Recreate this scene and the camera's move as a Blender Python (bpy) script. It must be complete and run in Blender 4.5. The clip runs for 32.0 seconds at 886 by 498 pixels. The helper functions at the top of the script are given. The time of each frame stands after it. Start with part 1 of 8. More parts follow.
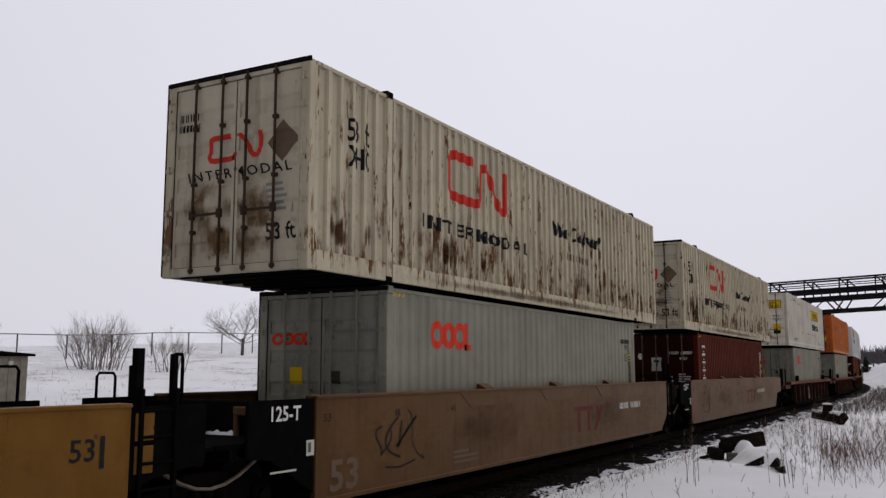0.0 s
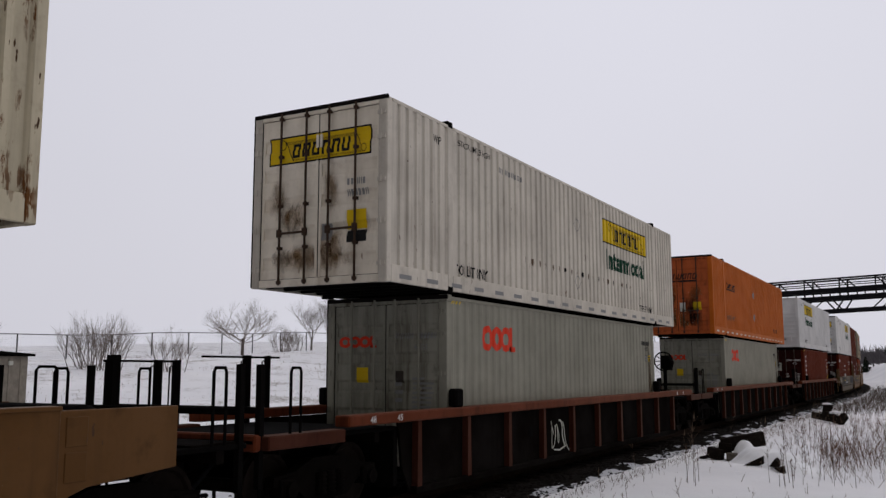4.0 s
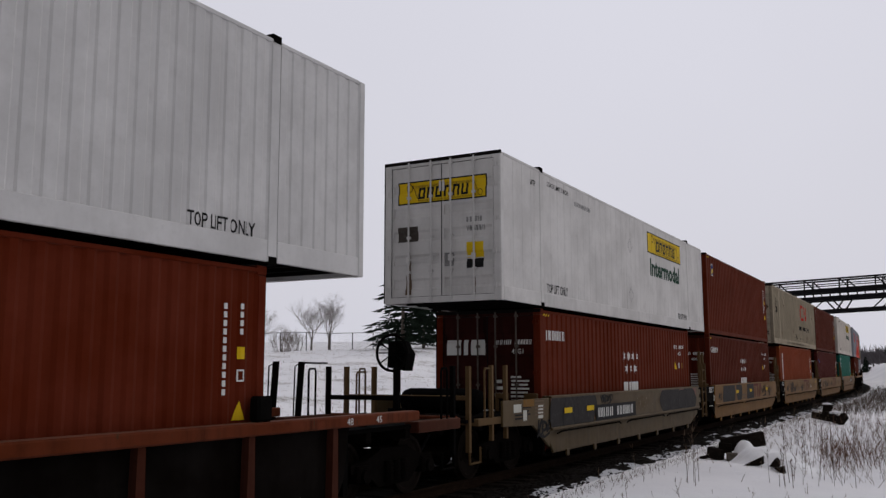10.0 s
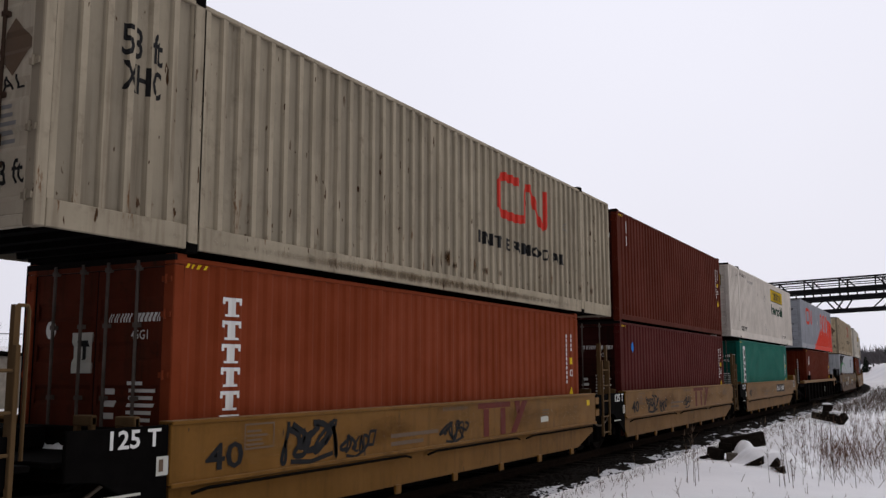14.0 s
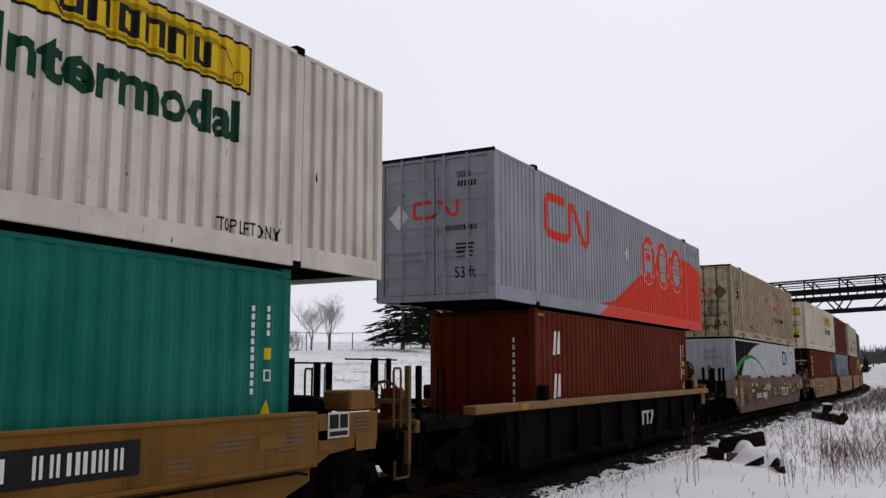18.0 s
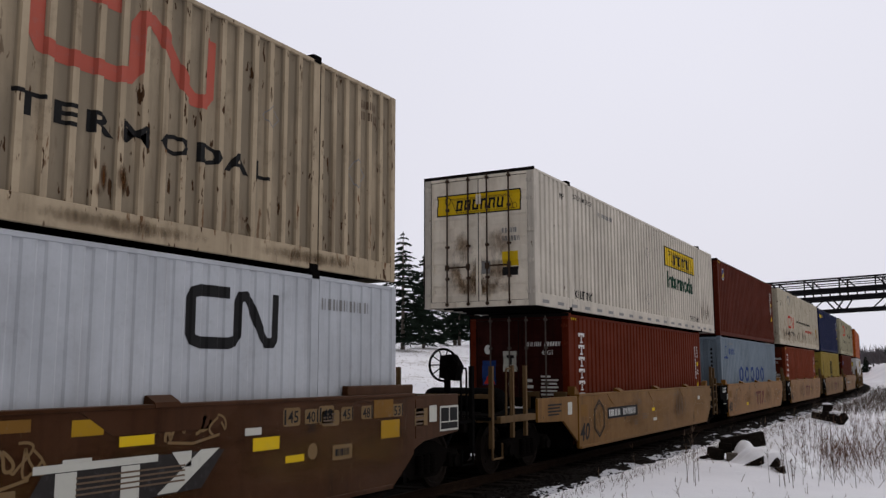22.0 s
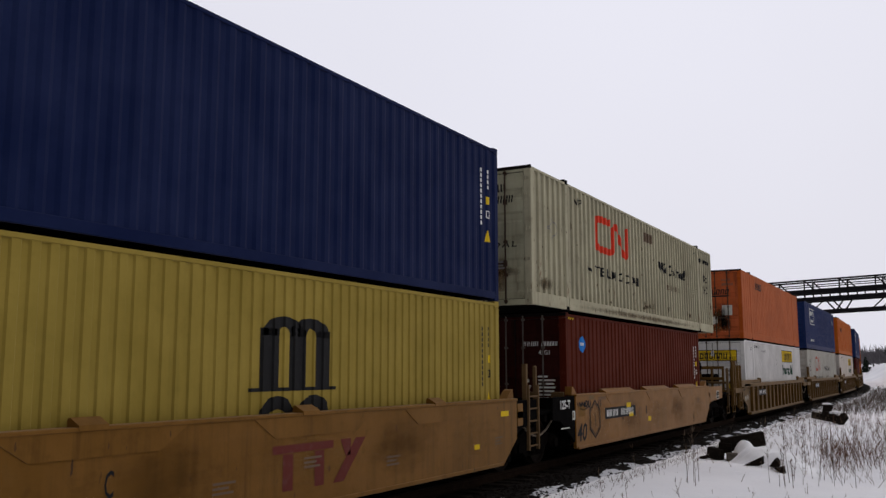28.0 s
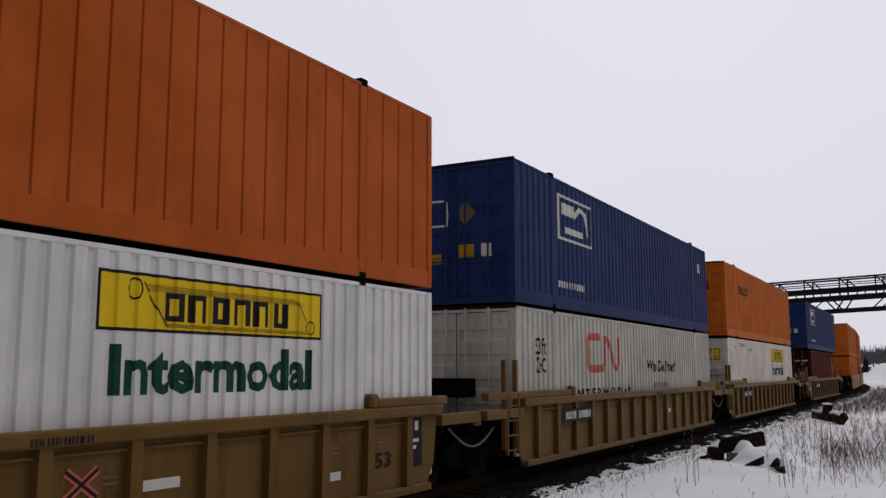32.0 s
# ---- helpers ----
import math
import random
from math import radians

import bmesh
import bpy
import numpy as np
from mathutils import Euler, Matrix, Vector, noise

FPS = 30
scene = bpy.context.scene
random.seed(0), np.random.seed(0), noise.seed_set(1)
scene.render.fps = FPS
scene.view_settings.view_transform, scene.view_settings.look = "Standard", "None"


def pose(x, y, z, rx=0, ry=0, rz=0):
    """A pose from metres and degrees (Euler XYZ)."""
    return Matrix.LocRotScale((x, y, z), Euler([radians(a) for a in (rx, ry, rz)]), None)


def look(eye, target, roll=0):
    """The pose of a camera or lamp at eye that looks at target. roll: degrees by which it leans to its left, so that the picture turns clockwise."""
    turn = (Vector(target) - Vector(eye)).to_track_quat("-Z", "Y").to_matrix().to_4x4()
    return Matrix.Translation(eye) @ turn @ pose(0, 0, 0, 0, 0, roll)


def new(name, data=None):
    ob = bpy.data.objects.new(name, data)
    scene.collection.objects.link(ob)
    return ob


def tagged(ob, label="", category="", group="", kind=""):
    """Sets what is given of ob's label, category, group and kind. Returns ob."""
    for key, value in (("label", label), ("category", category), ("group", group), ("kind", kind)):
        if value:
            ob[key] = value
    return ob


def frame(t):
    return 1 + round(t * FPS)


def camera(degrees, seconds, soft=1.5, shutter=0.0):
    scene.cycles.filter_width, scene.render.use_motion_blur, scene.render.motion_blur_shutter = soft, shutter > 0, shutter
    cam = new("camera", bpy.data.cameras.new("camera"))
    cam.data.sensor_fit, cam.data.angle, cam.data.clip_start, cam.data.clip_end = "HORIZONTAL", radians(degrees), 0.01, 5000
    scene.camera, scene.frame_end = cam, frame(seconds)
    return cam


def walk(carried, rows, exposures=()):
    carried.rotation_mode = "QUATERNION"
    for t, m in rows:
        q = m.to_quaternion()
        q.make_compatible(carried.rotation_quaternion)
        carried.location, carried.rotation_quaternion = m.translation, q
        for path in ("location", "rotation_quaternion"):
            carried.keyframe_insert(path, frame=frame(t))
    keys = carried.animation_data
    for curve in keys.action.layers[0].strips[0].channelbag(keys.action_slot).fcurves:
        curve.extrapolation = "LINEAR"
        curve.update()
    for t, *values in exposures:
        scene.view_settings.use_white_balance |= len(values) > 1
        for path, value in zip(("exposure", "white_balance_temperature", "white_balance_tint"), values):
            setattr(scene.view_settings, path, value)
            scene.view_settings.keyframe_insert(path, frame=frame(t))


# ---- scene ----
# ---- camera ----
cam = camera(52.6, 32.0, soft=1.4)
EYE = (8.375, 0.0, 1.923)


def aim(yaw, pitch):
    return pose(*EYE, 90 + pitch, 0.083, yaw)


walk(cam, [(0.0, aim(28.99, 7.73)), (4.0, aim(28.99, 7.73)), (5.0, aim(29.08, 7.77)), (6.5, aim(29.08, 7.77)),
           (7.5, aim(28.99, 7.73)), (32.0, aim(28.99, 7.73))],
     exposures=[(0.0, -0.29), (2.5, -0.33), (5.0, -0.45), (6.5, -0.42), (8.0, -0.34), (9.0, -0.43), (10.5, -0.47), (12.0, -0.37), (13.0, -0.21), (14.0, -0.13), (17.0, -0.12), (18.0, -0.16), (21.0, -0.2), (23.0, -0.28), (28.0, -0.24), (30.5, -0.25), (32.0, -0.33)])

# ---- overcast daylight ----
SUN_HEIGHT, SUN_TURN = radians(49), radians(50)
world = bpy.data.worlds.new("overcast_sky")
scene.world = world
world.use_nodes = True
wn, wl = world.node_tree.nodes, world.node_tree.links
wn.clear()
w_out, w_bg = wn.new("ShaderNodeOutputWorld"), wn.new("ShaderNodeBackground")
w_sky, w_mix = wn.new("ShaderNodeTexSky"), wn.new("ShaderNodeMix")
w_sky.sky_type, w_sky.sun_disc = "NISHITA", False
w_sky.sun_elevation, w_sky.sun_rotation = SUN_HEIGHT, SUN_TURN
w_sky.dust_density, w_sky.air_density = 6.0, 2.0
w_mix.data_type = "RGBA"
w_mix.inputs["Factor"].default_value = 0.995
w_coord, w_dot, w_ramp = wn.new("ShaderNodeTexCoord"), wn.new("ShaderNodeVectorMath"), wn.new("ShaderNodeValToRGB")
w_noise, w_half, w_add = wn.new("ShaderNodeTexNoise"), wn.new("ShaderNodeMath"), wn.new("ShaderNodeMath")
w_noise.inputs["Scale"].default_value, w_noise.inputs["Detail"].default_value = 2.2, 3.0
w_dot.operation, w_dot.inputs[1].default_value = "DOT_PRODUCT", Vector((-0.22, 0.79, 0.57)).normalized()
w_half.operation, w_half.inputs[1].default_value, w_half.inputs[2].default_value = "MULTIPLY_ADD", 0.5, 0.46
w_add.operation, w_add.inputs[1].default_value = "MULTIPLY_ADD", 0.08
wl.new(w_coord.outputs["Generated"], w_dot.inputs[0])
wl.new(w_coord.outputs["Generated"], w_noise.inputs["Vector"])
wl.new(w_dot.outputs["Value"], w_half.inputs[0])
wl.new(w_noise.outputs["Fac"], w_add.inputs[0])
wl.new(w_half.outputs[0], w_add.inputs[2])
wl.new(w_add.outputs[0], w_ramp.inputs[0])
CLOUD = ((0.0, (0.76, 0.73, 0.73)), (0.44, (0.205, 0.191, 0.189)), (0.74, (0.745, 0.735, 0.815)), (1.0, (0.95, 0.945, 1.05)))
w_ramp.color_ramp.elements[0].position, w_ramp.color_ramp.elements[0].color = 0.0, (*CLOUD[0][1], 1)
w_ramp.color_ramp.elements[1].position, w_ramp.color_ramp.elements[1].color = 1.0, (*CLOUD[3][1], 1)
for at, col in CLOUD[1:3]:
    w_ramp.color_ramp.elements.new(at).color = (*col, 1)
wl.new(w_sky.outputs[0], w_mix.inputs["A"])
wl.new(w_ramp.outputs[0], w_mix.inputs["B"])
wl.new(w_mix.outputs["Result"], w_bg.inputs["Color"])
w_bg.inputs["Strength"].default_value = 1.0
wl.new(w_bg.outputs[0], w_out.inputs[0])

sun = new("sun", bpy.data.lights.new("sun", "SUN"))
sun.data.energy, sun.data.angle, sun.data.color = 0.5, radians(50), (1.0, 0.97, 0.93)
sun.matrix_world = look((65, 85, 100), (0, 30, 0))

# ---- materials ----
MATS = {}


def node_mat(name):
    m = bpy.data.materials.new(name)
    m.use_nodes = True
    n, l = m.node_tree.nodes, m.node_tree.links
    return m, n, l, n["Principled BSDF"]


def mix_rgb(n, l, fac, a, b, mode="MIX"):
    x = n.new("ShaderNodeMix")
    x.data_type, x.blend_type = "RGBA", mode
    for sock, v in (("Factor", fac), ("A", a), ("B", b)):
        if isinstance(v, (int, float)):
            x.inputs[sock].default_value = v
        elif isinstance(v, tuple):
            x.inputs[sock].default_value = (*v[:3], 1)
        else:
            l.new(v, x.inputs[sock])
    return x.outputs["Result"]


def ramp(n, l, value, lo, hi):
    r = n.new("ShaderNodeMapRange")
    r.interpolation_type = "SMOOTHSTEP"
    r.inputs["From Min"].default_value, r.inputs["From Max"].default_value = lo, hi
    l.new(value, r.inputs["Value"])
    return r.outputs["Result"]


def math2(n, l, op, a, b):
    x = n.new("ShaderNodeMath")
    x.operation = op
    for i, v in enumerate((a, b)):
        if isinstance(v, (int, float)):
            x.inputs[i].default_value = v
        else:
            l.new(v, x.inputs[i])
    return x.outputs[0]


def noise_tex(n, l, vec, scale, detail=4.0, rough=0.55, stretch=(1, 1, 1)):
    if stretch != (1, 1, 1):
        mp = n.new("ShaderNodeMapping")
        mp.inputs["Scale"].default_value = stretch
        l.new(vec, mp.inputs["Vector"])
        vec = mp.outputs[0]
    t = n.new("ShaderNodeTexNoise")
    t.inputs["Scale"].default_value, t.inputs["Detail"].default_value, t.inputs["Roughness"].default_value = scale, detail, rough
    l.new(vec, t.inputs["Vector"])
    return t.outputs["Fac"]


def shifted(n, l):
    """Object coordinates, moved by a random amount from object to object."""
    tc, oi, add = n.new("ShaderNodeTexCoord"), n.new("ShaderNodeObjectInfo"), n.new("ShaderNodeVectorMath")
    mul = n.new("ShaderNodeVectorMath")
    mul.operation, add.operation = "MULTIPLY", "ADD"
    comb = n.new("ShaderNodeCombineXYZ")
    for i in range(3):
        l.new(oi.outputs["Random"], comb.inputs[i])
    mul.inputs[1].default_value = (17.3, 43.1, 0.0)
    l.new(comb.outputs[0], mul.inputs[0])
    l.new(tc.outputs["Object"], add.inputs[0])
    l.new(mul.outputs[0], add.inputs[1])
    return add.outputs[0], oi.outputs["Random"], tc.outputs["Object"]


def bump(n, l, height, strength, bsdf, distance=0.01):
    b = n.new("ShaderNodeBump")
    b.inputs["Strength"].default_value, b.inputs["Distance"].default_value = strength, distance
    l.new(height, b.inputs["Height"])
    l.new(b.outputs[0], bsdf.inputs["Normal"])


def paint(name, col, dirt=0.25, rust=0.0, rough=0.55, dirt_col=None, chip=0.0, dust_shade=0.0, spec=0.012, sheen=0.10):
    """Weathered vehicle or container paint: faded patches, vertical dirt streaks, rust runs and small chips."""
    key = ("paint", name)
    if key in MATS:
        return MATS[key]
    if dirt_col is None:
        k = sum(col) / 3
        dirt_col = (0.075, 0.05, 0.032) if k > 0.2 else tuple(c * 0.42 for c in col)
    m, n, l, b = node_mat(name)
    vec, rnd, obj = shifted(n, l)
    fade = noise_tex(n, l, vec, 0.9, 5, 0.6)
    lo = tuple(c * 0.86 for c in col)
    hi = tuple(min(1, c * 1.07 + 0.006) for c in col)
    c = mix_rgb(n, l, ramp(n, l, fade, 0.3, 0.7), lo, hi)
    fine = noise_tex(n, l, vec, 14, 5, 0.65)
    c = mix_rgb(n, l, math2(n, l, "MULTIPLY", ramp(n, l, fine, 0.45, 0.8), 0.22), c, tuple(k * 0.7 for k in col))
    streak = noise_tex(n, l, vec, 1.0, 6, 0.62, (6.0, 6.0, 0.35))
    patch = noise_tex(n, l, vec, 0.7, 3)
    s = math2(n, l, "MULTIPLY", ramp(n, l, streak, 0.42, 0.78), ramp(n, l, patch, 0.28, 0.72))
    c = mix_rgb(n, l, math2(n, l, "MULTIPLY", s, dirt * 1.6), c, dirt_col)
    grime = noise_tex(n, l, vec, 3.2, 6, 0.7)
    c = mix_rgb(n, l, math2(n, l, "MULTIPLY", ramp(n, l, grime, 0.52, 0.8), dirt), c, dirt_col)
    if rust > 0:
        run = noise_tex(n, l, vec, 1.0, 7, 0.7, (7.0, 7.0, 1.5))
        spot = noise_tex(n, l, vec, 1.3, 4, 0.6)
        sep = n.new("ShaderNodeSeparateXYZ")
        l.new(obj, sep.inputs[0])
        low = math2(n, l, "MULTIPLY", ramp(n, l, sep.outputs["Z"], 1.6, 0.35), ramp(n, l, sep.outputs["Z"], 0.0, 0.34))
        lim = 0.78 - 0.17 * rust
        edge = math2(n, l, "SUBTRACT", run, math2(n, l, "MULTIPLY", math2(n, l, "SUBTRACT", 1.0, low), 0.05 + 0.03 * rust))
        r = math2(n, l, "MULTIPLY", ramp(n, l, edge, lim - 0.07, lim - 0.01), ramp(n, l, spot, 0.36, 0.52))
        rc = mix_rgb(n, l, fine, (0.035, 0.014, 0.006), (0.2, 0.085, 0.028))
        c = mix_rgb(n, l, math2(n, l, "MULTIPLY", r, min(1.0, 0.6 + rust * 0.4)), c, rc)
    if dust_shade > 0:
        # dust and painted-in shade on the sheet between the raised ribs
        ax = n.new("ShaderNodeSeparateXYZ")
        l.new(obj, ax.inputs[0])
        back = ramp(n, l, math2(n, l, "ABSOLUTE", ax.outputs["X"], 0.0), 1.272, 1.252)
        groove_tone = math2(n, l, "MULTIPLY", back, ramp(n, l, noise_tex(n, l, vec, 0.8, 5, 0.65, (2.0, 2.0, 0.4)), 0.2, 0.6))
        c = mix_rgb(n, l, math2(n, l, "MULTIPLY", groove_tone, dust_shade), c, tuple(0.45 * q + 0.02 for q in col))
    if chip > 0:
        k = noise_tex(n, l, vec, 8.0, 3, 0.5, (1.6, 1.6, 0.45))
        w = noise_tex(n, l, vec, 0.8, 2, 0.5)
        hit = math2(n, l, "MULTIPLY", ramp(n, l, k, 0.735 - 0.1 * chip, 0.755 - 0.1 * chip), ramp(n, l, w, 0.38, 0.5))
        c = mix_rgb(n, l, hit, c, mix_rgb(n, l, fine, (0.02, 0.011, 0.007), (0.09, 0.045, 0.02)))
    l.new(c, b.inputs["Base Color"])
    rr = n.new("ShaderNodeMapRange")
    rr.inputs["To Min"].default_value, rr.inputs["To Max"].default_value = rough - 0.1, min(1, rough + 0.25)
    l.new(grime, rr.inputs["Value"])
    l.new(rr.outputs[0], b.inputs["Roughness"])
    b.inputs["Specular IOR Level"].default_value = spec
    # fine dust that catches the light at low angles
    b.inputs["Sheen Weight"].default_value, b.inputs["Sheen Roughness"].default_value = sheen, 0.45
    b.inputs["Sheen Tint"].default_value = (1.0, 0.86, 0.70, 1)
    bump(n, l, fine, 0.12, b, 0.004)
    MATS[key] = m
    return m


def plain(name, col, rough=0.6, metal=0.0, vary=0.25, scale=6.0, bumps=0.15):
    key = ("plain", name)
    if key in MATS:
        return MATS[key]
    m, n, l, b = node_mat(name)
    vec, rnd, obj = shifted(n, l)
    f = noise_tex(n, l, vec, scale, 6, 0.65)
    g = noise_tex(n, l, vec, scale * 0.17, 3, 0.5)
    c = mix_rgb(n, l, ramp(n, l, f, 0.3, 0.75), tuple(k * (1 - vary) for k in col), tuple(min(1, k * (1 + vary)) for k in col))
    c = mix_rgb(n, l, math2(n, l, "MULTIPLY", ramp(n, l, g, 0.4, 0.7), vary), c, tuple(k * 0.6 for k in col))
    l.new(c, b.inputs["Base Color"])
    b.inputs["Roughness"].default_value, b.inputs["Metallic"].default_value = rough, metal
    b.inputs["Specular IOR Level"].default_value = 0.015
    bump(n, l, f, bumps, b, 0.006)
    MATS[key] = m
    return m


def worn_mark(name, col, wear=0.3, rough=0.6):
    """Paint of letters and marks, rubbed away in places to the dull ground colour."""
    key = ("mark", name)
    if key in MATS:
        return MATS[key]
    m, n, l, b = node_mat(name)
    vec, rnd, obj = shifted(n, l)
    f = noise_tex(n, l, vec, 9, 6, 0.7)
    g = noise_tex(n, l, vec, 1.4, 3, 0.6)
    c = mix_rgb(n, l, math2(n, l, "MULTIPLY", ramp(n, l, f, 0.5, 0.75), wear), col, tuple(0.5 * k + 0.09 for k in col))
    c = mix_rgb(n, l, math2(n, l, "MULTIPLY", ramp(n, l, g, 0.4, 0.7), wear * 0.5), c, tuple(0.7 * k for k in col))
    l.new(c, b.inputs["Base Color"])
    b.inputs["Roughness"].default_value = rough
    b.inputs["Specular IOR Level"].default_value = 0.08
    MATS[key] = m
    return m


def stain_mat(name, col, strength=0.9, across="Y", stretch=(3.0, 3.0, 0.7)):
    """Soft-edged grime or rust that thins out towards its rim."""
    m, n, l, b = node_mat(name)
    tc, sep = n.new("ShaderNodeTexCoord"), n.new("ShaderNodeSeparateXYZ")
    l.new(tc.outputs["Generated"], sep.inputs[0])
    far = None
    for ax in (across, "Z"):
        d = math2(n, l, "MULTIPLY", math2(n, l, "SUBTRACT", sep.outputs[ax], 0.5), 2.0)
        d = math2(n, l, "POWER", math2(n, l, "ABSOLUTE", d, 0.0), 2.0)
        far = d if far is None else math2(n, l, "ADD", far, d)
    f = noise_tex(n, l, tc.outputs["Object"], 2.4, 7, 0.72, stretch)
    a = math2(n, l, "SUBTRACT", math2(n, l, "MULTIPLY", f, 1.9), math2(n, l, "MULTIPLY", far, 0.95))
    a = math2(n, l, "MULTIPLY", ramp(n, l, a, 0.30, 1.25), math2(n, l, "MULTIPLY", ramp(n, l, far, 1.0, 0.6), strength))
    l.new(mix_rgb(n, l, f, tuple(c * 0.6 for c in col), tuple(c * 1.4 for c in col)), b.inputs["Base Color"])
    l.new(a, b.inputs["Alpha"])
    b.inputs["Roughness"].default_value, b.inputs["Specular IOR Level"].default_value = 0.8, 0.02
    return m


S_RUST = stain_mat("rust_bleed", (0.085, 0.038, 0.014), 0.95)
S_GRIME = stain_mat("brown_grime_film", (0.10, 0.065, 0.035), 0.75)
S_GRIME_END = stain_mat("brown_grime_on_doors", (0.17, 0.095, 0.038), 0.75, "X", (2.0, 2.0, 0.9))
S_SOOT_END = stain_mat("soot_on_doors", (0.010, 0.008, 0.007), 0.92, "X")
S_CAR = stain_mat("road_dirt_film", (0.05, 0.024, 0.007), 0.35, "Y", (0.5, 0.5, 1.6))
S_SCUFF = stain_mat("pale_scuffs", (0.22, 0.125, 0.04), 0.2, "Y", (0.6, 0.6, 5.0))

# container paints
M_LONG_OLD = paint("old_offwhite_paint", (0.506, 0.4508, 0.3312), dirt=0.34, rust=1.35, chip=0.6, dust_shade=0.25)
M_LONG_TAN = paint("tan_grimy_paint", (0.40, 0.325, 0.225), dirt=0.5, rust=0.9, chip=0.9, dust_shade=0.95)
M_LONG_GREY = paint("weathered_beige_grey_paint", (0.3422, 0.2951, 0.2182), dirt=0.5, rust=0.7, chip=0.5, dust_shade=0.6)
M_LONG_PALE = paint("pale_green_grey_paint", (0.3864, 0.3634, 0.253), dirt=0.36, rust=0.7, chip=0.5, dust_shade=0.35)
M_LONG_WW = paint("pale_cream_paint", (0.4876, 0.4416, 0.345), dirt=0.3, rust=1.1, chip=0.9, dust_shade=0.2)
M_LONG_SILVER = paint("silver_grey_paint", (0.2738, 0.2909, 0.3295), dirt=0.12)
M_LONG_WHITE = paint("cool_white_paint", (0.43, 0.455, 0.49), dirt=0.16, sheen=0.14)
M_LONG_DULL = paint("dull_grey_white_paint", (0.42, 0.41, 0.37), dirt=0.4, rust=0.3)
M_WHITE = paint("white_paint", (0.5989, 0.5904, 0.5818), dirt=0.12, rust=0.05, dust_shade=0.2)
M_WHITE_CLEAN = paint("clean_white_paint", (0.57, 0.567, 0.567), dirt=0.07, dust_shade=0.15, sheen=0.13)
M_WHITE_OLD = paint("dirty_white_paint", (0.5704, 0.529, 0.46), dirt=0.28, rust=0.35, chip=0.2, dust_shade=0.35)
M_WHITE_CREAM = paint("cream_white_paint", (0.6118, 0.5638, 0.5112), dirt=0.18, rust=0.2, chip=0.15, dust_shade=0.4)
M_ORANGE = paint("orange_paint", (0.42, 0.1, 0.012), dirt=0.14, rust=0.1)
M_ORANGE_OLD = paint("dirty_orange_paint", (0.36, 0.075, 0.013), dirt=0.24, rust=0.25)
M_RUST_ORANGE = paint("brick_orange_paint", (0.185, 0.036, 0.012), dirt=0.22, sheen=0.05)
M_MAROON = paint("maroon_paint", (0.072, 0.0095, 0.003), dirt=0.22, sheen=0.05)
M_MAROON_RED = paint("red_brown_paint", (0.094, 0.0125, 0.003), dirt=0.2, sheen=0.05)
M_MAROON_DK = paint("dark_maroon_paint", (0.064, 0.0085, 0.0075), dirt=0.2, sheen=0.05)
M_LONG_DOOR = paint("grimy_offwhite_door_paint", (0.47, 0.425, 0.335), dirt=0.42, rust=0.7)
M_PALE_DOOR = paint("grimed_green_grey_door", (0.36, 0.35, 0.245), dirt=0.5, rust=0.5)
M_TAN_DOOR = paint("brown_grimed_door_paint", (0.45, 0.375, 0.25), dirt=0.65, rust=0.6, dirt_col=(0.13, 0.085, 0.045))
M_WHITE_DOOR = paint("stained_white_door_paint", (0.72, 0.66, 0.56), dirt=0.32, rust=0.5, dirt_col=(0.2, 0.12, 0.05))
M_ORANGE_DOOR = paint("stained_orange_door_paint", (0.38, 0.085, 0.025), dirt=0.5, rust=0.4, dirt_col=(0.03, 0.02, 0.016))
M_SEA_GREY = paint("pale_grey_paint", (0.2429, 0.237, 0.195), dirt=0.18)
M_GREEN = paint("teal_green_paint", (0.0072, 0.1215, 0.0945), dirt=0.15)
M_BLUEGREY = paint("light_steel_blue_paint", (0.155, 0.2, 0.245), dirt=0.18)
M_NAVY = paint("navy_blue_paint", (0.006, 0.0125, 0.052), dirt=0.12, sheen=0.05)
M_BLUE = paint("mid_blue_paint", (0.01, 0.024, 0.092), dirt=0.18)
M_YELLOW = paint("mustard_yellow_paint", (0.28, 0.205, 0.04), dirt=0.2)
# car paints
M_BRICK = paint("brick_red_paint", (0.15, 0.026, 0.008), dirt=0.25, sheen=0.05)
# door copies of wall paints: grime, plus shade of the gaps put into colour
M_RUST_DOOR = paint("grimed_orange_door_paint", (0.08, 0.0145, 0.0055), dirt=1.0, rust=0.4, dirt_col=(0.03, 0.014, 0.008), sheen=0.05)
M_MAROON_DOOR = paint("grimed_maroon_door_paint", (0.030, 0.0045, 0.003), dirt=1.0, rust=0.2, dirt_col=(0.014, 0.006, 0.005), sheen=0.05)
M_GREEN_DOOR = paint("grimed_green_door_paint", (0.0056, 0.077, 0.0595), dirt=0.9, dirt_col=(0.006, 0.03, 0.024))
M_GREY_DOOR = paint("grimed_grey_door_paint", (0.272, 0.268, 0.224), dirt=0.9, rust=0.2, dirt_col=(0.09, 0.08, 0.06))
M_CAR_YELLOW = paint("railcar_yellow_paint", (0.155, 0.070, 0.009), dirt=0.6, rust=0.35, rough=0.5, chip=0.3, spec=0.05, sheen=0.16)
M_CAR_YELLOW_PALE = paint("faded_railcar_yellow_paint", (0.20, 0.085, 0.011), dirt=0.55, rust=0.3, rough=0.5, chip=0.3, spec=0.1, sheen=0.16)
M_CAR_YELLOW_BROWN = paint("brown_grimed_paint", (0.09, 0.037, 0.0055), dirt=0.65, rust=0.4, rough=0.5, chip=0.3, spec=0.1, sheen=0.16)
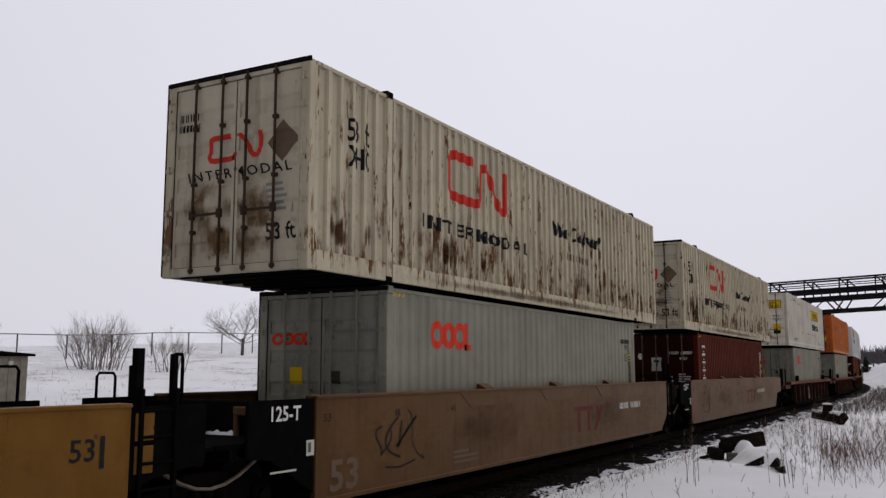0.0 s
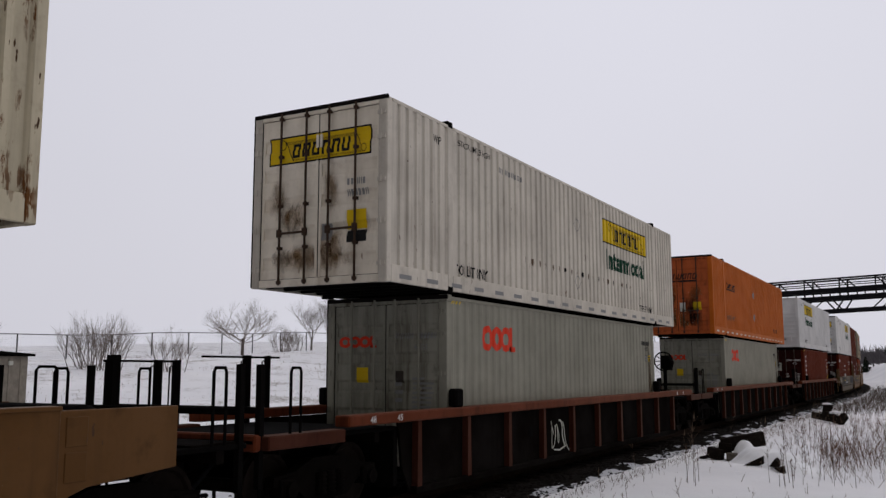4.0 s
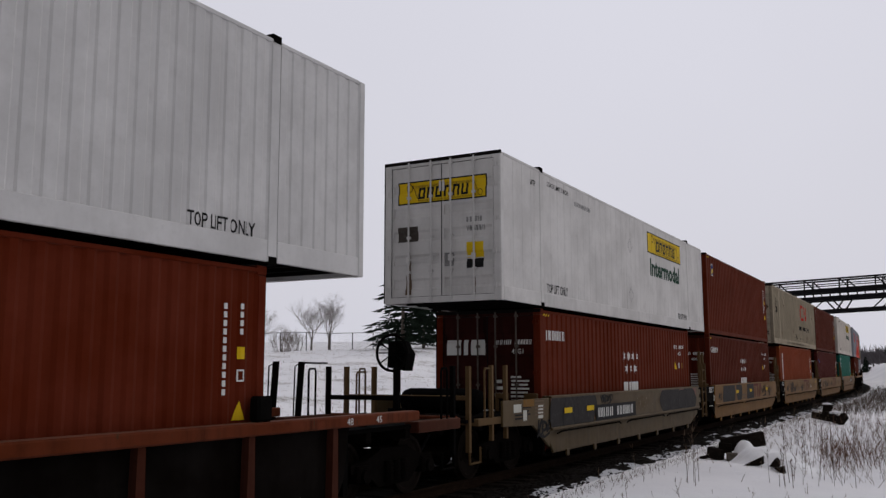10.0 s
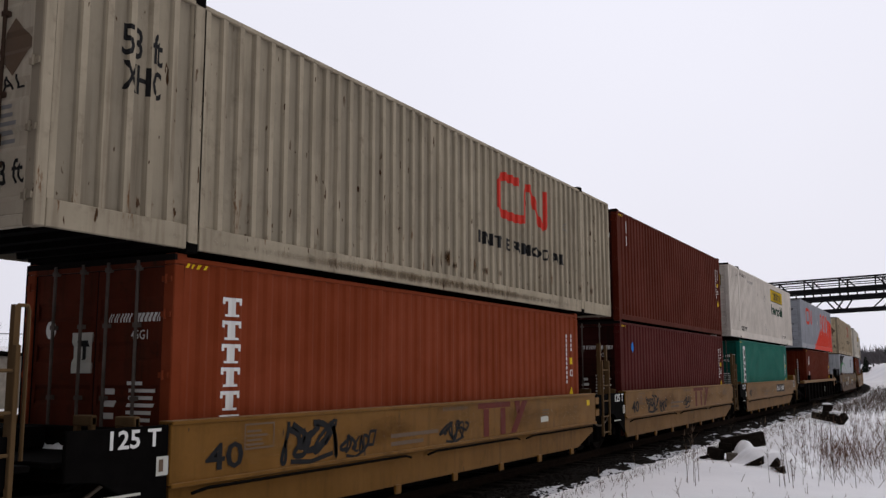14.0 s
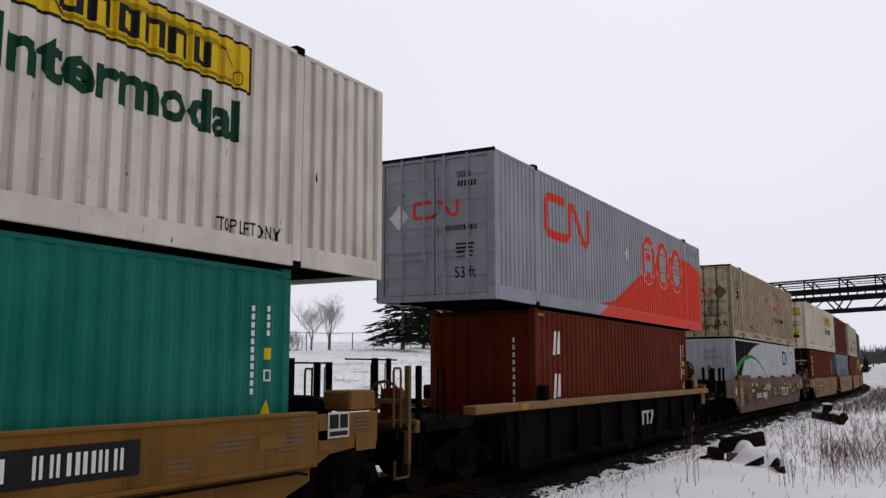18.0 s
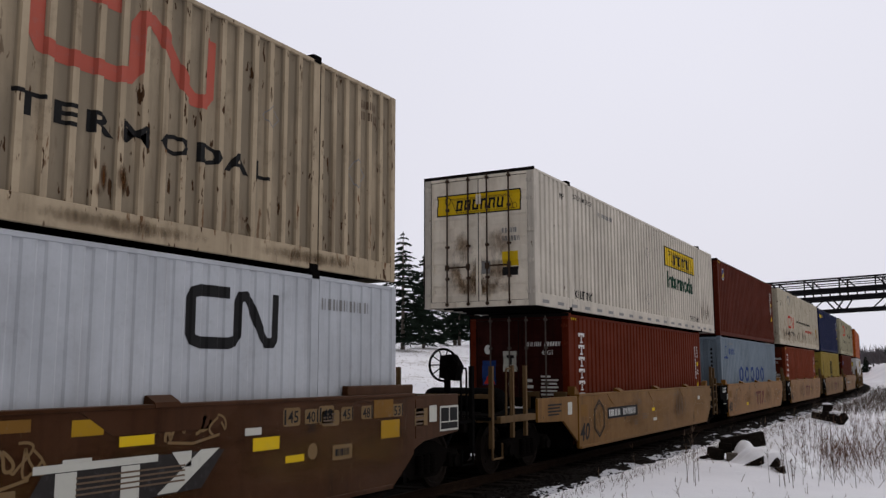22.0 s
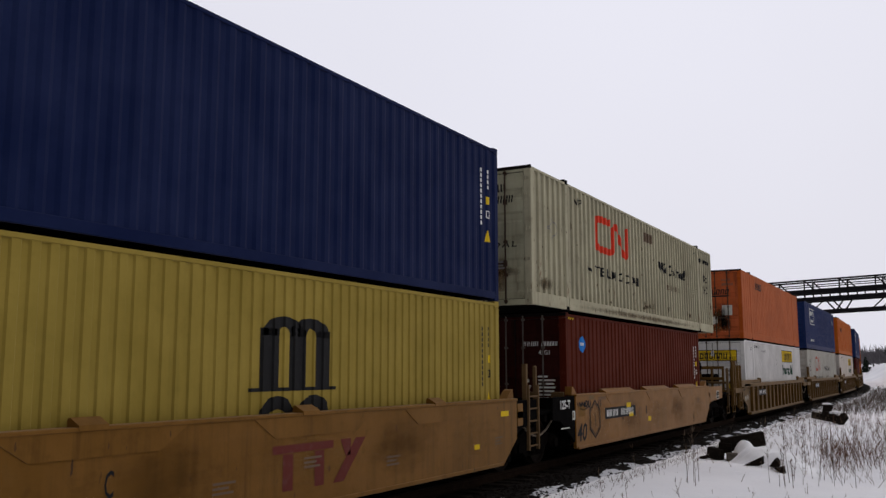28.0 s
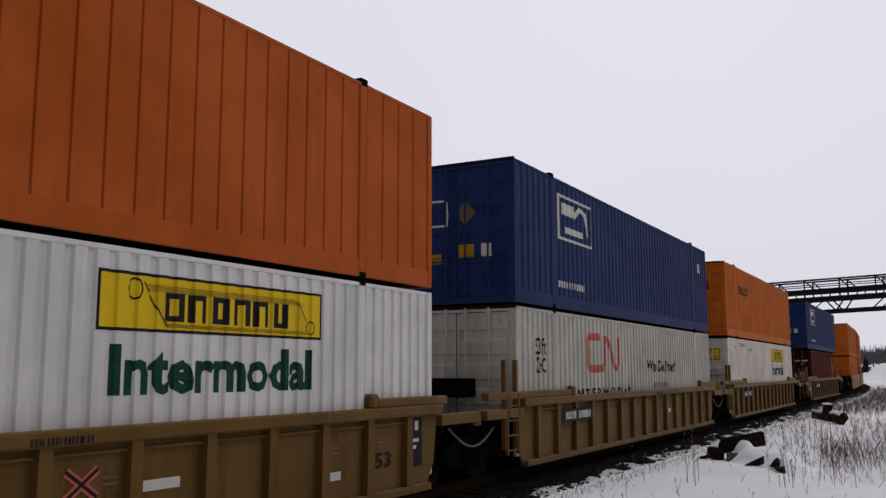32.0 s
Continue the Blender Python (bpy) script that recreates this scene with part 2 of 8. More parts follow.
M_CAR_YELLOW_DUSTY = paint("dusty_brown_yellow_paint", (0.0663, 0.0425, 0.0153), dirt=0.65, rust=0.3, rough=0.5, chip=0.3, spec=0.1, sheen=0.16)
M_CAR_YELLOW_RUSTY = paint("rusty_orange_brown_paint", (0.044, 0.0135, 0.0022), dirt=0.6, rust=0.6, rough=0.55, chip=0.4, spec=0.05, sheen=0.16)
M_TAN_CAR = paint("tan_grimed_paint", (0.112, 0.058, 0.012), dirt=0.6, rust=0.3, rough=0.6, chip=0.3, spec=0.06, sheen=0.16)
M_CAR_RED = paint("faded_red_orange_paint", (0.105, 0.021, 0.006), dirt=0.8, rust=0.4, rough=0.7, chip=0.5, spec=0.03)
M_RIB = paint("grimed_red_rib_paint", (0.0495, 0.0126, 0.0063), dirt=0.8, rust=0.5, rough=0.7)
M_CHORD = paint("grimed_ochre_paint", (0.18, 0.09, 0.022), dirt=0.6, rust=0.4, rough=0.6, chip=0.4, spec=0.2)
# near-black below real steel tones: deep shade under the cars is in the colour
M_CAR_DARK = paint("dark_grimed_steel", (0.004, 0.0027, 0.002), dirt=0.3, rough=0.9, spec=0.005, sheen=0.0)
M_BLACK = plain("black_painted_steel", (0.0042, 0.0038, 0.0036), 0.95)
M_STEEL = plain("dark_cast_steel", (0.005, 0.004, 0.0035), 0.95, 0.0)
M_BAR_RUST = plain("rusty_bar_steel", (0.055, 0.036, 0.026), 0.7)
M_END_RAIL = paint("grimed_yellow_rail_paint", (0.1056, 0.0638, 0.0286), dirt=0.6, rust=0.4, rough=0.6)
M_WHEEL = plain("worn_wheel_steel", (0.016, 0.012, 0.010), 0.6, 0.0)
M_RUBBER = plain("black_rubber_seal", (0.012, 0.012, 0.013), 0.7)
M_BAR_DULL = plain("dull_galvanised_bars", (0.11, 0.092, 0.08), 0.6)
M_EDGE = plain("sooty_black_edge", (0.010, 0.0085, 0.008), 0.8)
# marks
K_BLACK = worn_mark("black_mark", (0.012, 0.012, 0.0125), 0.1)
K_FIELD = worn_mark("flat_black_field", (0.0045, 0.0045, 0.005), 0.02, 0.9)
K_WHITE = worn_mark("white_mark", (0.66, 0.66, 0.64))
K_RED = worn_mark("red_mark", (0.52, 0.035, 0.022))
K_RED_FADED = worn_mark("faded_red_mark", (0.42, 0.10, 0.07), 0.6)
K_ORED = worn_mark("orange_red_mark", (0.62, 0.045, 0.02), 0.15)
K_OCHRE = worn_mark("worn_ochre_mark", (0.17, 0.085, 0.016), 0.5)
K_TAN = worn_mark("dirty_tan_plate", (0.17, 0.11, 0.05), 0.5)
K_YELLOW = worn_mark("yellow_mark", (0.62, 0.42, 0.01))
K_GOLD = worn_mark("ochre_mark", (0.33, 0.19, 0.01))
K_AMBER = worn_mark("amber_mark", (0.55, 0.36, 0.012))
K_SILVER = worn_mark("silver_grey_mark", (0.30, 0.32, 0.36), 0.1)
K_RUSTY = worn_mark("sooty_grey_spray_paint", (0.026, 0.023, 0.022), 0.4)
K_RIM = worn_mark("pale_pink_rim", (0.55, 0.33, 0.29), 0.3)
K_GREEN = worn_mark("dark_green_mark", (0.005, 0.042, 0.021))
K_LEAF = worn_mark("bright_green_mark", (0.01, 0.19, 0.035))
K_BLUE = worn_mark("blue_mark", (0.014, 0.04, 0.16))
K_SKY = worn_mark("bright_blue_mark", (0.01, 0.16, 0.52))
K_MAROON = worn_mark("maroon_mark", (0.11, 0.024, 0.018))
K_GREY = worn_mark("grey_mark", (0.22, 0.22, 0.22))
K_BROWN = worn_mark("dull_brown_mark", (0.13, 0.09, 0.06), 0.5)
K_SLATE = worn_mark("slate_spray_paint", (0.05, 0.042, 0.036), 0.5)
K_PINK = worn_mark("pale_pink_spray_paint", (0.2, 0.1, 0.08), 0.5)
K_PLATE = worn_mark("pale_plate", (0.5, 0.5, 0.45), 0.3)


def snow_mat():
    m, n, l, b = node_mat("snow")
    tc = n.new("ShaderNodeTexCoord")
    v = tc.outputs["Object"]
    big = noise_tex(n, l, v, 0.12, 5, 0.6)
    mid = noise_tex(n, l, v, 1.6, 6, 0.65)
    fine = noise_tex(n, l, v, 11, 6, 0.7)
    c = mix_rgb(n, l, ramp(n, l, big, 0.35, 0.65), (0.80, 0.80, 0.83), (0.91, 0.905, 0.925))
    grass = math2(n, l, "MULTIPLY", ramp(n, l, fine, 0.62, 0.7), ramp(n, l, mid, 0.5, 0.62))
    c = mix_rgb(n, l, math2(n, l, "MULTIPLY", grass, 0.55), c, (0.20, 0.165, 0.12))
    # matted dead grass showing through on the rough slope beyond the track
    sp = n.new("ShaderNodeSeparateXYZ")
    l.new(v, sp.inputs[0])
    mat_ = noise_tex(n, l, v, 0.55, 7, 0.72, (1.0, 0.45, 1.0))
    tuft = math2(n, l, "MULTIPLY", ramp(n, l, mat_, 0.50, 0.62), ramp(n, l, noise_tex(n, l, v, 5.0, 5, 0.7), 0.4, 0.62))
    tuft = math2(n, l, "MULTIPLY", tuft, ramp(n, l, sp.outputs["X"], -7.0, -16.0))
    c = mix_rgb(n, l, math2(n, l, "MULTIPLY", tuft, 0.9), c, (0.24, 0.205, 0.17))
    l.new(c, b.inputs["Base Color"])
    b.inputs["Roughness"].default_value = 0.85
    h = math2(n, l, "ADD", math2(n, l, "MULTIPLY", mid, 1.0), math2(n, l, "MULTIPLY", fine, 0.35))
    bump(n, l, h, 0.6, b, 0.12)
    return m


def ballast_mat():
    m, n, l, b = node_mat("ballast")
    tc = n.new("ShaderNodeTexCoord")
    v = tc.outputs["Object"]
    vor = n.new("ShaderNodeTexVoronoi")
    vor.inputs["Scale"].default_value = 16
    l.new(v, vor.inputs["Vector"])
    mid = noise_tex(n, l, v, 1.3, 3, 0.58, (2.2, 0.7, 1))
    sep = n.new("ShaderNodeSeparateXYZ")
    l.new(v, sep.inputs[0])
    out = ramp(n, l, sep.outputs["X"], 1.2, 2.5)
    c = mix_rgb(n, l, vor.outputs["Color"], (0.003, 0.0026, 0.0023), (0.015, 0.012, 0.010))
    edge = math2(n, l, "ADD", mid, math2(n, l, "MULTIPLY", out, 0.26))
    sn = math2(n, l, "MULTIPLY", ramp(n, l, edge, 0.68, 0.71), 0.92)
    c = mix_rgb(n, l, sn, c, (0.62, 0.63, 0.67))
    l.new(c, b.inputs["Base Color"])
    b.inputs["Roughness"].default_value, b.inputs["Specular IOR Level"].default_value = 0.95, 0.03
    bump(n, l, vor.outputs["Distance"], 1.0, b, 0.04)
    return m


M_SNOW = snow_mat()
M_BALLAST = ballast_mat()
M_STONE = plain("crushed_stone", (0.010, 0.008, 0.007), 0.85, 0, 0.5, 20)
M_SNOWCAP = plain("settled_snow", (0.88, 0.885, 0.91), 0.85, 0, 0.05, 9, 0.3)
M_TIE = plain("tarred_timber", (0.014, 0.011, 0.009), 0.85, 0, 0.4, 12, 0.5)
M_RAIL = plain("rusty_rail_steel", (0.02, 0.012, 0.008), 0.7, 0.0)
M_BARK = plain("grey_brown_bark", (0.13, 0.11, 0.095), 0.9, 0, 0.3, 20, 0.4)
M_TWIG = plain("brown_twigs", (0.22, 0.19, 0.175), 0.9, 0, 0.3, 10)
M_WEED = plain("dry_weed_stems", (0.12, 0.085, 0.06), 0.9, 0, 0.35, 6)
M_GRASS = plain("dry_grass", (0.26, 0.205, 0.155), 0.9, 0, 0.3, 6)
M_PINE = plain("dark_pine_needles", (0.018, 0.028, 0.020), 0.8, 0, 0.4, 8)
M_BRUSH = plain("grey_brown_brush", (0.10, 0.08, 0.066), 0.9, 0, 0.35, 2)
# haze of the distance is put into the woods' pale tone
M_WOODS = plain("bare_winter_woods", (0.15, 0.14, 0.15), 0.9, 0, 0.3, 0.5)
M_FENCE = plain("galvanised_fence_steel", (0.10, 0.10, 0.105), 0.6, 0.3)
M_TRUSS = plain("dark_truss_steel", (0.014, 0.014, 0.016), 0.65, 0.2)
M_CLAD = plain("weathered_beige_cladding", (0.24, 0.215, 0.18), 0.8, 0, 0.2, 4)
M_WOOD = plain("weathered_timber", (0.10, 0.085, 0.07), 0.85, 0, 0.35, 14, 0.5)

# ---- mesh helpers ----


def part(name, bm, material, parent=None, label=""):
    """Links a bmesh as one mesh object under a thing or a part."""
    me = bpy.data.meshes.new(name)
    bm.to_mesh(me)
    bm.free()
    me.materials.append(material)
    ob = new(name, me)
    if parent is not None:
        ob.parent = parent
    if label:
        ob["label"] = label
    return ob


def again(ob, loc=(0, 0, 0), rz=0):
    """One more part that shares ob's mesh, under the same parent."""
    o = new(ob.name.split(".")[0], ob.data)
    o.parent = ob.parent
    o.location = loc
    o.rotation_euler = (0, 0, radians(rz))
    return o


def thing(name, label, category, group=""):
    return tagged(new(name), label, category, group)


def box(bm, x0, x1, y0, y1, z0, z1, bev=0.0):
    vs = [bm.verts.new(p) for p in ((x0, y0, z0), (x1, y0, z0), (x1, y1, z0), (x0, y1, z0),
                                    (x0, y0, z1), (x1, y0, z1), (x1, y1, z1), (x0, y1, z1))]
    fs = [bm.faces.new([vs[i] for i in q]) for q in ((3, 2, 1, 0), (4, 5, 6, 7), (0, 1, 5, 4), (1, 2, 6, 5), (2, 3, 7, 6), (3, 0, 4, 7))]
    if bev > 0:
        es = {e for f in fs for e in f.edges}
        bmesh.ops.bevel(bm, geom=list(es), offset=bev, segments=1, affect="EDGES")
    return bm


def boxes(*rows, bev=0.0):
    bm = bmesh.new()
    for r in rows:
        box(bm, *r, bev=bev)
    return bm


def tube(bm, a, b, r0, r1=None, n=8, caps=True):
    """A straight round bar from a to b."""
    r1 = r0 if r1 is None else r1
    a, b = Vector(a), Vector(b)
    d = (b - a).normalized()
    u = d.orthogonal().normalized()
    w = d.cross(u)
    ra, rb = [], []
    for i in range(n):
        t = 2 * math.pi * i / n
        o = u * math.cos(t) + w * math.sin(t)
        ra.append(bm.verts.new(a + o * r0))
        rb.append(bm.verts.new(b + o * r1))
    for i in range(n):
        bm.faces.new((ra[i], ra[(i + 1) % n], rb[(i + 1) % n], rb[i]))
    if caps:
        bm.faces.new(ra[::-1])
        bm.faces.new(rb)
    return bm


def bars_path(bm, pts, r, n=6):
    """A round bar bent along a line of points, in one piece."""
    pts = [Vector(p) for p in pts]
    rings, u = [], None
    for i, p in enumerate(pts):
        d = (pts[min(i + 1, len(pts) - 1)] - pts[max(i - 1, 0)]).normalized()
        u = d.orthogonal().normalized() if u is None else (u - d * u.dot(d)).normalized()
        w = d.cross(u)
        rings.append([bm.verts.new(p + (u * math.cos(2 * math.pi * k / n) + w * math.sin(2 * math.pi * k / n)) * r) for k in range(n)])
    for a, b in zip(rings, rings[1:]):
        for k in range(n):
            bm.faces.new((a[k], a[(k + 1) % n], b[(k + 1) % n], b[k]))
    bm.faces.new(rings[0][::-1])
    bm.faces.new(rings[-1])
    return bm


def prism(bm, poly, axis, lo, hi):
    """A polygon given in two coordinates, extruded along the third axis (x or y)."""
    def at(p, k):
        return (k, p[0], p[1]) if axis == "x" else (p[0], k, p[1])
    a = [bm.verts.new(at(p, lo)) for p in poly]
    b = [bm.verts.new(at(p, hi)) for p in poly]
    n = len(poly)
    for i in range(n):
        bm.faces.new((a[i], a[(i + 1) % n], b[(i + 1) % n], b[i]))
    bm.faces.new(a[::-1])
    bm.faces.new(b)
    bmesh.ops.recalc_face_normals(bm, faces=bm.faces)
    return bm


# ---- flat marks: outlines in (u, v), later laid on a ribbed wall ----
FONT = {}


def letters(text, u, v, h, width=None, bold=0.0, spread=1.0, lean=0.0, center=False):
    key = (text, bold, spread, lean)
    if key not in FONT:
        cu = bpy.data.curves.new("lettering", "FONT")
        cu.body, cu.size, cu.offset, cu.space_character, cu.shear = text, 1.0, bold, spread, lean
        cu.resolution_u = 2
        ob = new("lettering", cu)
        bpy.context.view_layer.update()
        me = bpy.data.meshes.new_from_object(ob.evaluated_get(bpy.context.evaluated_depsgraph_get()))
        co = np.empty(len(me.vertices) * 3)
        me.vertices.foreach_get("co", co)
        co = co.reshape(-1, 3)[:, :2]
        FONT[key] = (co, [tuple(p.vertices) for p in me.polygons])
        bpy.data.objects.remove(ob)
        bpy.data.curves.remove(cu)
        bpy.data.meshes.remove(me)
    co, faces = FONT[key]
    lo, hi = co.min(0), co.max(0)
    sc = h / 0.69
    sx = sc if width is None else width / max(1e-6, hi[0] - lo[0])
    off = u - (lo[0] * sx if not center else (lo[0] + hi[0]) / 2 * sx)
    bm = bmesh.new()
    vs = [bm.verts.new((off + c[0] * sx, v + c[1] * sc, 0)) for c in co]
    for f in faces:
        try:
            bm.faces.new([vs[i] for i in f])
        except ValueError:
            pass
    return bm


def flat(*polys):
    bm = bmesh.new()
    for p in polys:
        bm.faces.new([bm.verts.new((a, b, 0)) for a, b in p])
    return bm


def rect(u, v, w, h):
    return [(u, v), (u + w, v), (u + w, v + h), (u, v + h)]


def oval(u, v, a, b, n=20):
    return [(u + a * math.cos(2 * math.pi * i / n), v + b * math.sin(2 * math.pi * i / n)) for i in range(n)]


def ringed(outer, inner):
    """Faces between two outlines with as many points each."""
    n = len(outer)
    return flat(*[[outer[i], outer[(i + 1) % n], inner[(i + 1) % n], inner[i]] for i in range(n)])


def band(pts, w):
    """A band of width w along a line of points."""
    L, R = [], []
    for i, p in enumerate(pts):
        a, b = pts[max(0, i - 1)], pts[min(len(pts) - 1, i + 1)]
        d = Vector((b[0] - a[0], b[1] - a[1])).normalized()
        L.append((p[0] - d.y * w / 2, p[1] + d.x * w / 2))
        R.append((p[0] + d.y * w / 2, p[1] - d.x * w / 2))
    return flat(*[[R[i], R[i + 1], L[i + 1], L[i]] for i in range(len(pts) - 1)])


def bars(u, v, w, h, n, seed=0, gap=0.3):
    """Writing that cannot be read: a row of plain upright bars."""
    rng = random.Random(seed)
    step = w / n
    out = []
    for i in range(n):
        wd = step * (1 - gap * (0.6 + 0.8 * rng.random()))
        if h < 0.3 and wd > 0.05:
            t = wd * 0.34
            out += [rect(u + i * step, v, t, h), rect(u + i * step + wd - t, v, t, h)]
        else:
            out.append(rect(u + i * step, v, wd, h))
    return flat(*out)


def lines(u, v, w, h, rows, seed=0):
    rng = random.Random(seed)
    step = h / rows
    return flat(*[rect(u, v + i * step, w * (0.55 + 0.45 * rng.random()), step * 0.5) for i in range(rows)])


def star(u, v, r, points=6):
    return [(u + (r if i % 2 == 0 else r * 0.52) * math.sin(math.pi * i / points),
             v + (r if i % 2 == 0 else r * 0.52) * math.cos(math.pi * i / points)) for i in range(2 * points)]


class Face:
    """A wall of a thing that marks are laid on. axis: the coordinate along which its ribs step; steps: positions and depths."""

    def __init__(self, root, place, axis="u", steps=()):
        self.root, self.place, self.axis, self.steps = root, place, axis, list(steps)

    def lay(self, name, bm, mat, label="", lift=0.004):
        k = 0 if self.axis == "u" else 1
        if self.steps and bm.verts:
            lo, hi = min(v.co[k] for v in bm.verts), max(v.co[k] for v in bm.verts)
            for s, _ in self.steps:
                if lo + 1e-4 < s < hi - 1e-4:
                    no = (1, 0, 0) if k == 0 else (0, 1, 0)
                    bmesh.ops.bisect_plane(bm, geom=bm.verts[:] + bm.edges[:] + bm.faces[:], dist=1e-5,
                                           plane_co=(s if k == 0 else 0, s if k else 0, 0), plane_no=no)
        xs, ds = [s for s, _ in self.steps] or [0], [d for _, d in self.steps] or [0]
        for v in bm.verts:
            d = float(np.interp(v.co[k], xs, ds))
            v.co = self.place(v.co.x, v.co.y, lift - d)
        ob = part(name, bm, mat, self.root, label)
        if name in FINE:
            ob["kind"] = "stuff"
        return ob


# rows of tiny bars, too small to be picked apart
FINE = ("lettering", "code_mark", "data_panel", "number_mark", "name_mark", "address_line", "phone_line", "stencil_panel", "disc_mark", "hazard_stripe")


# ---- containers ----
RIBS = {"iso": (0.278, 0.30, 0.19, 0.021), "dom": (0.262, 0.52, 0.09, 0.030), "soft": (0.262, 0.52, 0.10, 0.017), "bold": (0.262, 0.50, 0.09, 0.042), "fine": (0.2, 0.46, 0.10, 0.022),
        "panel": (0.40, 0.90, 0.03, 0.022), "plate": (0.40, 0.90, 0.03, 0.005), "deep": (0.285, 0.26, 0.08, 0.048)}


def rib_steps(a, b, kind):
    pitch, out, slope, depth = RIBS[kind]
    n = max(1, round((b - a) / pitch))
    p = (b - a) / n
    s = []
    for i in range(n):
        y = a + i * p
        s += [(y, 0), (y + p * out, 0), (y + p * (out + slope), depth), (y + p * (1 - slope), depth)]
    return s + [(b, 0)]


def strip(bm, steps, at, z0, z1):
    """A ribbed sheet: at(pos, depth, z) places its corners."""
    lo = [bm.verts.new(at(s, d, z0)) for s, d in steps]
    hi = [bm.verts.new(at(s, d, z1)) for s, d in steps]
    for i in range(len(steps) - 1):
        bm.faces.new((lo[i], lo[i + 1], hi[i + 1], hi[i]))
    return bm


MESHES = {}


def shared(key, name, build, mat, parent, loc=(0, 0, 0), label=""):
    """A part whose mesh is built once for all things that have it."""
    key = (key, mat.name)
    if key not in MESHES:
        me = bpy.data.meshes.new(name)
        bm = build()
        bm.to_mesh(me)
        bm.free()
        me.materials.append(mat)
        MESHES[key] = me
    ob = new(name, MESHES[key])
    ob.parent, ob.location = parent, loc
    if label:
        ob["label"] = label
    return ob


def container(label, long=True, mat=None, rib="dom", end="doors", frame_mat=None, bar_mat=None, sill=None, door_mat=None):
    """A container with its bottom at z = 0 and its door end towards -y. Returns its root and its side and end faces."""
    L, W, H = (16.15, 2.59, 2.886) if long else (12.19, 2.438, 2.886)
    root = thing("intermodal_container" if long else "shipping_container", label, "container", "containers on the train")
    # door ends default to the paint copies that hold shade and grime
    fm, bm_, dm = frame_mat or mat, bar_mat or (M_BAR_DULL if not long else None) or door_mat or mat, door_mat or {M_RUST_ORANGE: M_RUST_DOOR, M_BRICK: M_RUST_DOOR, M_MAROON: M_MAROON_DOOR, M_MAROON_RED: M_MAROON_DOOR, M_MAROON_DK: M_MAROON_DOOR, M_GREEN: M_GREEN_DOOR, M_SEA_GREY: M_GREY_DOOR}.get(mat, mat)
    tag = (long, rib)
    sill = sill or (0.30 if long else 0.165)
    top, hx, hy = H - 0.085, W / 2, L / 2
    posts = [-hy + 0.15, hy - 0.15]
    spans = [(-hy + 0.15, hy - 0.15)]
    if long:
        spans = [(-hy + 0.13, -6.19), (-6.0, 6.0), (6.19, hy - 0.13)]
    steps = []
    for a, b in spans:
        steps += rib_steps(a, b, rib)
    x_face = hx - 0.008

    def side(sgn):
        bm = bmesh.new()
        for a, b in spans:
            strip(bm, rib_steps(a, b, rib), lambda s, d, zz: (sgn * (x_face - d), s, zz), sill, top)
        if sgn < 0:
            bmesh.ops.reverse_faces(bm, faces=bm.faces)
        return bm
    for sgn in (1, -1):
        shared((tag, "side", sgn, sill), "side_wall", lambda: side(sgn), mat, root)
        shared((tag, "brail", sgn, sill), "bottom_rail", lambda: boxes(*[(min(sgn * (hx - 0.05), sgn * hx), max(sgn * (hx - 0.05), sgn * hx), a, b, 0.035, sill) for a, b in spans], bev=0.008), fm, root)
        shared((tag, "trail", sgn), "top_rail", lambda: boxes((min(sgn * (hx - 0.07), sgn * hx), max(sgn * (hx - 0.07), sgn * hx), -hy + 0.15, hy - 0.15, top, H - 0.03), bev=0.008), fm, root)
    shared((tag, "roof"), "roof", lambda: strip(bmesh.new(), rib_steps(-hy + 0.05, hy - 0.05, "iso"), lambda s, d, zz: ((hx - 0.06) * (1 if zz else -1), s, H - 0.035 - d), 0, 1), mat, root)
    folds = []
    for y in np.arange(-hy + 0.3, hy - 0.3, 0.45):
        folds += [(y, 0.0), (y + 0.01, -0.07), (y + 0.09, -0.07), (y + 0.1, 0.0)]
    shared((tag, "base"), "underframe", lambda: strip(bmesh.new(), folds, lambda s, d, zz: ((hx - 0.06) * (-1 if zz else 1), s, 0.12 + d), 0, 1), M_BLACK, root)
    if long:
        for y in (-6.15, 6.15):
            shared((tag, "beam", y), "crossbeam", lambda: boxes((-hx + 0.1, hx - 0.1, y - 0.14, y + 0.14, 0.02, 0.2)), M_BLACK, root)
    # corner posts and, on long ones, posts at the lifting points
    gap = 0.02 if rib == "deep" else 0.006
    ys = [(-hy, -hy + 0.15), (hy - 0.15, hy)] if not long else [(-hy, -hy + 0.13), (-6.19 + gap, -6.0 - gap), (6.0 + gap, 6.19 - gap), (hy - 0.13, hy)]
    for sgn in (1, -1):
        for a, b in ys:
            inset = 0.16 if (a < -hy + 0.01 or b > hy - 0.01) else 0.06
            shared((tag, "post", sgn, a), "corner_post", lambda: boxes((min(sgn * (hx - inset), sgn * hx), max(sgn * (hx - inset), sgn * hx), a, b, 0.03 if long else 0.11, H - (0.03 if long else 0.12)), bev=0.012), fm, root)
    cs = [(-hy, 1), (hy - 0.178, 1)] if not long else [(-6.19, 0), (6.012, 0)]

    def cast():
        bm = boxes((0, 0.162, 0, 0.178, 0, 0.118), bev=0.012)
        for q in ((0.163, 0.045, 0.045, 0.13), (-0.001, 0.045, 0.045, 0.13)):
            box(bm, q[0] - 0.002, q[0] + 0.002, q[1], q[3], 0.035, 0.09)
        return bm
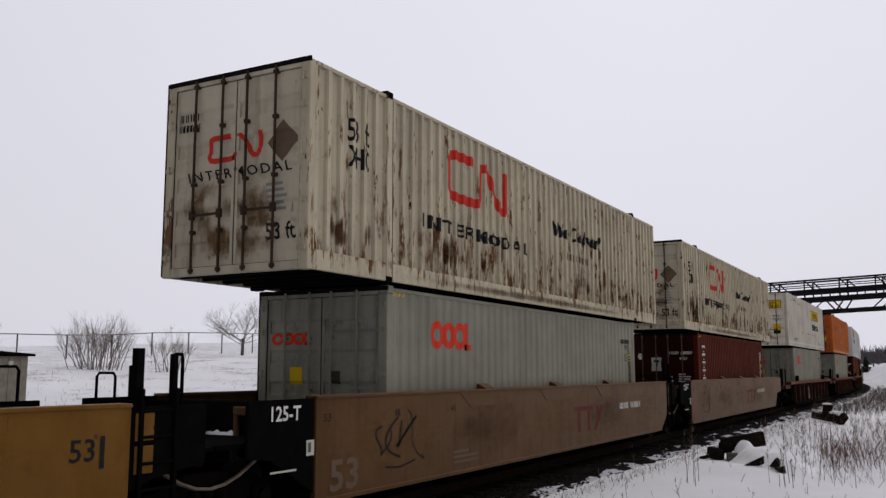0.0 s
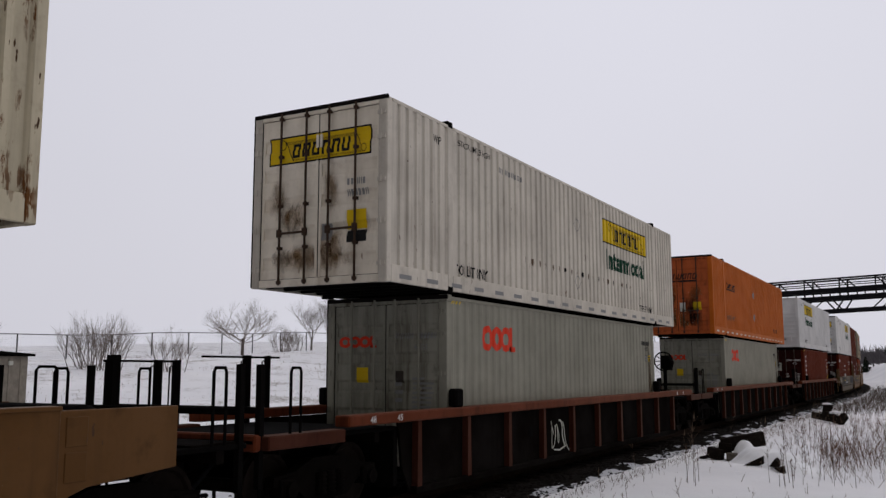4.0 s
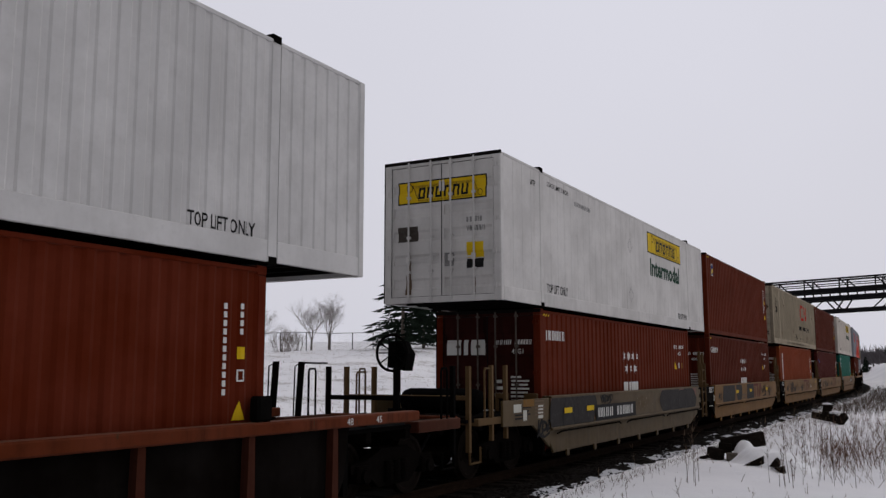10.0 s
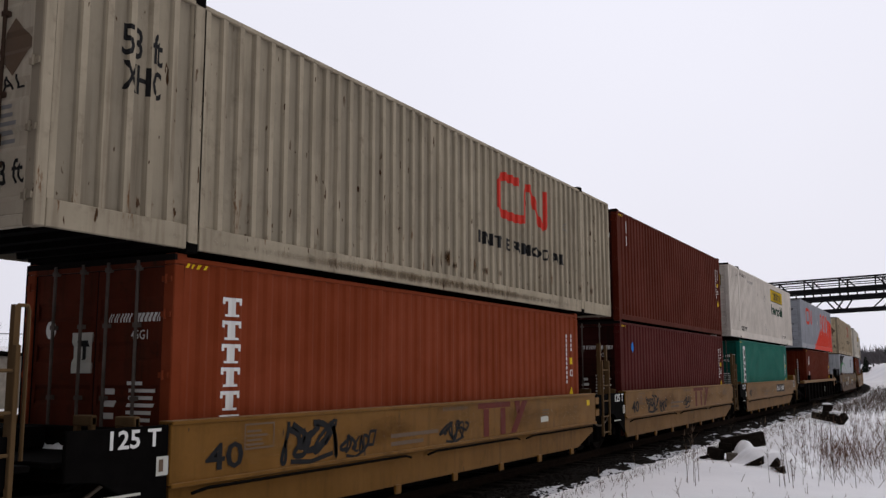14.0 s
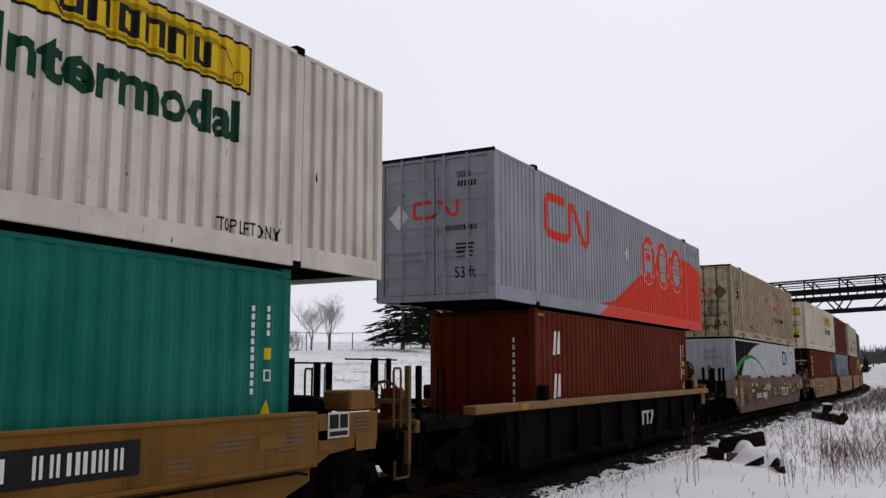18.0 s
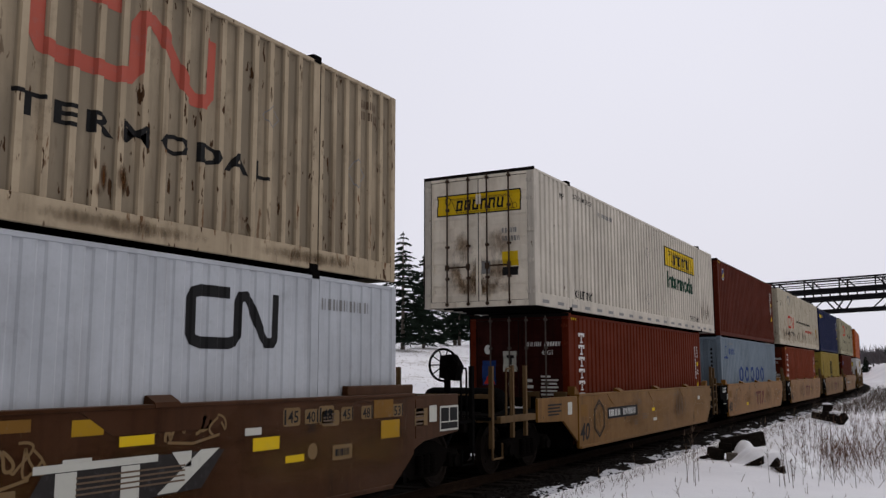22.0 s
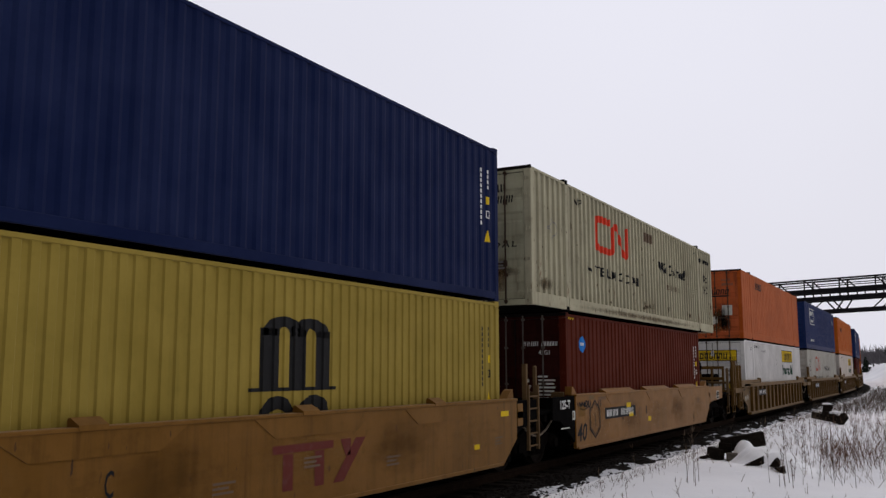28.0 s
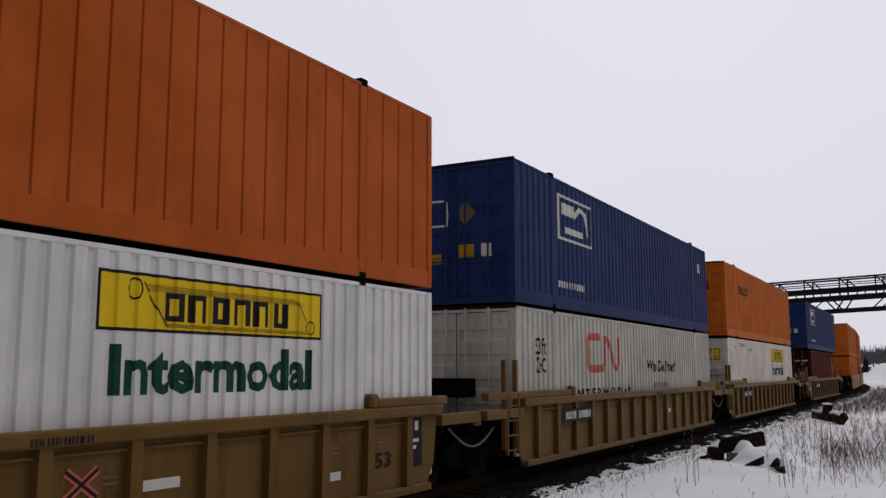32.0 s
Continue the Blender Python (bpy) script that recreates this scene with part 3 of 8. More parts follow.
    for y0, _ in cs:
        for xx in (-hx - 0.002, hx - 0.16):
            shared((tag, "casting"), "corner_casting", cast, fm if not long else M_BLACK, root, (xx, y0, -0.004), "")
            shared((tag, "casting"), "corner_casting", cast, fm if not long else M_BLACK, root, (xx, y0, H - 0.114 + (0.035 if long else 0)), "")
    # far end: ribbed sheet in its frame
    ex = rib_steps(-hx + 0.16, hx - 0.16, "deep")
    shared((tag, "farend"), "end_wall", lambda: strip(bmesh.new(), ex[::-1], lambda s, d, zz: (s, hy - 0.03 - d, zz), 0.14, H - 0.1), mat, root)

    for nm, z0, z1 in (("end_sill", 0.035, 0.15), ("end_header", H - 0.13, H - 0.03)):
        for y0, y1 in ((hy - 0.09, hy), (-hy, -hy + 0.09)):
            shared((tag, nm, y0), nm, lambda: boxes((-hx + 0.16, hx - 0.16, y0, y1, z0, z1), bev=0.008), dm if y0 < 0 else fm, root)
    yd = -hy + 0.035
    zs = []
    if end == "ribs":
        ez = ex
        shared((tag, "nearend"), "end_wall", lambda: strip(bmesh.new(), ex, lambda s, d, zz: (s, yd - 0.012 + d, zz), 0.15, H - 0.13), mat, root)
        end_face = Face(root, lambda u, v, o: (u - hx, yd - 0.012 - o, v), "u", [(s + hx, d) for s, d in ex])
    elif end == "louvre":
        zs = [(0.15, 0)]
        for i in range(7):
            zz = 0.56 + i * 0.225
            zs += [(zz, 0), (zz + 0.012, -0.055), (zz + 0.21, -0.004)]
        zs += [(H - 0.13, 0)]
        shared((tag, "louvre"), "end_wall", lambda: strip(bmesh.new(), zs, lambda s, d, xx: (xx, yd + d, s), hx - 0.16, -hx + 0.16), mat, root)
        end_face = Face(root, lambda u, v, o: (u - hx, yd - o, v), "v", zs)
    else:
        zs = [(0.16, 0)]
        rows = 5
        for i in range(rows):
            zz = 0.24 + i * (H - 0.5) / rows
            hh = (H - 0.5) / rows
            zs += [(zz + hh * 0.1, 0), (zz + hh * 0.2, 0.028), (zz + hh * 0.48, 0.028), (zz + hh * 0.58, 0)]
        zs += [(H - 0.14, 0)]

        def leaf(s):
            bm = bmesh.new()
            a, b = (0.012, hx - 0.165) if s > 0 else (-hx + 0.165, -0.012)
            strip(bm, zs, lambda q, d, xx: (xx, yd + d, q), b - 0.04, a + 0.04)
            box(bm, a, a + 0.045, yd - 0.004, yd + 0.05, 0.16, H - 0.14)
            box(bm, b - 0.045, b, yd - 0.004, yd + 0.05, 0.16, H - 0.14)
            return bm
        shared((tag, "seal"), "door_seal", lambda: boxes((-0.014, 0.014, yd + 0.005, yd + 0.03, 0.16, H - 0.14), (-hx + 0.15, hx - 0.15, yd + 0.006, yd + 0.03, H - 0.145, H - 0.128), (-hx + 0.15, hx - 0.15, yd + 0.006, yd + 0.03, 0.148, 0.163), (-hx + 0.150, -hx + 0.164, yd - 0.02, yd + 0.03, 0.16, H - 0.14), (hx - 0.164, hx - 0.150, yd - 0.02, yd + 0.03, 0.16, H - 0.14)), M_RUBBER, root)
        shared((tag, "lip"), "header_lip", lambda: boxes((-hx - 0.003, hx + 0.003, -hy - 0.006, -hy + 0.03, H - 0.075, H - 0.006), (-hx - 0.003, -hx + 0.02, -hy - 0.006, -hy + 0.03, 0.05, H - 0.076)), M_EDGE, root, (0, 0, 0), "dark strip along the top and left edge of the door frame")
        for s in (-1, 1):
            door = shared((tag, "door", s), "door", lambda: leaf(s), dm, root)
            for i, x in enumerate((0.22, 0.72)):
                def bar(xx=s * x * hx / 1.29):
                    bm = tube(bmesh.new(), (xx, yd - 0.05, 0.06), (xx, yd - 0.05, H - 0.05), 0.019, n=8)
                    for zz in (0.08, 0.62, 1.3, 2.1, H - 0.16):
                        box(bm, xx - 0.036, xx + 0.036, yd - 0.066, yd - 0.004, zz, zz + 0.05)
                    hd = 0.36 if s < 0 else -0.36
                    hd = hd if i else -hd
                    box(bm, min(xx, xx + hd * 0.7), max(xx, xx + hd * 0.7), yd - 0.08, yd - 0.06, 0.86, 0.895)
                    box(bm, xx - 0.035, xx + 0.035, yd - 0.085, yd - 0.03, 0.82, 0.94)
                    return bm
                shared((tag, "bar", s, i), "locking_bar", bar, bm_, door)
            def hinge():
                bm = bmesh.new()
                x0, x1 = s * (hx - 0.17), s * (hx - 0.03)
                box(bm, min(x0, x1), max(x0, x1), yd - 0.055, yd - 0.03, 0, 0.06)
                tube(bm, (s * (hx - 0.1), yd - 0.06, -0.02), (s * (hx - 0.1), yd - 0.06, 0.08), 0.015, n=6)
                return bm
            for zz in (0.28, 0.92, 1.55, 2.2, 2.58):
                shared((tag, "hinge", s), "hinge", hinge, fm, door, (0, 0, zz))
        end_face = Face(root, lambda u, v, o: (u - hx, yd - o, v), "v", zs)
    side_face = Face(root, lambda u, v, o: (x_face + o, u - hy, v), "u", [(s + hy, d) for s, d in sorted(steps)])
    rail_face = Face(root, lambda u, v, o: (hx + o, u - hy, v))
    return root, side_face, end_face, rail_face


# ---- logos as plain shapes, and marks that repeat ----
def round_rect(u, v, w, h, r, n=4):
    out = []
    for cx, cy, a in ((u + w - r, v + r, -90), (u + w - r, v + h - r, 0), (u + r, v + h - r, 90), (u + r, v + r, 180)):
        out += [(cx + r * math.cos(radians(a + 90 * i / n)), cy + r * math.sin(radians(a + 90 * i / n))) for i in range(n + 1)]
    return out


def worm_shape(u, v, w, h):
    """One thick band that bends round an open frame, slants down and rises again."""
    line = ((0.43, 0.91), (0.15, 0.91), (0.085, 0.87), (0.065, 0.78), (0.065, 0.22), (0.085, 0.13), (0.15, 0.09), (0.42, 0.09), (0.49, 0.13), (0.515, 0.22), (0.52, 0.76), (0.545, 0.87),
            (0.60, 0.88), (0.645, 0.78), (0.79, 0.22), (0.835, 0.12), (0.895, 0.12), (0.925, 0.22), (0.93, 0.96))
    return band([(u + a * w, v + b * h) for a, b in line], 0.19 * h)


def scroll_panel(face, u, v, w, h):
    """Yellow name panel: dark rim, ochre inner field and dark blocks in place of a name."""
    face.lay("name_panel_rim", flat(rect(u, v, w, h)), K_BLACK, "black rim of the name panel")
    i = 0.035 * h + 0.012
    face.lay("name_panel", flat(rect(u + i, v + i, w - 2 * i, h - 2 * i)), K_YELLOW, "yellow name panel", 0.006)
    face.lay("scroll", flat([(u + 0.16 * w, v + 0.82 * h), (u + 0.86 * w, v + 0.82 * h), (u + 0.93 * w, v + 0.1 * h), (u + 0.24 * w, v + 0.1 * h)]), K_AMBER, "amber scroll shape", 0.008)
    face.lay("scroll", flat(rect(u + 0.26 * w, v + 0.14 * h, 0.58 * w, 0.55 * h)), K_YELLOW, "", 0.010)
    face.lay("scroll_rule", flat(*[rect(u + (0.17 + 0.008 * i) * w, v + (0.80 - 0.03 * i) * h, (0.66 + 0.012 * i) * w, 0.008 * h) for i in range(4)], *[rect(u + (0.24 + 0.006 * i) * w, v + (0.15 - 0.025 * i) * h, 0.66 * w, 0.008 * h) for i in range(3)]), K_BLACK, "", 0.0115)
    face.lay("scroll_edge", band([(u + 0.85 * w, v + 0.80 * h), (u + 0.91 * w, v + 0.3 * h)], 0.02 * h), K_BLACK, "", 0.010)
    for cx, cy, r in ((0.13, 0.72, 0.12), (0.93, 0.24, 0.09)):
        face.lay("scroll_curl", ringed(oval(u + cx * w, v + cy * h, r * h * 1.3, r * h * 1.6, 14), oval(u + cx * w, v + cy * h, r * h * 1.05, r * h * 1.3, 14)), K_BLACK, "", 0.010)
    face.lay("scroll_edge", band([(u + 0.16 * w, v + 0.84 * h), (u + 0.25 * w, v + 0.1 * h)], 0.03 * h), K_BLACK, "", 0.010)
    face.lay("name_mark", block_row(u + 0.24 * w, v + 0.2 * h, 0.58 * w, 0.5 * h, 6, 0.0, 3), K_BLACK, "row of plain black shapes", 0.013)


def stain(face, u, v, w, h, mat, lift=0.0025):
    return face.lay("stain", flat(rect(u, v, w, h)), mat, "", lift)


def rust_patches(face, n, seed, u0=0.3, u1=15.8, low=0.33, tall=0.8):
    """Long rust bleeds rising from the bottom rail, in loose groups."""
    rng = random.Random(seed)
    spots = [rng.uniform(u0, u1) for _ in range(max(2, n // 3))]
    for _ in range(n):
        u = min(u1, max(u0, rng.choice(spots) + rng.gauss(0, 0.35)))
        stain(face, u, low + rng.uniform(0, 0.12), rng.uniform(0.1, 0.26), rng.uniform(0.3, 1.0) * tall, S_RUST, 0.0025 + 0.0001 * rng.random())


def door_grime(end, seed, soot=False):
    rng = random.Random(seed)
    for _ in range(7):
        stain(end, rng.uniform(0.2, 1.7), rng.uniform(0.18, 1.1), rng.uniform(0.3, 0.8), rng.uniform(0.3, 1.1), S_GRIME_END, 0.0025 + 0.0003 * rng.random())
    stain(end, 0.2, 0.16, 2.1, 0.6, S_GRIME_END, 0.0031)
    if soot:
        stain(end, 1.45, 0.16, 0.75, 1.5, S_SOOT_END, 0.0075)
        stain(end, 1.6, 0.2, 0.6, 0.8, S_SOOT_END, 0.0080)
        stain(end, 0.15, 0.2, 0.4, 1.3, S_SOOT_END, 0.0077)


def block_row(u, v, w, h, n, lean=0.0, seed=0):
    """A name as plain shapes: open squares and paired strokes that spell nothing."""
    rng = random.Random(seed)
    step, out = w / n, []
    for i in range(n):
        a, b, t = u + i * step, step * 0.78, min(step * 0.24, h * 0.3)
        k = (i + rng.randrange(2)) % 3
        rows = [rect(a, v, t, h), rect(a + b - t, v, t, h)]
        if k == 0:
            rows += [rect(a + t, v, b - 2 * t, h * 0.2), rect(a + t, v + h * 0.8, b - 2 * t, h * 0.2)]
        elif k == 1:
            rows += [rect(a + t, v + h * 0.8, b - 2 * t, h * 0.2)]
        else:
            rows += [rect(a + t, v, b - 2 * t, h * 0.2)]
        out += [[(p + lean * (q - v), q) for p, q in r] for r in rows]
    return flat(*out)


def hazard(face, u, v, s, mat=K_GREY):
    face.lay("placard_holder", ringed([(u, v - s), (u + s, v), (u, v + s), (u - s, v)], [(u, v - s * 0.9), (u + s * 0.9, v), (u, v + s * 0.9), (u - s * 0.9, v)]), mat, "diamond placard holder")


def logo_marks(face, end, u=3.72, w=2.6, slogan=True, faded=False, codes=True, red=None, v=1.58, say=None):
    red = red or (K_RED_FADED if faded else K_RED)
    face.lay("logo", worm_shape(u, v, w, 0.90), red, "red rounded logo shape")
    face.lay("lettering", letters("INTERMODAL", u - 0.76, v - 0.58, 0.21, w + 1.62, 0.03, 1.35), K_BLACK, "black lettering")
    if slogan:
        face.lay("lettering", letters("We Deliver!", say or u + 4.8, v + 0.02, 0.30, 3.0, 0.03, 1.0, 0.15), K_BLACK, "black slogan lettering")
        face.lay("address_line", bars((say or u + 4.8) + 0.74, v - 0.44, 1.44, 0.15, 9, 5), K_BROWN)
    if codes:
        face.lay("lettering", letters("53 ft", 0.94, 1.95, 0.32, 0.55, 0.015), K_BLACK)
        face.lay("lettering", letters("XHC", 0.96, 1.58, 0.30, 0.52, 0.015), K_BLACK)
    hazard(face, 13.3, 1.85, 0.16)
    if end:
        end.lay("logo", worm_shape(0.75, 1.6, 1.05, 0.40), red)
        end.lay("lettering", letters("INTERMODAL", 0.42, 1.38, 0.13, 1.85, 0.015, 1.3), K_BLACK)
        end.lay("placard", flat([(2.12, 1.5), (2.4, 1.79), (2.12, 2.08), (1.84, 1.79)]), K_BROWN, "brown diamond placard")
        end.lay("code_mark", bars(0.22, 2.28, 0.36, 0.11, 4, 2), K_BLACK)
        end.lay("code_mark", bars(0.22, 2.12, 0.4, 0.11, 6, 3), K_BLACK)
        end.lay("data_panel", lines(1.85, 0.85, 0.5, 0.42, 5, 4), K_GREY)
        end.lay("lettering", letters("53 ft", 1.86, 0.46, 0.22, 0.5, 0.015), K_BLACK)


def scroll_marks(face, rail, u=9.68, v=2.02):
    scroll_panel(face, u, v, 3.62, 0.60)
    face.lay("lettering", letters("Intermodal", u + 0.2, v - 0.61, 0.46, 3.2, 0.036), K_GREEN, "dark green lettering")
    face.lay("lettering", letters("TOP LIFT ONLY", 2.2, 0.33, 0.18, 1.2, 0.012), K_BLACK)
    face.lay("lettering", letters("TOP LIFT ONLY", 12.75, 0.31, 0.16, 1.1, 0.012), K_BLACK)
    face.lay("lettering", letters("STACK LIMIT 3 HIGH", 2.3, 2.58, 0.1, 1.2, 0.006), K_BLACK)
    face.lay("lettering", letters("WTP", 1.4, 2.45, 0.13, 0.26, 0.008), K_BLACK)
    face.lay("code_mark", bars(3.9, 2.42, 1.1, 0.1, 8, 6), K_GREY)
    hazard(face, 8.0, 2.0, 0.2)
    hazard(face, 8.0, 0.7, 0.2)
    if rail:
        for i in range(19):
            rail.lay("rail_slot", flat(rect(0.35 + i * 0.83, 0.10, 0.36, 0.07)), K_GREY, "")


def scroll_end(end):
    scroll_panel(end, 0.3, 2.0, 1.98, 0.46)
    end.lay("caution_sticker", flat(rect(1.84, 0.86, 0.36, 0.30)), K_YELLOW, "yellow caution sticker")
    end.lay("caution_sticker", flat(rect(1.84, 0.66, 0.36, 0.18)), K_BLACK, "black part of the sticker")
    end.lay("code_mark", bars(1.84, 1.55, 0.36, 0.1, 5, 2), K_GREY)
    end.lay("code_mark", bars(1.84, 1.38, 0.4, 0.1, 6, 3), K_GREY)
    end.lay("data_plate", flat(rect(1.36, 0.72, 0.2, 0.26)), K_GREY)


def vertical_blocks(face, u, v, w, h, n, mat, seed=1):
    """A name written downwards, as a column of plain blocks."""
    step = h / n
    polys = []
    for i in range(n):
        z = v + h - (i + 1) * step
        polys += [rect(u, z + step * 0.70, w, step * 0.16), rect(u, z + step * 0.56, w * 0.16, step * 0.14), rect(u + w * 0.84, z + step * 0.56, w * 0.16, step * 0.14), rect(u + w * 0.34, z + step * 0.14, w * 0.32, step * 0.56), rect(u + w * 0.16, z + step * 0.04, w * 0.68, step * 0.10)]
    return face.lay("name_mark", flat(*polys), mat, "column of plain pale blocks")


def iso_codes(face, end, mat=K_WHITE, col=True):
    """Small codes of a deep-sea container: on the door, and a column near the far end."""
    if end:
        end.lay("code_mark", bars(1.42, 2.16, 0.36, 0.1, 4, 2), mat)
        end.lay("code_mark", bars(1.85, 2.16, 0.38, 0.1, 6, 3), mat)
        end.lay("lettering", letters("45G1", 1.78, 1.97, 0.1, 0.26, 0.006), mat)
        end.lay("data_panel", lines(1.75, 1.0, 0.42, 0.55, 7, 5), mat)
        end.lay("data_panel", lines(1.38, 1.1, 0.2, 0.4, 3, 6), mat)
        end.lay("warning_triangle", flat([(0.55, 0.55), (0.75, 0.55), (0.65, 0.75)]), K_YELLOW)
    if col == "row":
        face.lay("code_mark", bars(10.42, 2.28, 0.5, 0.11, 4, 3), mat)
        face.lay("code_mark", bars(11.0, 2.28, 0.6, 0.11, 6, 4), mat)
        face.lay("lettering", letters("45G1", 10.9, 2.08, 0.11, 0.36, 0.01), mat)
        face.lay("warning_triangle", flat([(10.45, 1.66), (10.7, 1.66), (10.575, 1.88)]), K_YELLOW)
        face.lay("data_label", flat(rect(10.92, 1.7, 0.17, 0.16)), mat)
        face.lay("data_label", flat(rect(11.28, 1.68, 0.15, 0.17)), K_GOLD)
    elif col:
        face.lay("code_mark", flat(*[rect(11.47, 2.33 - i * 0.098, 0.05, 0.068) for i in range(11)]), mat)
        face.lay("code_mark", flat(*[rect(11.75, 2.34 - i * 0.098, 0.05, 0.068) for i in range(4)]), mat)
        face.lay("data_label", flat(rect(11.72, 1.76, 0.11, 0.14)), K_YELLOW)
        face.lay("data_label", ringed(rect(11.72, 1.5, 0.11, 0.14), rect(11.74, 1.52, 0.07, 0.1)), mat)
        face.lay("warning_triangle", flat([(11.66, 1.06), (11.86, 1.06), (11.76, 1.28)]), K_YELLOW)
    for i in range(4):
        face.lay("hazard_stripe", flat([(0.16 + i * 0.09, 2.74), (0.2 + i * 0.09, 2.74), (0.235 + i * 0.09, 2.79), (0.195 + i * 0.09, 2.79)]), K_YELLOW)

# ---- railcars ----
M_HOSE = plain("dusty_hose_rubber", (0.16, 0.13, 0.10), 0.7)
WHEEL_R = 0.46
WHEELSETS = []


def spun(bm, profile, axis_x=0.0, n=24):
    """A body turned round the x axis; profile: (x, radius) pairs."""
    rings = []
    for x, r in profile:
        rings.append([bm.verts.new((axis_x + x, r * math.cos(2 * math.pi * i / n), r * math.sin(2 * math.pi * i / n))) for i in range(n)])
    for a, b in zip(rings, rings[1:]):
        for i in range(n):
            bm.faces.new((a[i], a[(i + 1) % n], b[(i + 1) % n], b[i]))
    bm.faces.new(rings[0])
    bm.faces.new(rings[-1][::-1])
    return bm


def wheelset_mesh():
    bm = bmesh.new()
    for s in (-1, 1):
        spun(bm, [(s * 0.68, 0.14), (s * 0.70, 0.47), (s * 0.725, 0.475), (s * 0.735, WHEEL_R), (s * 0.82, WHEEL_R - 0.004), (s * 0.825, 0.40),
                  (s * 0.79, 0.37), (s * 0.775, 0.2), (s * 0.80, 0.13), (s * 0.84, 0.12)])
        for k in range(3):
            a = 2 * math.pi * k / 3
            tube(bm, (s * 0.77, 0.27 * math.cos(a), 0.27 * math.sin(a)), (s * 0.80, 0.27 * math.cos(a), 0.27 * math.sin(a)), 0.035, n=6)
    spun(bm, [(-1.06, 0.075), (-0.9, 0.085), (-0.6, 0.09), (0.6, 0.09), (0.9, 0.085), (1.06, 0.075)], n=12)
    bmesh.ops.recalc_face_normals(bm, faces=bm.faces)
    return bm


def sideframe_mesh():
    bm = bmesh.new()
    top = [(-1.12, 0.50), (-1.12, 0.62), (-0.72, 0.66), (-0.35, 0.80), (0.35, 0.80), (0.72, 0.66), (1.12, 0.62), (1.12, 0.50),
           (0.70, 0.46), (0.42, 0.26), (-0.42, 0.26), (-0.70, 0.46)]
    prism(bm, top, "x", 0.98, 1.12)
    for y in (-0.89, 0.89):
        box(bm, 0.96, 1.2, y - 0.15, y + 0.15, 0.36, 0.60, bev=0.03)
        tube(bm, (1.19, y, WHEEL_R), (1.25, y, WHEEL_R), 0.10, n=12)
    for y in (-0.2, 0, 0.2):
        tube(bm, (1.14, y, 0.32), (1.14, y, 0.62), 0.075, n=10)
        for k in range(5):
            tube(bm, (1.14, y, 0.34 + k * 0.055), (1.14, y, 0.36 + k * 0.055), 0.09, n=10)
    return bm


def truck(car, y):
    """A two-axle truck: side castings, bolster and wheelsets that turn."""
    t = shared(("truck", "bolster"), "truck", lambda: boxes((-1.0, 1.0, -0.2, 0.2, 0.42, 0.74), (-0.3, 0.3, -0.3, 0.3, 0.7, 0.86), bev=0.02), M_STEEL, car, (0, y, 0))
    shared(("truck", "sideframe"), "side_casting", sideframe_mesh, M_STEEL, t)
    o = shared(("truck", "sideframe"), "side_casting", sideframe_mesh, M_STEEL, t)
    o.rotation_euler = (0, 0, math.pi)
    for k in (-0.89, 0.89):
        w = shared(("truck", "wheelset"), "wheelset", wheelset_mesh, M_WHEEL, t, (0, k, WHEEL_R))
        WHEELSETS.append(w)
    return t


def brake_wheel(car, x, y, z, mat=M_BLACK, gear=None):
    bm = bmesh.new()
    n, r = 20, 0.30
    pts = [(r * math.cos(2 * math.pi * i / n), r * math.sin(2 * math.pi * i / n)) for i in range(n + 1)]
    for a, b in zip(pts, pts[1:]):
        tube(bm, (x + a[0], y, z + a[1]), (x + b[0], y, z + b[1]), 0.024, n=6)
    for i in range(0, n, 2):
        tube(bm, (x, y + 0.05, z), (x + pts[i][0], y, z + pts[i][1]), 0.012, n=5)
    tube(bm, (x, y - 0.02, z), (x, y + 0.16, z), 0.05, n=10)
    part("brake_wheel", bm, mat, car)
    bm = bmesh.new()
    prism(bm, [(x - 0.14, z - 0.24), (x + 0.2, z - 0.3), (x + 0.26, z - 0.02), (x + 0.12, z + 0.2), (x - 0.12, z + 0.18)], "y", y + 0.08, y + 0.34)
    part("brake_gear_box", bm, gear or mat, car)
    bm = boxes((x - 0.05, x + 0.05, y + 0.12, y + 0.2, 1.05, z - 0.1), (x - 0.14, x + 0.14, y + 0.1, y + 0.22, 1.05, 1.3))
    part("brake_stand", bm, mat, car)


def stirrup_rail(car, x, y, z0, z1, w=0.34, mat=M_BLACK, along="y"):
    """An upright U-shaped grab rail."""
    bm = bmesh.new()
    d = (0, w, 0) if along == "y" else (w, 0, 0)
    p = [(x, y, z0), (x, y, z1 - 0.05), (x + d[0] * 0.12, y + d[1] * 0.12, z1), (x + d[0] * 0.88, y + d[1] * 0.88, z1), (x + d[0], y + d[1], z1 - 0.05), (x + d[0], y + d[1], z0)]
    bars_path(bm, p, 0.019)
    return part("grab_rail", bm, mat, car)


def upright(car, x, y, z0, z1, w=0.09, mat=M_BLACK, lean=0.0):
    bm = bmesh.new()
    prism(bm, [(y - w / 2, z0), (y + w / 2, z0), (y + w / 2 + lean, z1), (y - w / 2 + lean, z1)], "x", x - w / 2, x + w / 2)
    return part("stanchion", bm, mat, car)


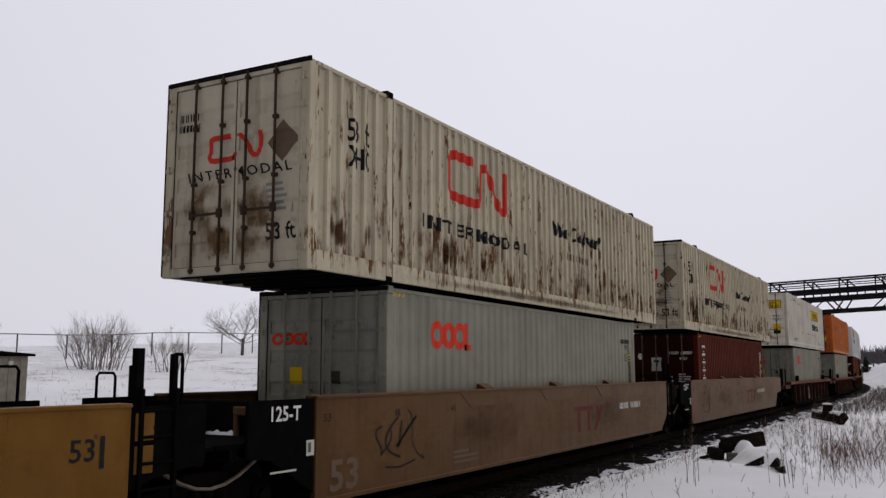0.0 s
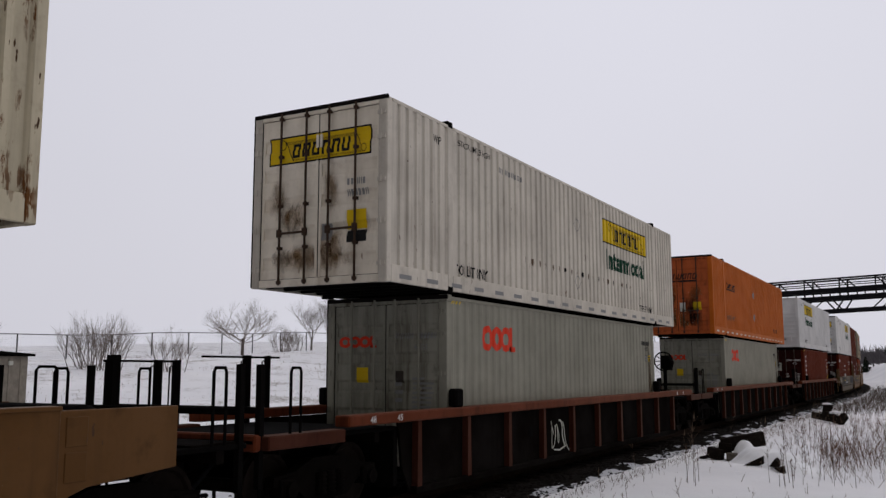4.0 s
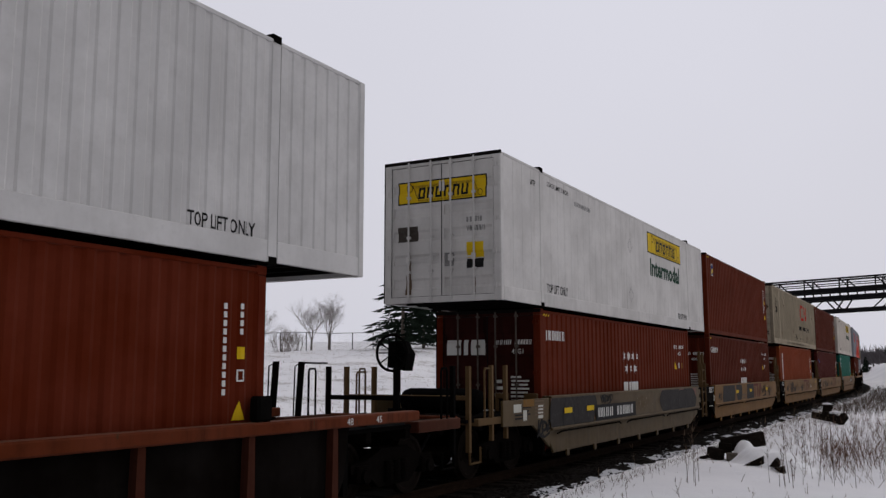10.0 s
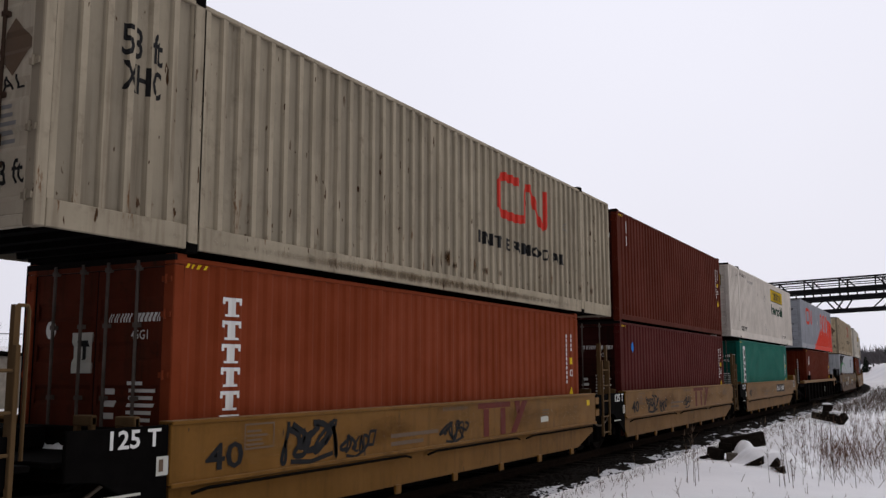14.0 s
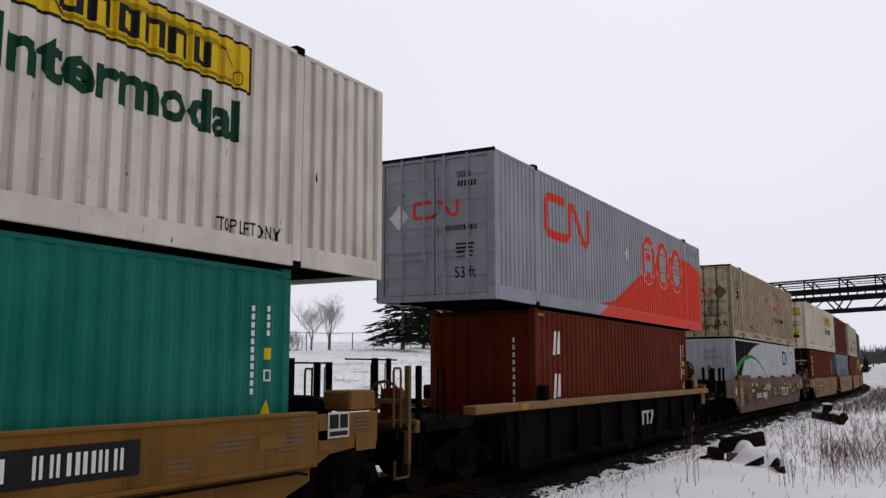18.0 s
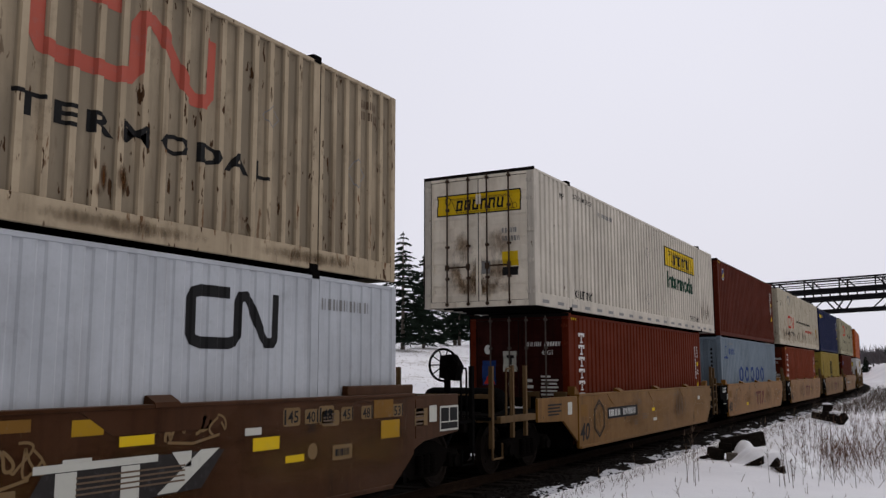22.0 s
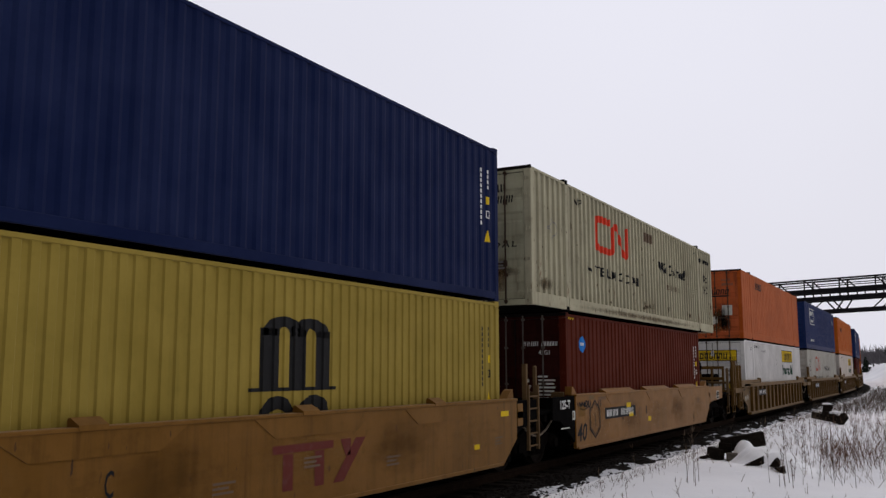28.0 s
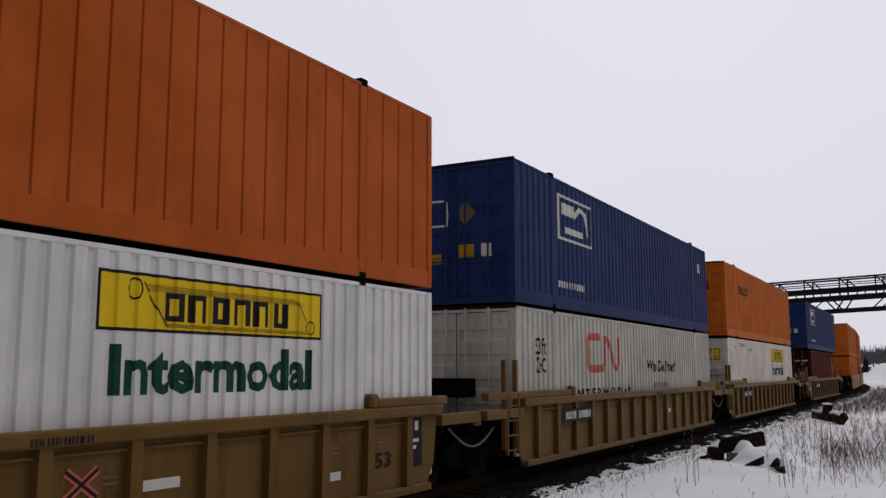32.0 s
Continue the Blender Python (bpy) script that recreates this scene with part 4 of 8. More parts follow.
def ladder(car, x, y, w, z0, z1, mat, rungs=5):
    st = part("ladder", boxes((x - 0.03, x + 0.03, y, y + 0.05, z0, z1), (x - 0.03, x + 0.03, y + w, y + w + 0.05, z0, z1), bev=0.006), mat, car)
    for i in range(rungs):
        zz = z0 + 0.08 + i * (z1 - z0 - 0.3) / max(1, rungs - 1)
        part("rung", tube(bmesh.new(), (x, y + 0.02, zz), (x, y + w + 0.03, zz), 0.017, n=6), mat, st)


def coupler(car, y, s):
    """Coupler and draft gear at an outer end; s: which way it points."""
    bm = boxes((-0.12, 0.12, min(y, y - s * 1.4), max(y, y - s * 1.4), 0.74, 0.94), (-0.2, 0.2, min(y, y + s * 0.28), max(y, y + s * 0.28), 0.68, 1.0), bev=0.03)
    part("coupler", bm, M_STEEL, car)
    bm = bmesh.new()
    pts = [(0.35, y - s * 0.4, 0.85), (0.38, y - s * 0.1, 0.62), (0.36, y + s * 0.15, 0.42), (0.3, y + s * 0.4, 0.40)]
    bars_path(bm, pts, 0.03)
    part("air_hose", bm, M_RUBBER, car)


def hoses(car, y, s=1):
    bm = bmesh.new()
    for x, sag in ((1.2, 0.35), (0.9, 0.28)):
        bm = bmesh.new()
        pts = [(x, y - 0.9 + 1.8 * i / 8, 0.98 - sag * math.sin(math.pi * i / 8)) for i in range(9)]
        bars_path(bm, pts, 0.022, 5)
        part("air_hose", bm, M_HOSE if x > 1 else M_RUBBER, car)


def open_end(car, y, s, mat):
    """Cross rails, grab rails and steps of an outer end."""
    a = y - s * 0.12
    for x in (-1.26, 1.26):
        upright(car, x, a, 0.55, 2.0, 0.075, mat)
        stirrup_rail(car, x + (0.06 if x > 0 else -0.06), a - s * 0.5, 1.1, 1.96, 0.2, mat)
    part("cross_rail", boxes((-1.26, 1.26, a - 0.03, a + 0.03, 1.42, 1.5), bev=0.01), mat, car)
    part("cross_rail", boxes((-1.26, 1.26, a - 0.03, a + 0.03, 1.0, 1.1), bev=0.01), mat, car)
    for x in (-1.28, 1.28):
        bm = bars_path(bmesh.new(), [(x, a, 0.62), (x, a, 0.36), (x, a - s * 0.4, 0.36), (x, a - s * 0.4, 0.62)], 0.022)
        part("step", bm, mat, car)
    part("walkway", boxes((-1.25, 1.25, min(a, a - s * 0.75), max(a, a - s * 0.75), 1.1, 1.125)), M_CAR_DARK, car)


def tank(car, y, mat):
    """Air reservoir lying across the end platform."""
    bm = bmesh.new()
    spun(bm, [(-0.85, 0.08), (-0.8, 0.2), (-0.7, 0.235), (0.7, 0.235), (0.8, 0.2), (0.85, 0.08)], n=16)
    bmesh.ops.translate(bm, verts=bm.verts, vec=(0.1, y, 1.36))
    part("air_reservoir", bm, mat, car)
    for x in (-0.5, 0.6):
        part("reservoir_bracket", boxes((x, x + 0.06, y - 0.26, y + 0.26, 1.1, 1.5)), mat, car)


def deck_end(car, y0, y1, mat, z=1.08, half=1.28):
    """The end platform over a truck: deck plate, centre sill and cross members."""
    a, b = min(y0, y1), max(y0, y1)
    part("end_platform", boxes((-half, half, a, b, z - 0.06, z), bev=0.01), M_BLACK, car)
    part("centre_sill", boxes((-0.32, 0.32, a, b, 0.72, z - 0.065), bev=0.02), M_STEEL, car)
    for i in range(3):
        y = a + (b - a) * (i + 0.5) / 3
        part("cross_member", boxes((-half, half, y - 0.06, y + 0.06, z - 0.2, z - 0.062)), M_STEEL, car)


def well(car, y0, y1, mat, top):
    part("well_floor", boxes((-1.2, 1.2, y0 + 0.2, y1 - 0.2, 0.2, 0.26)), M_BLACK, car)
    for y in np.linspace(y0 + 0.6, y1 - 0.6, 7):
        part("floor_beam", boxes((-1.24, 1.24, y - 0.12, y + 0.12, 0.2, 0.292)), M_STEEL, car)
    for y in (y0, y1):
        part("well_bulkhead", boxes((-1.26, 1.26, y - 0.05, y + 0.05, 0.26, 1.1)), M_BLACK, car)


def lumpy_cap(x0, x1, y0, y1, z):
    """A thin uneven ridge of snow."""
    bm = bmesh.new()
    n = 10
    rows = []
    for j, (f, h) in enumerate(((0.0, 0.0), (0.3, 0.05), (0.7, 0.06), (1.0, 0.0))):
        rows.append([bm.verts.new((x0 + (x1 - x0) * i / n, y0 + (y1 - y0) * f, z + (0.002 if h == 0 or i in (0, n) else h * (0.7 + 0.5 * math.sin(i * 2.1 + j))))) for i in range(n + 1)])
    for a, b in zip(rows, rows[1:]):
        for i in range(n):
            bm.faces.new((a[i], a[i + 1], b[i + 1], b[i])).smooth = True
    return bm


def face_of(car, x, y_ref=0.0):
    """A car's outer side, u along the car from its middle, v the height over the rail."""
    return Face(car, lambda u, v, o: (x + o, u + y_ref, v))


def smooth_car(label, mat, y0, y1, near, far, top=1.40, low=0.28, ledge=False, raised=False, trucks=(), end_near="joint", end_far="joint", rails=M_BLACK, pads=True, rail_h=2.1, wedge=False, end_mat=None, lip=0.34):
    """A well car with plain sheet sides from y0 to y1 (sides of the well), reaching from near to far."""
    car = thing("well_car", label, "railcar", "cars of the train")
    X = 1.42
    for s in (1, -1):
        def slab(poly, t=0.07, inset=0.0):
            bm = bmesh.new()
            a, b = sorted((s * (X - inset - t), s * (X - inset)))
            prism(bm, poly, "x", a, b)
            bmesh.ops.bevel(bm, geom=[e for e in bm.edges], offset=0.008, segments=1, affect="EDGES")
            return bm
        if ledge:
            part("side_sheet", slab([(y0, 0.76), (y1, 0.76), (y1, top), (y0, top)]), mat, car)
            part("lower_sheet", slab([(y0 + 0.25, low), (y1 - 1.0, low), (y1 - 0.05, 0.56), (y1 - 0.05, 0.745), (y0 + 0.05, 0.745), (y0 + 0.05, 0.5)], 0.05, 0.05), mat, car)
            part("side_ledge", boxes((min(s * X, s * (X + 0.035)), max(s * X, s * (X + 0.035)), y0, y1, 0.735, 0.785), bev=0.01), mat, car)
            if s > 0:
                for a, b in ((y0 + 0.3, -1.7), (-1.2, 2.2), (2.5, y1 - 0.2)):
                    bm = bars_path(bmesh.new(), [(X + 0.02, a, 0.66), (X + 0.05, a + 0.2, 0.70), (X + 0.05, b - 0.2, 0.70), (X + 0.02, b, 0.66)], 0.018)
                    part("brake_pipe", bm, M_STEEL, car)
                for k in range(7):
                    y = y0 + 0.9 + k * (y1 - y0 - 2.4) / 6
                    part("drain_bracket", boxes((X - 0.06, X - 0.02, y, y + 0.16, low - 0.11, low + 0.02), bev=0.01), mat, car)
        else:
            cut = 0.55
            part("side_sheet", slab([(y0, low), (y1 - cut, low), (y1, low + 0.4), (y1, top), (y0, top)]), mat, car)
            part("lower_flange", boxes((min(s * (X - 0.09), s * (X + 0.015)), max(s * (X - 0.09), s * (X + 0.015)), y0 + 0.1, y1 - cut - 0.05, low - 0.03, low + 0.03), bev=0.008), mat, car)
        part("top_flange", boxes((min(s * 1.24, s * (X + 0.02)), max(s * 1.24, s * (X + 0.02)), y0, y1, top - 0.03, top + 0.012), bev=0.008), mat, car)
        if raised:
            for a, b in ((y0, y0 + 2.6), (y1 - 1.7, y1)):
                part("raised_guard", boxes((min(s * 1.30, s * (X - 0.02)), max(s * 1.30, s * (X - 0.02)), a, b, top, top + 0.14), bev=0.015), mat, car)
        # dark end panels over the trucks
        outer = end_near != "joint"
        yn = y0 - (2.2 if outer else 1.25)
        poly = [(y0 - 0.01, low + 0.12), (y0 - 0.01, top - 0.02), (yn, top - 0.02), (yn, 0.92), (y0 - 0.85, 0.88)]
        part("end_panel", slab(poly, 0.05, 0.02), mat if outer else M_BLACK, car)
        yf = far - 0.25 if end_far == "joint" else (y1 + 1.45 if y1 > 7 or ledge else y1 + 2.25)
        poly = [(y1 + 0.01, low + 0.45), (y1 + 0.01, top - 0.03), (yf, top - 0.03), (yf, 0.95), (y1 + 0.35, 0.86)]
        part("end_panel", slab(poly, 0.05, 0.03), (end_mat or mat) if end_far != "joint" else M_BLACK, car)
        if s > 0:
            for z0 in (low + 0.62, top - 0.36):
                part("end_plate", boxes((X - 0.04, X - 0.02, y1 + 0.08, y1 + 0.32, z0, z0 + 0.27), bev=0.006), mat, car)
        if pads and s > 0:
            for a, w_ in ((-4.2, 2.3), (-0.9, 2.5), (2.4, 2.2)):
                bm = prism(bmesh.new(), [(a, top - 0.02), (a + 0.4, top - 0.27), (a + w_ - 0.4, top - 0.27), (a + w_, top - 0.02)], "x", X - 0.004, X + 0.009)
                part("stiffening_plate", bm, mat, car)
            for y in (-4.2, -0.9, 2.4):
                part("container_guide", prism(bmesh.new(), [(1.27, top - 0.02), (1.45, top - 0.02), (1.44, top + 0.03), (1.31, top + 0.10), (1.28, top + 0.09)], "y", y + (0.02 if lip > 1 else 0.9), y + (0.02 if lip > 1 else 0.9) + lip), mat, car)
    well(car, y0, y1, mat, top)
    deck_end(car, near, y0, mat, 1.1)
    deck_end(car, y1, far, mat, 1.1)
    for y in trucks:
        truck(car, y)
    if end_near == "joint":
        hoses(car, near)
    else:
        coupler(car, near, -1)
        open_end(car, near, -1, rails)
        tank(car, near + 1.3, M_BLACK)
        if not ledge:
            brake_wheel(car, 0.1, near + (0.45 if y0 > -7 else 0.25), 2.03)
        for y in (near + 0.9, near + 1.5):
            upright(car, 1.31, y, 0.7, 2.02, 0.07, rails)
        part("side_step_board", boxes((1.2, 1.36, near + 0.3, near + 1.9, 0.98, 1.1), bev=0.01), rails, car)
    if end_far != "joint":
        coupler(car, far, 1)
        open_end(car, far, 1, rails)
        if ledge:
            brake_wheel(car, 0.7, far + 0.1, 1.46, M_CAR_RED)
        elif y1 < 7:
            brake_wheel(car, 0.2, far - 1.0, 2.07)
        tank(car, far - 1.9, M_BLACK)
    for y in (y0 - 0.16, y1 + 0.16):
        part("end_bulkhead", boxes((-1.34, 1.34, y - 0.05, y + 0.05, 0.8, top - 0.06), bev=0.012), M_CAR_DARK, car)
    # ladder and rails at the far end, boxes at the near end
    yl = (far - 1.2 if y1 > 7 else far - 0.78) if end_far == "joint" else y1 + 0.5
    if end_far == "joint":
        ladder(car, 1.40, yl, 0.46, 0.42, rail_h - 0.35, rails, 5)
        upright(car, 1.34, yl + 0.02, 1.1, rail_h + 0.05, 0.085, rails)
        upright(car, 1.34, yl + 0.5, 1.1, rail_h, 0.06, rails)
        stirrup_rail(car, 1.30, yl + 0.54, 1.15, rail_h, 0.12, rails)
    stirrup_rail(car, -1.30, far - 0.9, 1.1, 1.98, 0.3, rails)
    upright(car, -1.30, far - 1.4, 1.1, 2.0, 0.08, rails)
    upright(car, -1.30, near + 1.1, 1.1, 2.0, 0.08, rails)
    stirrup_rail(car, -1.30, near + 0.5, 1.1, 1.9, 0.3, rails)
    part("equipment_box", boxes((-0.9, -0.1, y0 - 0.75, y0 - 0.3, 1.1, 1.34), bev=0.03), M_BLACK, car)
    # castings that guide the container, some with snow lying behind them
    for x in (0.35, 0.98):
        bm = boxes((x, x + 0.07, y0 - 0.34, y0 - 0.28, 1.1, 1.46), (x + 0.22, x + 0.29, y0 - 0.34, y0 - 0.28, 1.1, 1.46), (x, x + 0.29, y0 - 0.35, y0 - 0.27, 1.36, 1.47), bev=0.012)
        part("guide_casting", bm, M_END_RAIL, car)
    part("deck_snow", lumpy_cap(-0.5, 0.3, y0 - 0.3, y0 - 0.12, 1.1), M_SNOWCAP, car, "thin ridge of snow on the deck")
    for a, k in ((y0, 1), (y1, -1)) if wedge else ():
        part("guide_wedge", prism(bmesh.new(), [(a - k * 0.03, top), (a + k * 0.3, top), (a + k * 0.08, top + 0.16), (a, top + 0.18)], "x", 1.18, 1.34), mat, car)
    f = face_of(car, X + 0.002)
    fe = face_of(car, X - 0.018)
    span = (y1 - y0 - 0.8) / 5
    for k in range(5):
        z0 = 0.80 if ledge else low + 0.05
        stain(f, y0 + 0.1 + span * k, z0, span * 1.15, top - 0.06 - z0, S_CAR if k % 2 else S_SCUFF, 0.0022 + 0.0002 * (k % 2))
    if end_near != "joint":
        fe.lay("stencil_panel", lines(y0 - 1.7, 1.02, 0.9, 0.26, 4, 3), K_BLACK)
        fe.lay("sign_plate", flat(rect(y0 - 0.6, 1.0, 0.24, 0.26)), K_PLATE)
        return car, f
    fe.lay("lettering", letters("125 T" if ledge else "125-T", y0 - (0.76 if ledge else 0.85), top - (0.22 if ledge else 0.27), 0.17, 0.64 if ledge else 0.56, 0.02), K_WHITE, "white lettering on the black end panel")
    fe.lay("stencil_panel", lines(y0 - 0.85, 0.72, 0.5, 0.05, 1, 2), K_PLATE)
    fe.lay("reflector", flat(rect(y0 - 0.17, 0.88, 0.16, 0.19)), K_PLATE)
    fe.lay("plate_mark", flat(rect(y0 - 0.14, 0.92, 0.06, 0.12)), K_BROWN, "", 0.008)
    return car, f


def ribbed_car(label, mat, sheet_mat, rib_mat, y0, y1, near, far, top=1.33, low=0.14, pitch=1.55, rib_w=0.10, trucks=(), end_near="coupler", end_far="coupler", rails=M_BLACK, raised=False, rail_mat=None, shift=0.0):
    """A well car with a deep top chord and upright ribs over recessed side sheets."""
    car = thing("well_car", label, "railcar", "cars of the train")
    X = 1.42
    for s in (1, -1):
        def bx(x0, x1, a, b, z0, z1, bev=0.012):
            return boxes((min(s * x0, s * x1), max(s * x0, s * x1), a, b, z0, z1), bev=bev)
        part("top_chord", bx(1.20, X + 0.03, near + 1.7, far - 1.5, top - 0.15, top, 0.02), mat, car)
        for a, b in ((near + 0.12, near + 1.68), (far - 1.48, far - 0.12)):
            part("side_sill", bx(1.16, X - 0.01, a, b, top - 0.34, top - 0.17, 0.015), rib_mat, car)
        cutn, cutf = 1.15, 1.15
        bm = bmesh.new()
        a, b = sorted((s * 1.27, s * 1.31))
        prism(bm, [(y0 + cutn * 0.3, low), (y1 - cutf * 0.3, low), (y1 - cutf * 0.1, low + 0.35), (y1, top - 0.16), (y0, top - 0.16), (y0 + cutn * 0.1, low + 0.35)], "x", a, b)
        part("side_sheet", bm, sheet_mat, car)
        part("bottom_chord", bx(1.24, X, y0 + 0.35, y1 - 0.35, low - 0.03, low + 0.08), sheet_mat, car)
        n = round((y1 - y0 - 0.9) / pitch)
        key = (s, rib_w, top, low)
        for i in range(n + 1 if not shift else n):
            y = y0 + 0.45 + shift + i * (y1 - y0 - 0.9) / n

            def rib():
                bm = bmesh.new()
                pr = [(-rib_w / 2 - 0.02, low + 0.06), (rib_w / 2 + 0.02, low + 0.06), (rib_w / 2, top - 0.152), (-rib_w / 2, top - 0.152)]
                lo, hi = sorted((s * 1.305, s * (X - 0.005)))
                return prism(bm, pr, "x", lo, hi)
            shared(("rib", key), "rib", rib, rib_mat, car, (0, y, 0))
        if s > 0:
            for y in ((y0 + y1) / 2 - 2.9, (y0 + y1) / 2 + 2.9) if not raised else ():
                part("lightening_hole", tube(bmesh.new(), (1.309, y, 0.75), (1.314, y, 0.75), 0.11, n=14), M_BLACK, car)
            if rail_mat:
                for i in range(n - 1 if shift else n):
                    y = y0 + 0.45 + shift + i * (y1 - y0 - 0.9) / n
                    w = (y1 - y0 - 0.9) / n
                    part("inner_flange", boxes((1.31, 1.36, y + 0.08, y + w - 0.08, top - 0.25, top - 0.225)), rail_mat, car)
        if raised:
            part("raised_guard", bx(1.25, X - 0.02, y0 - 1.3, y0 + 2.75, top, top + 0.13, 0.02), mat, car)
            part("guard_nose", bx(1.16, X, y0 + 2.75, y0 + 2.98, top - 0.01, top + 0.2, 0.04), mat, car)
            part("raised_guard", bx(1.25, X - 0.02, y1 - 1.8, y1 + 0.2, top, top + 0.13, 0.02), mat, car)
            part("guard_nose", bx(1.16, X, y1 - 2.02, y1 - 1.8, top - 0.01, top + 0.2, 0.04), mat, car)
        if not raised:
            for y in (-6.2, 5.7):
                part("container_guide", boxes((min(s * 1.24, s * 1.4), max(s * 1.24, s * 1.4), y + 0.1, y + 0.36, top, top + 0.3), bev=0.03), M_BLACK, car)
    well(car, y0, y1, mat, top)
    deck_end(car, near, y0, mat, 1.12)
    deck_end(car, y1, far, mat, 1.12)
    part("end_sill", boxes((-1.3, 1.3, near, near + 0.12, 0.98, 1.18), bev=0.02), mat, car)
    part("end_sill", boxes((-1.3, 1.3, far - 0.12, far, 0.98, 1.18), bev=0.02), mat, car)
    for y in trucks:
        truck(car, y)
    if end_near == "joint":
        hoses(car, near)
    else:
        coupler(car, near, -1)
        open_end(car, near, -1, rails)
    if end_far != "joint":
        coupler(car, far, 1)
        open_end(car, far, 1, rails)
    f = face_of(car, X + 0.032)
    return car, f

# ---- ground, track and the far country ----
CURVE_AT, CURVE_R, CURVE_LONG = 66.0, 850.0, 190.0


def track(q):
    """Place and heading (radians, to the left) at q metres along the track from the camera's own level."""
    if q < CURVE_AT:
        return 0.0, q, 0.0
    a = min(q - CURVE_AT, CURVE_LONG) / CURVE_R
    x, y = -CURVE_R * (1 - math.cos(a)), CURVE_AT + CURVE_R * math.sin(a)
    rest = max(0.0, q - CURVE_AT - CURVE_LONG)
    return x - rest * math.sin(a), y + rest * math.cos(a), a


def centre_x(y):
    if y < CURVE_AT:
        return 0.0
    d = min(y - CURVE_AT, CURVE_LONG * 0.993)
    x = -CURVE_R * (1 - math.sqrt(max(0.0, 1 - (d / CURVE_R) ** 2)))
    return x - max(0.0, y - CURVE_AT - d) * math.tan(CURVE_LONG / CURVE_R)


def smooth(a, b, t):
    t = max(0.0, min(1.0, (t - a) / (b - a)))
    return t * t * (3 - 2 * t)


def ground_z(x, y):
    off = x - centre_x(y)
    z = -0.24
    yy = max(-60.0, min(160.0, y))
    if off < -2.6:
        rise = 2.7 + 0.037 * (yy - 38) + 0.10 * smooth(38, 90, yy)
        z += (rise + 0.24) * smooth(-3.5, -37, off) - 0.28 * math.exp(-((off + 5.0) / 1.6) ** 2)
        z += 1.0 * smooth(-41, -140, off)
        z += 0.16 * noise.noise((x * 0.16, y * 0.16, 3.1)) + 0.07 * noise.noise((x * 0.6, y * 0.6, 8.0))
        if y > 110:
            z += 2.5 * smooth(110, 400, y)
    elif off > 2.0:
        k = smooth(2.0, 3.2, off)
        z += k * (0.05 * noise.noise((x * 0.55, y * 0.55, 1.0)) + 0.09 * noise.noise((x * 0.21, y * 0.21, 5.0)) + 0.03)
        z += 0.5 * smooth(7, 16, off) * smooth(26, 60, y)
        z += 3.4 * smooth(4.5, 13, off) * smooth(95, 170, y) + 5.0 * smooth(16, 90, off) * smooth(110, 240, y)
    return z


def grid_lines(a, b, near, far_step, fine, power=1.6):
    """Positions between a and b, fine round near and coarser away from it."""
    out, p, step = [near], near, fine
    while p < b:
        step = min(far_step, fine + abs(p - near) * 0.045 * power)
        p += step
        out.append(min(p, b))
    p = near
    while p > a:
        step = min(far_step, fine + abs(p - near) * 0.045 * power)
        p -= step
        out.insert(0, max(p, a))
    return out


def build_ground():
    xs = grid_lines(-2200, 1200, 3.0, 160, 0.22, 1.5)
    ys = grid_lines(-420, 2600, 20.0, 160, 0.3, 1.1)
    verts = [(x, y, ground_z(x, y)) for y in ys for x in xs]
    n = len(xs)
    faces = [(j * n + i, j * n + i + 1, (j + 1) * n + i + 1, (j + 1) * n + i) for j in range(len(ys) - 1) for i in range(n - 1)]
    me = bpy.data.meshes.new("ground")
    me.from_pydata(verts, [], faces)
    me.materials.append(M_SNOW)
    me.polygons.foreach_set("use_smooth", [True] * len(me.polygons))
    tagged(new("ground", me), "snow-covered ground with dry grass poking through", "ground", kind="structure")


def swept(name, section, qs, mat, parent=None, wobble=0.0):
    """A section of (across, height) points carried along the track."""
    rng = random.Random(5)
    verts, faces, n = [], [], len(section)
    for q in qs:
        x, y, a = track(q)
        for i, (u, z) in enumerate(section):
            w = wobble * (rng.random() - 0.5) if 0 < i < n - 1 else 0
            verts.append((x + (u + w * 2) * math.cos(a), y + (u + w * 2) * math.sin(a), z + w))
    for j in range(len(qs) - 1):
        for i in range(n - 1):
            faces.append((j * n + i, j * n + i + 1, (j + 1) * n + i + 1, (j + 1) * n + i))
    me = bpy.data.meshes.new(name)
    me.from_pydata(verts, [], faces)
    me.materials.append(mat)
    ob = new(name, me)
    if parent:
        ob.parent = parent
    return ob




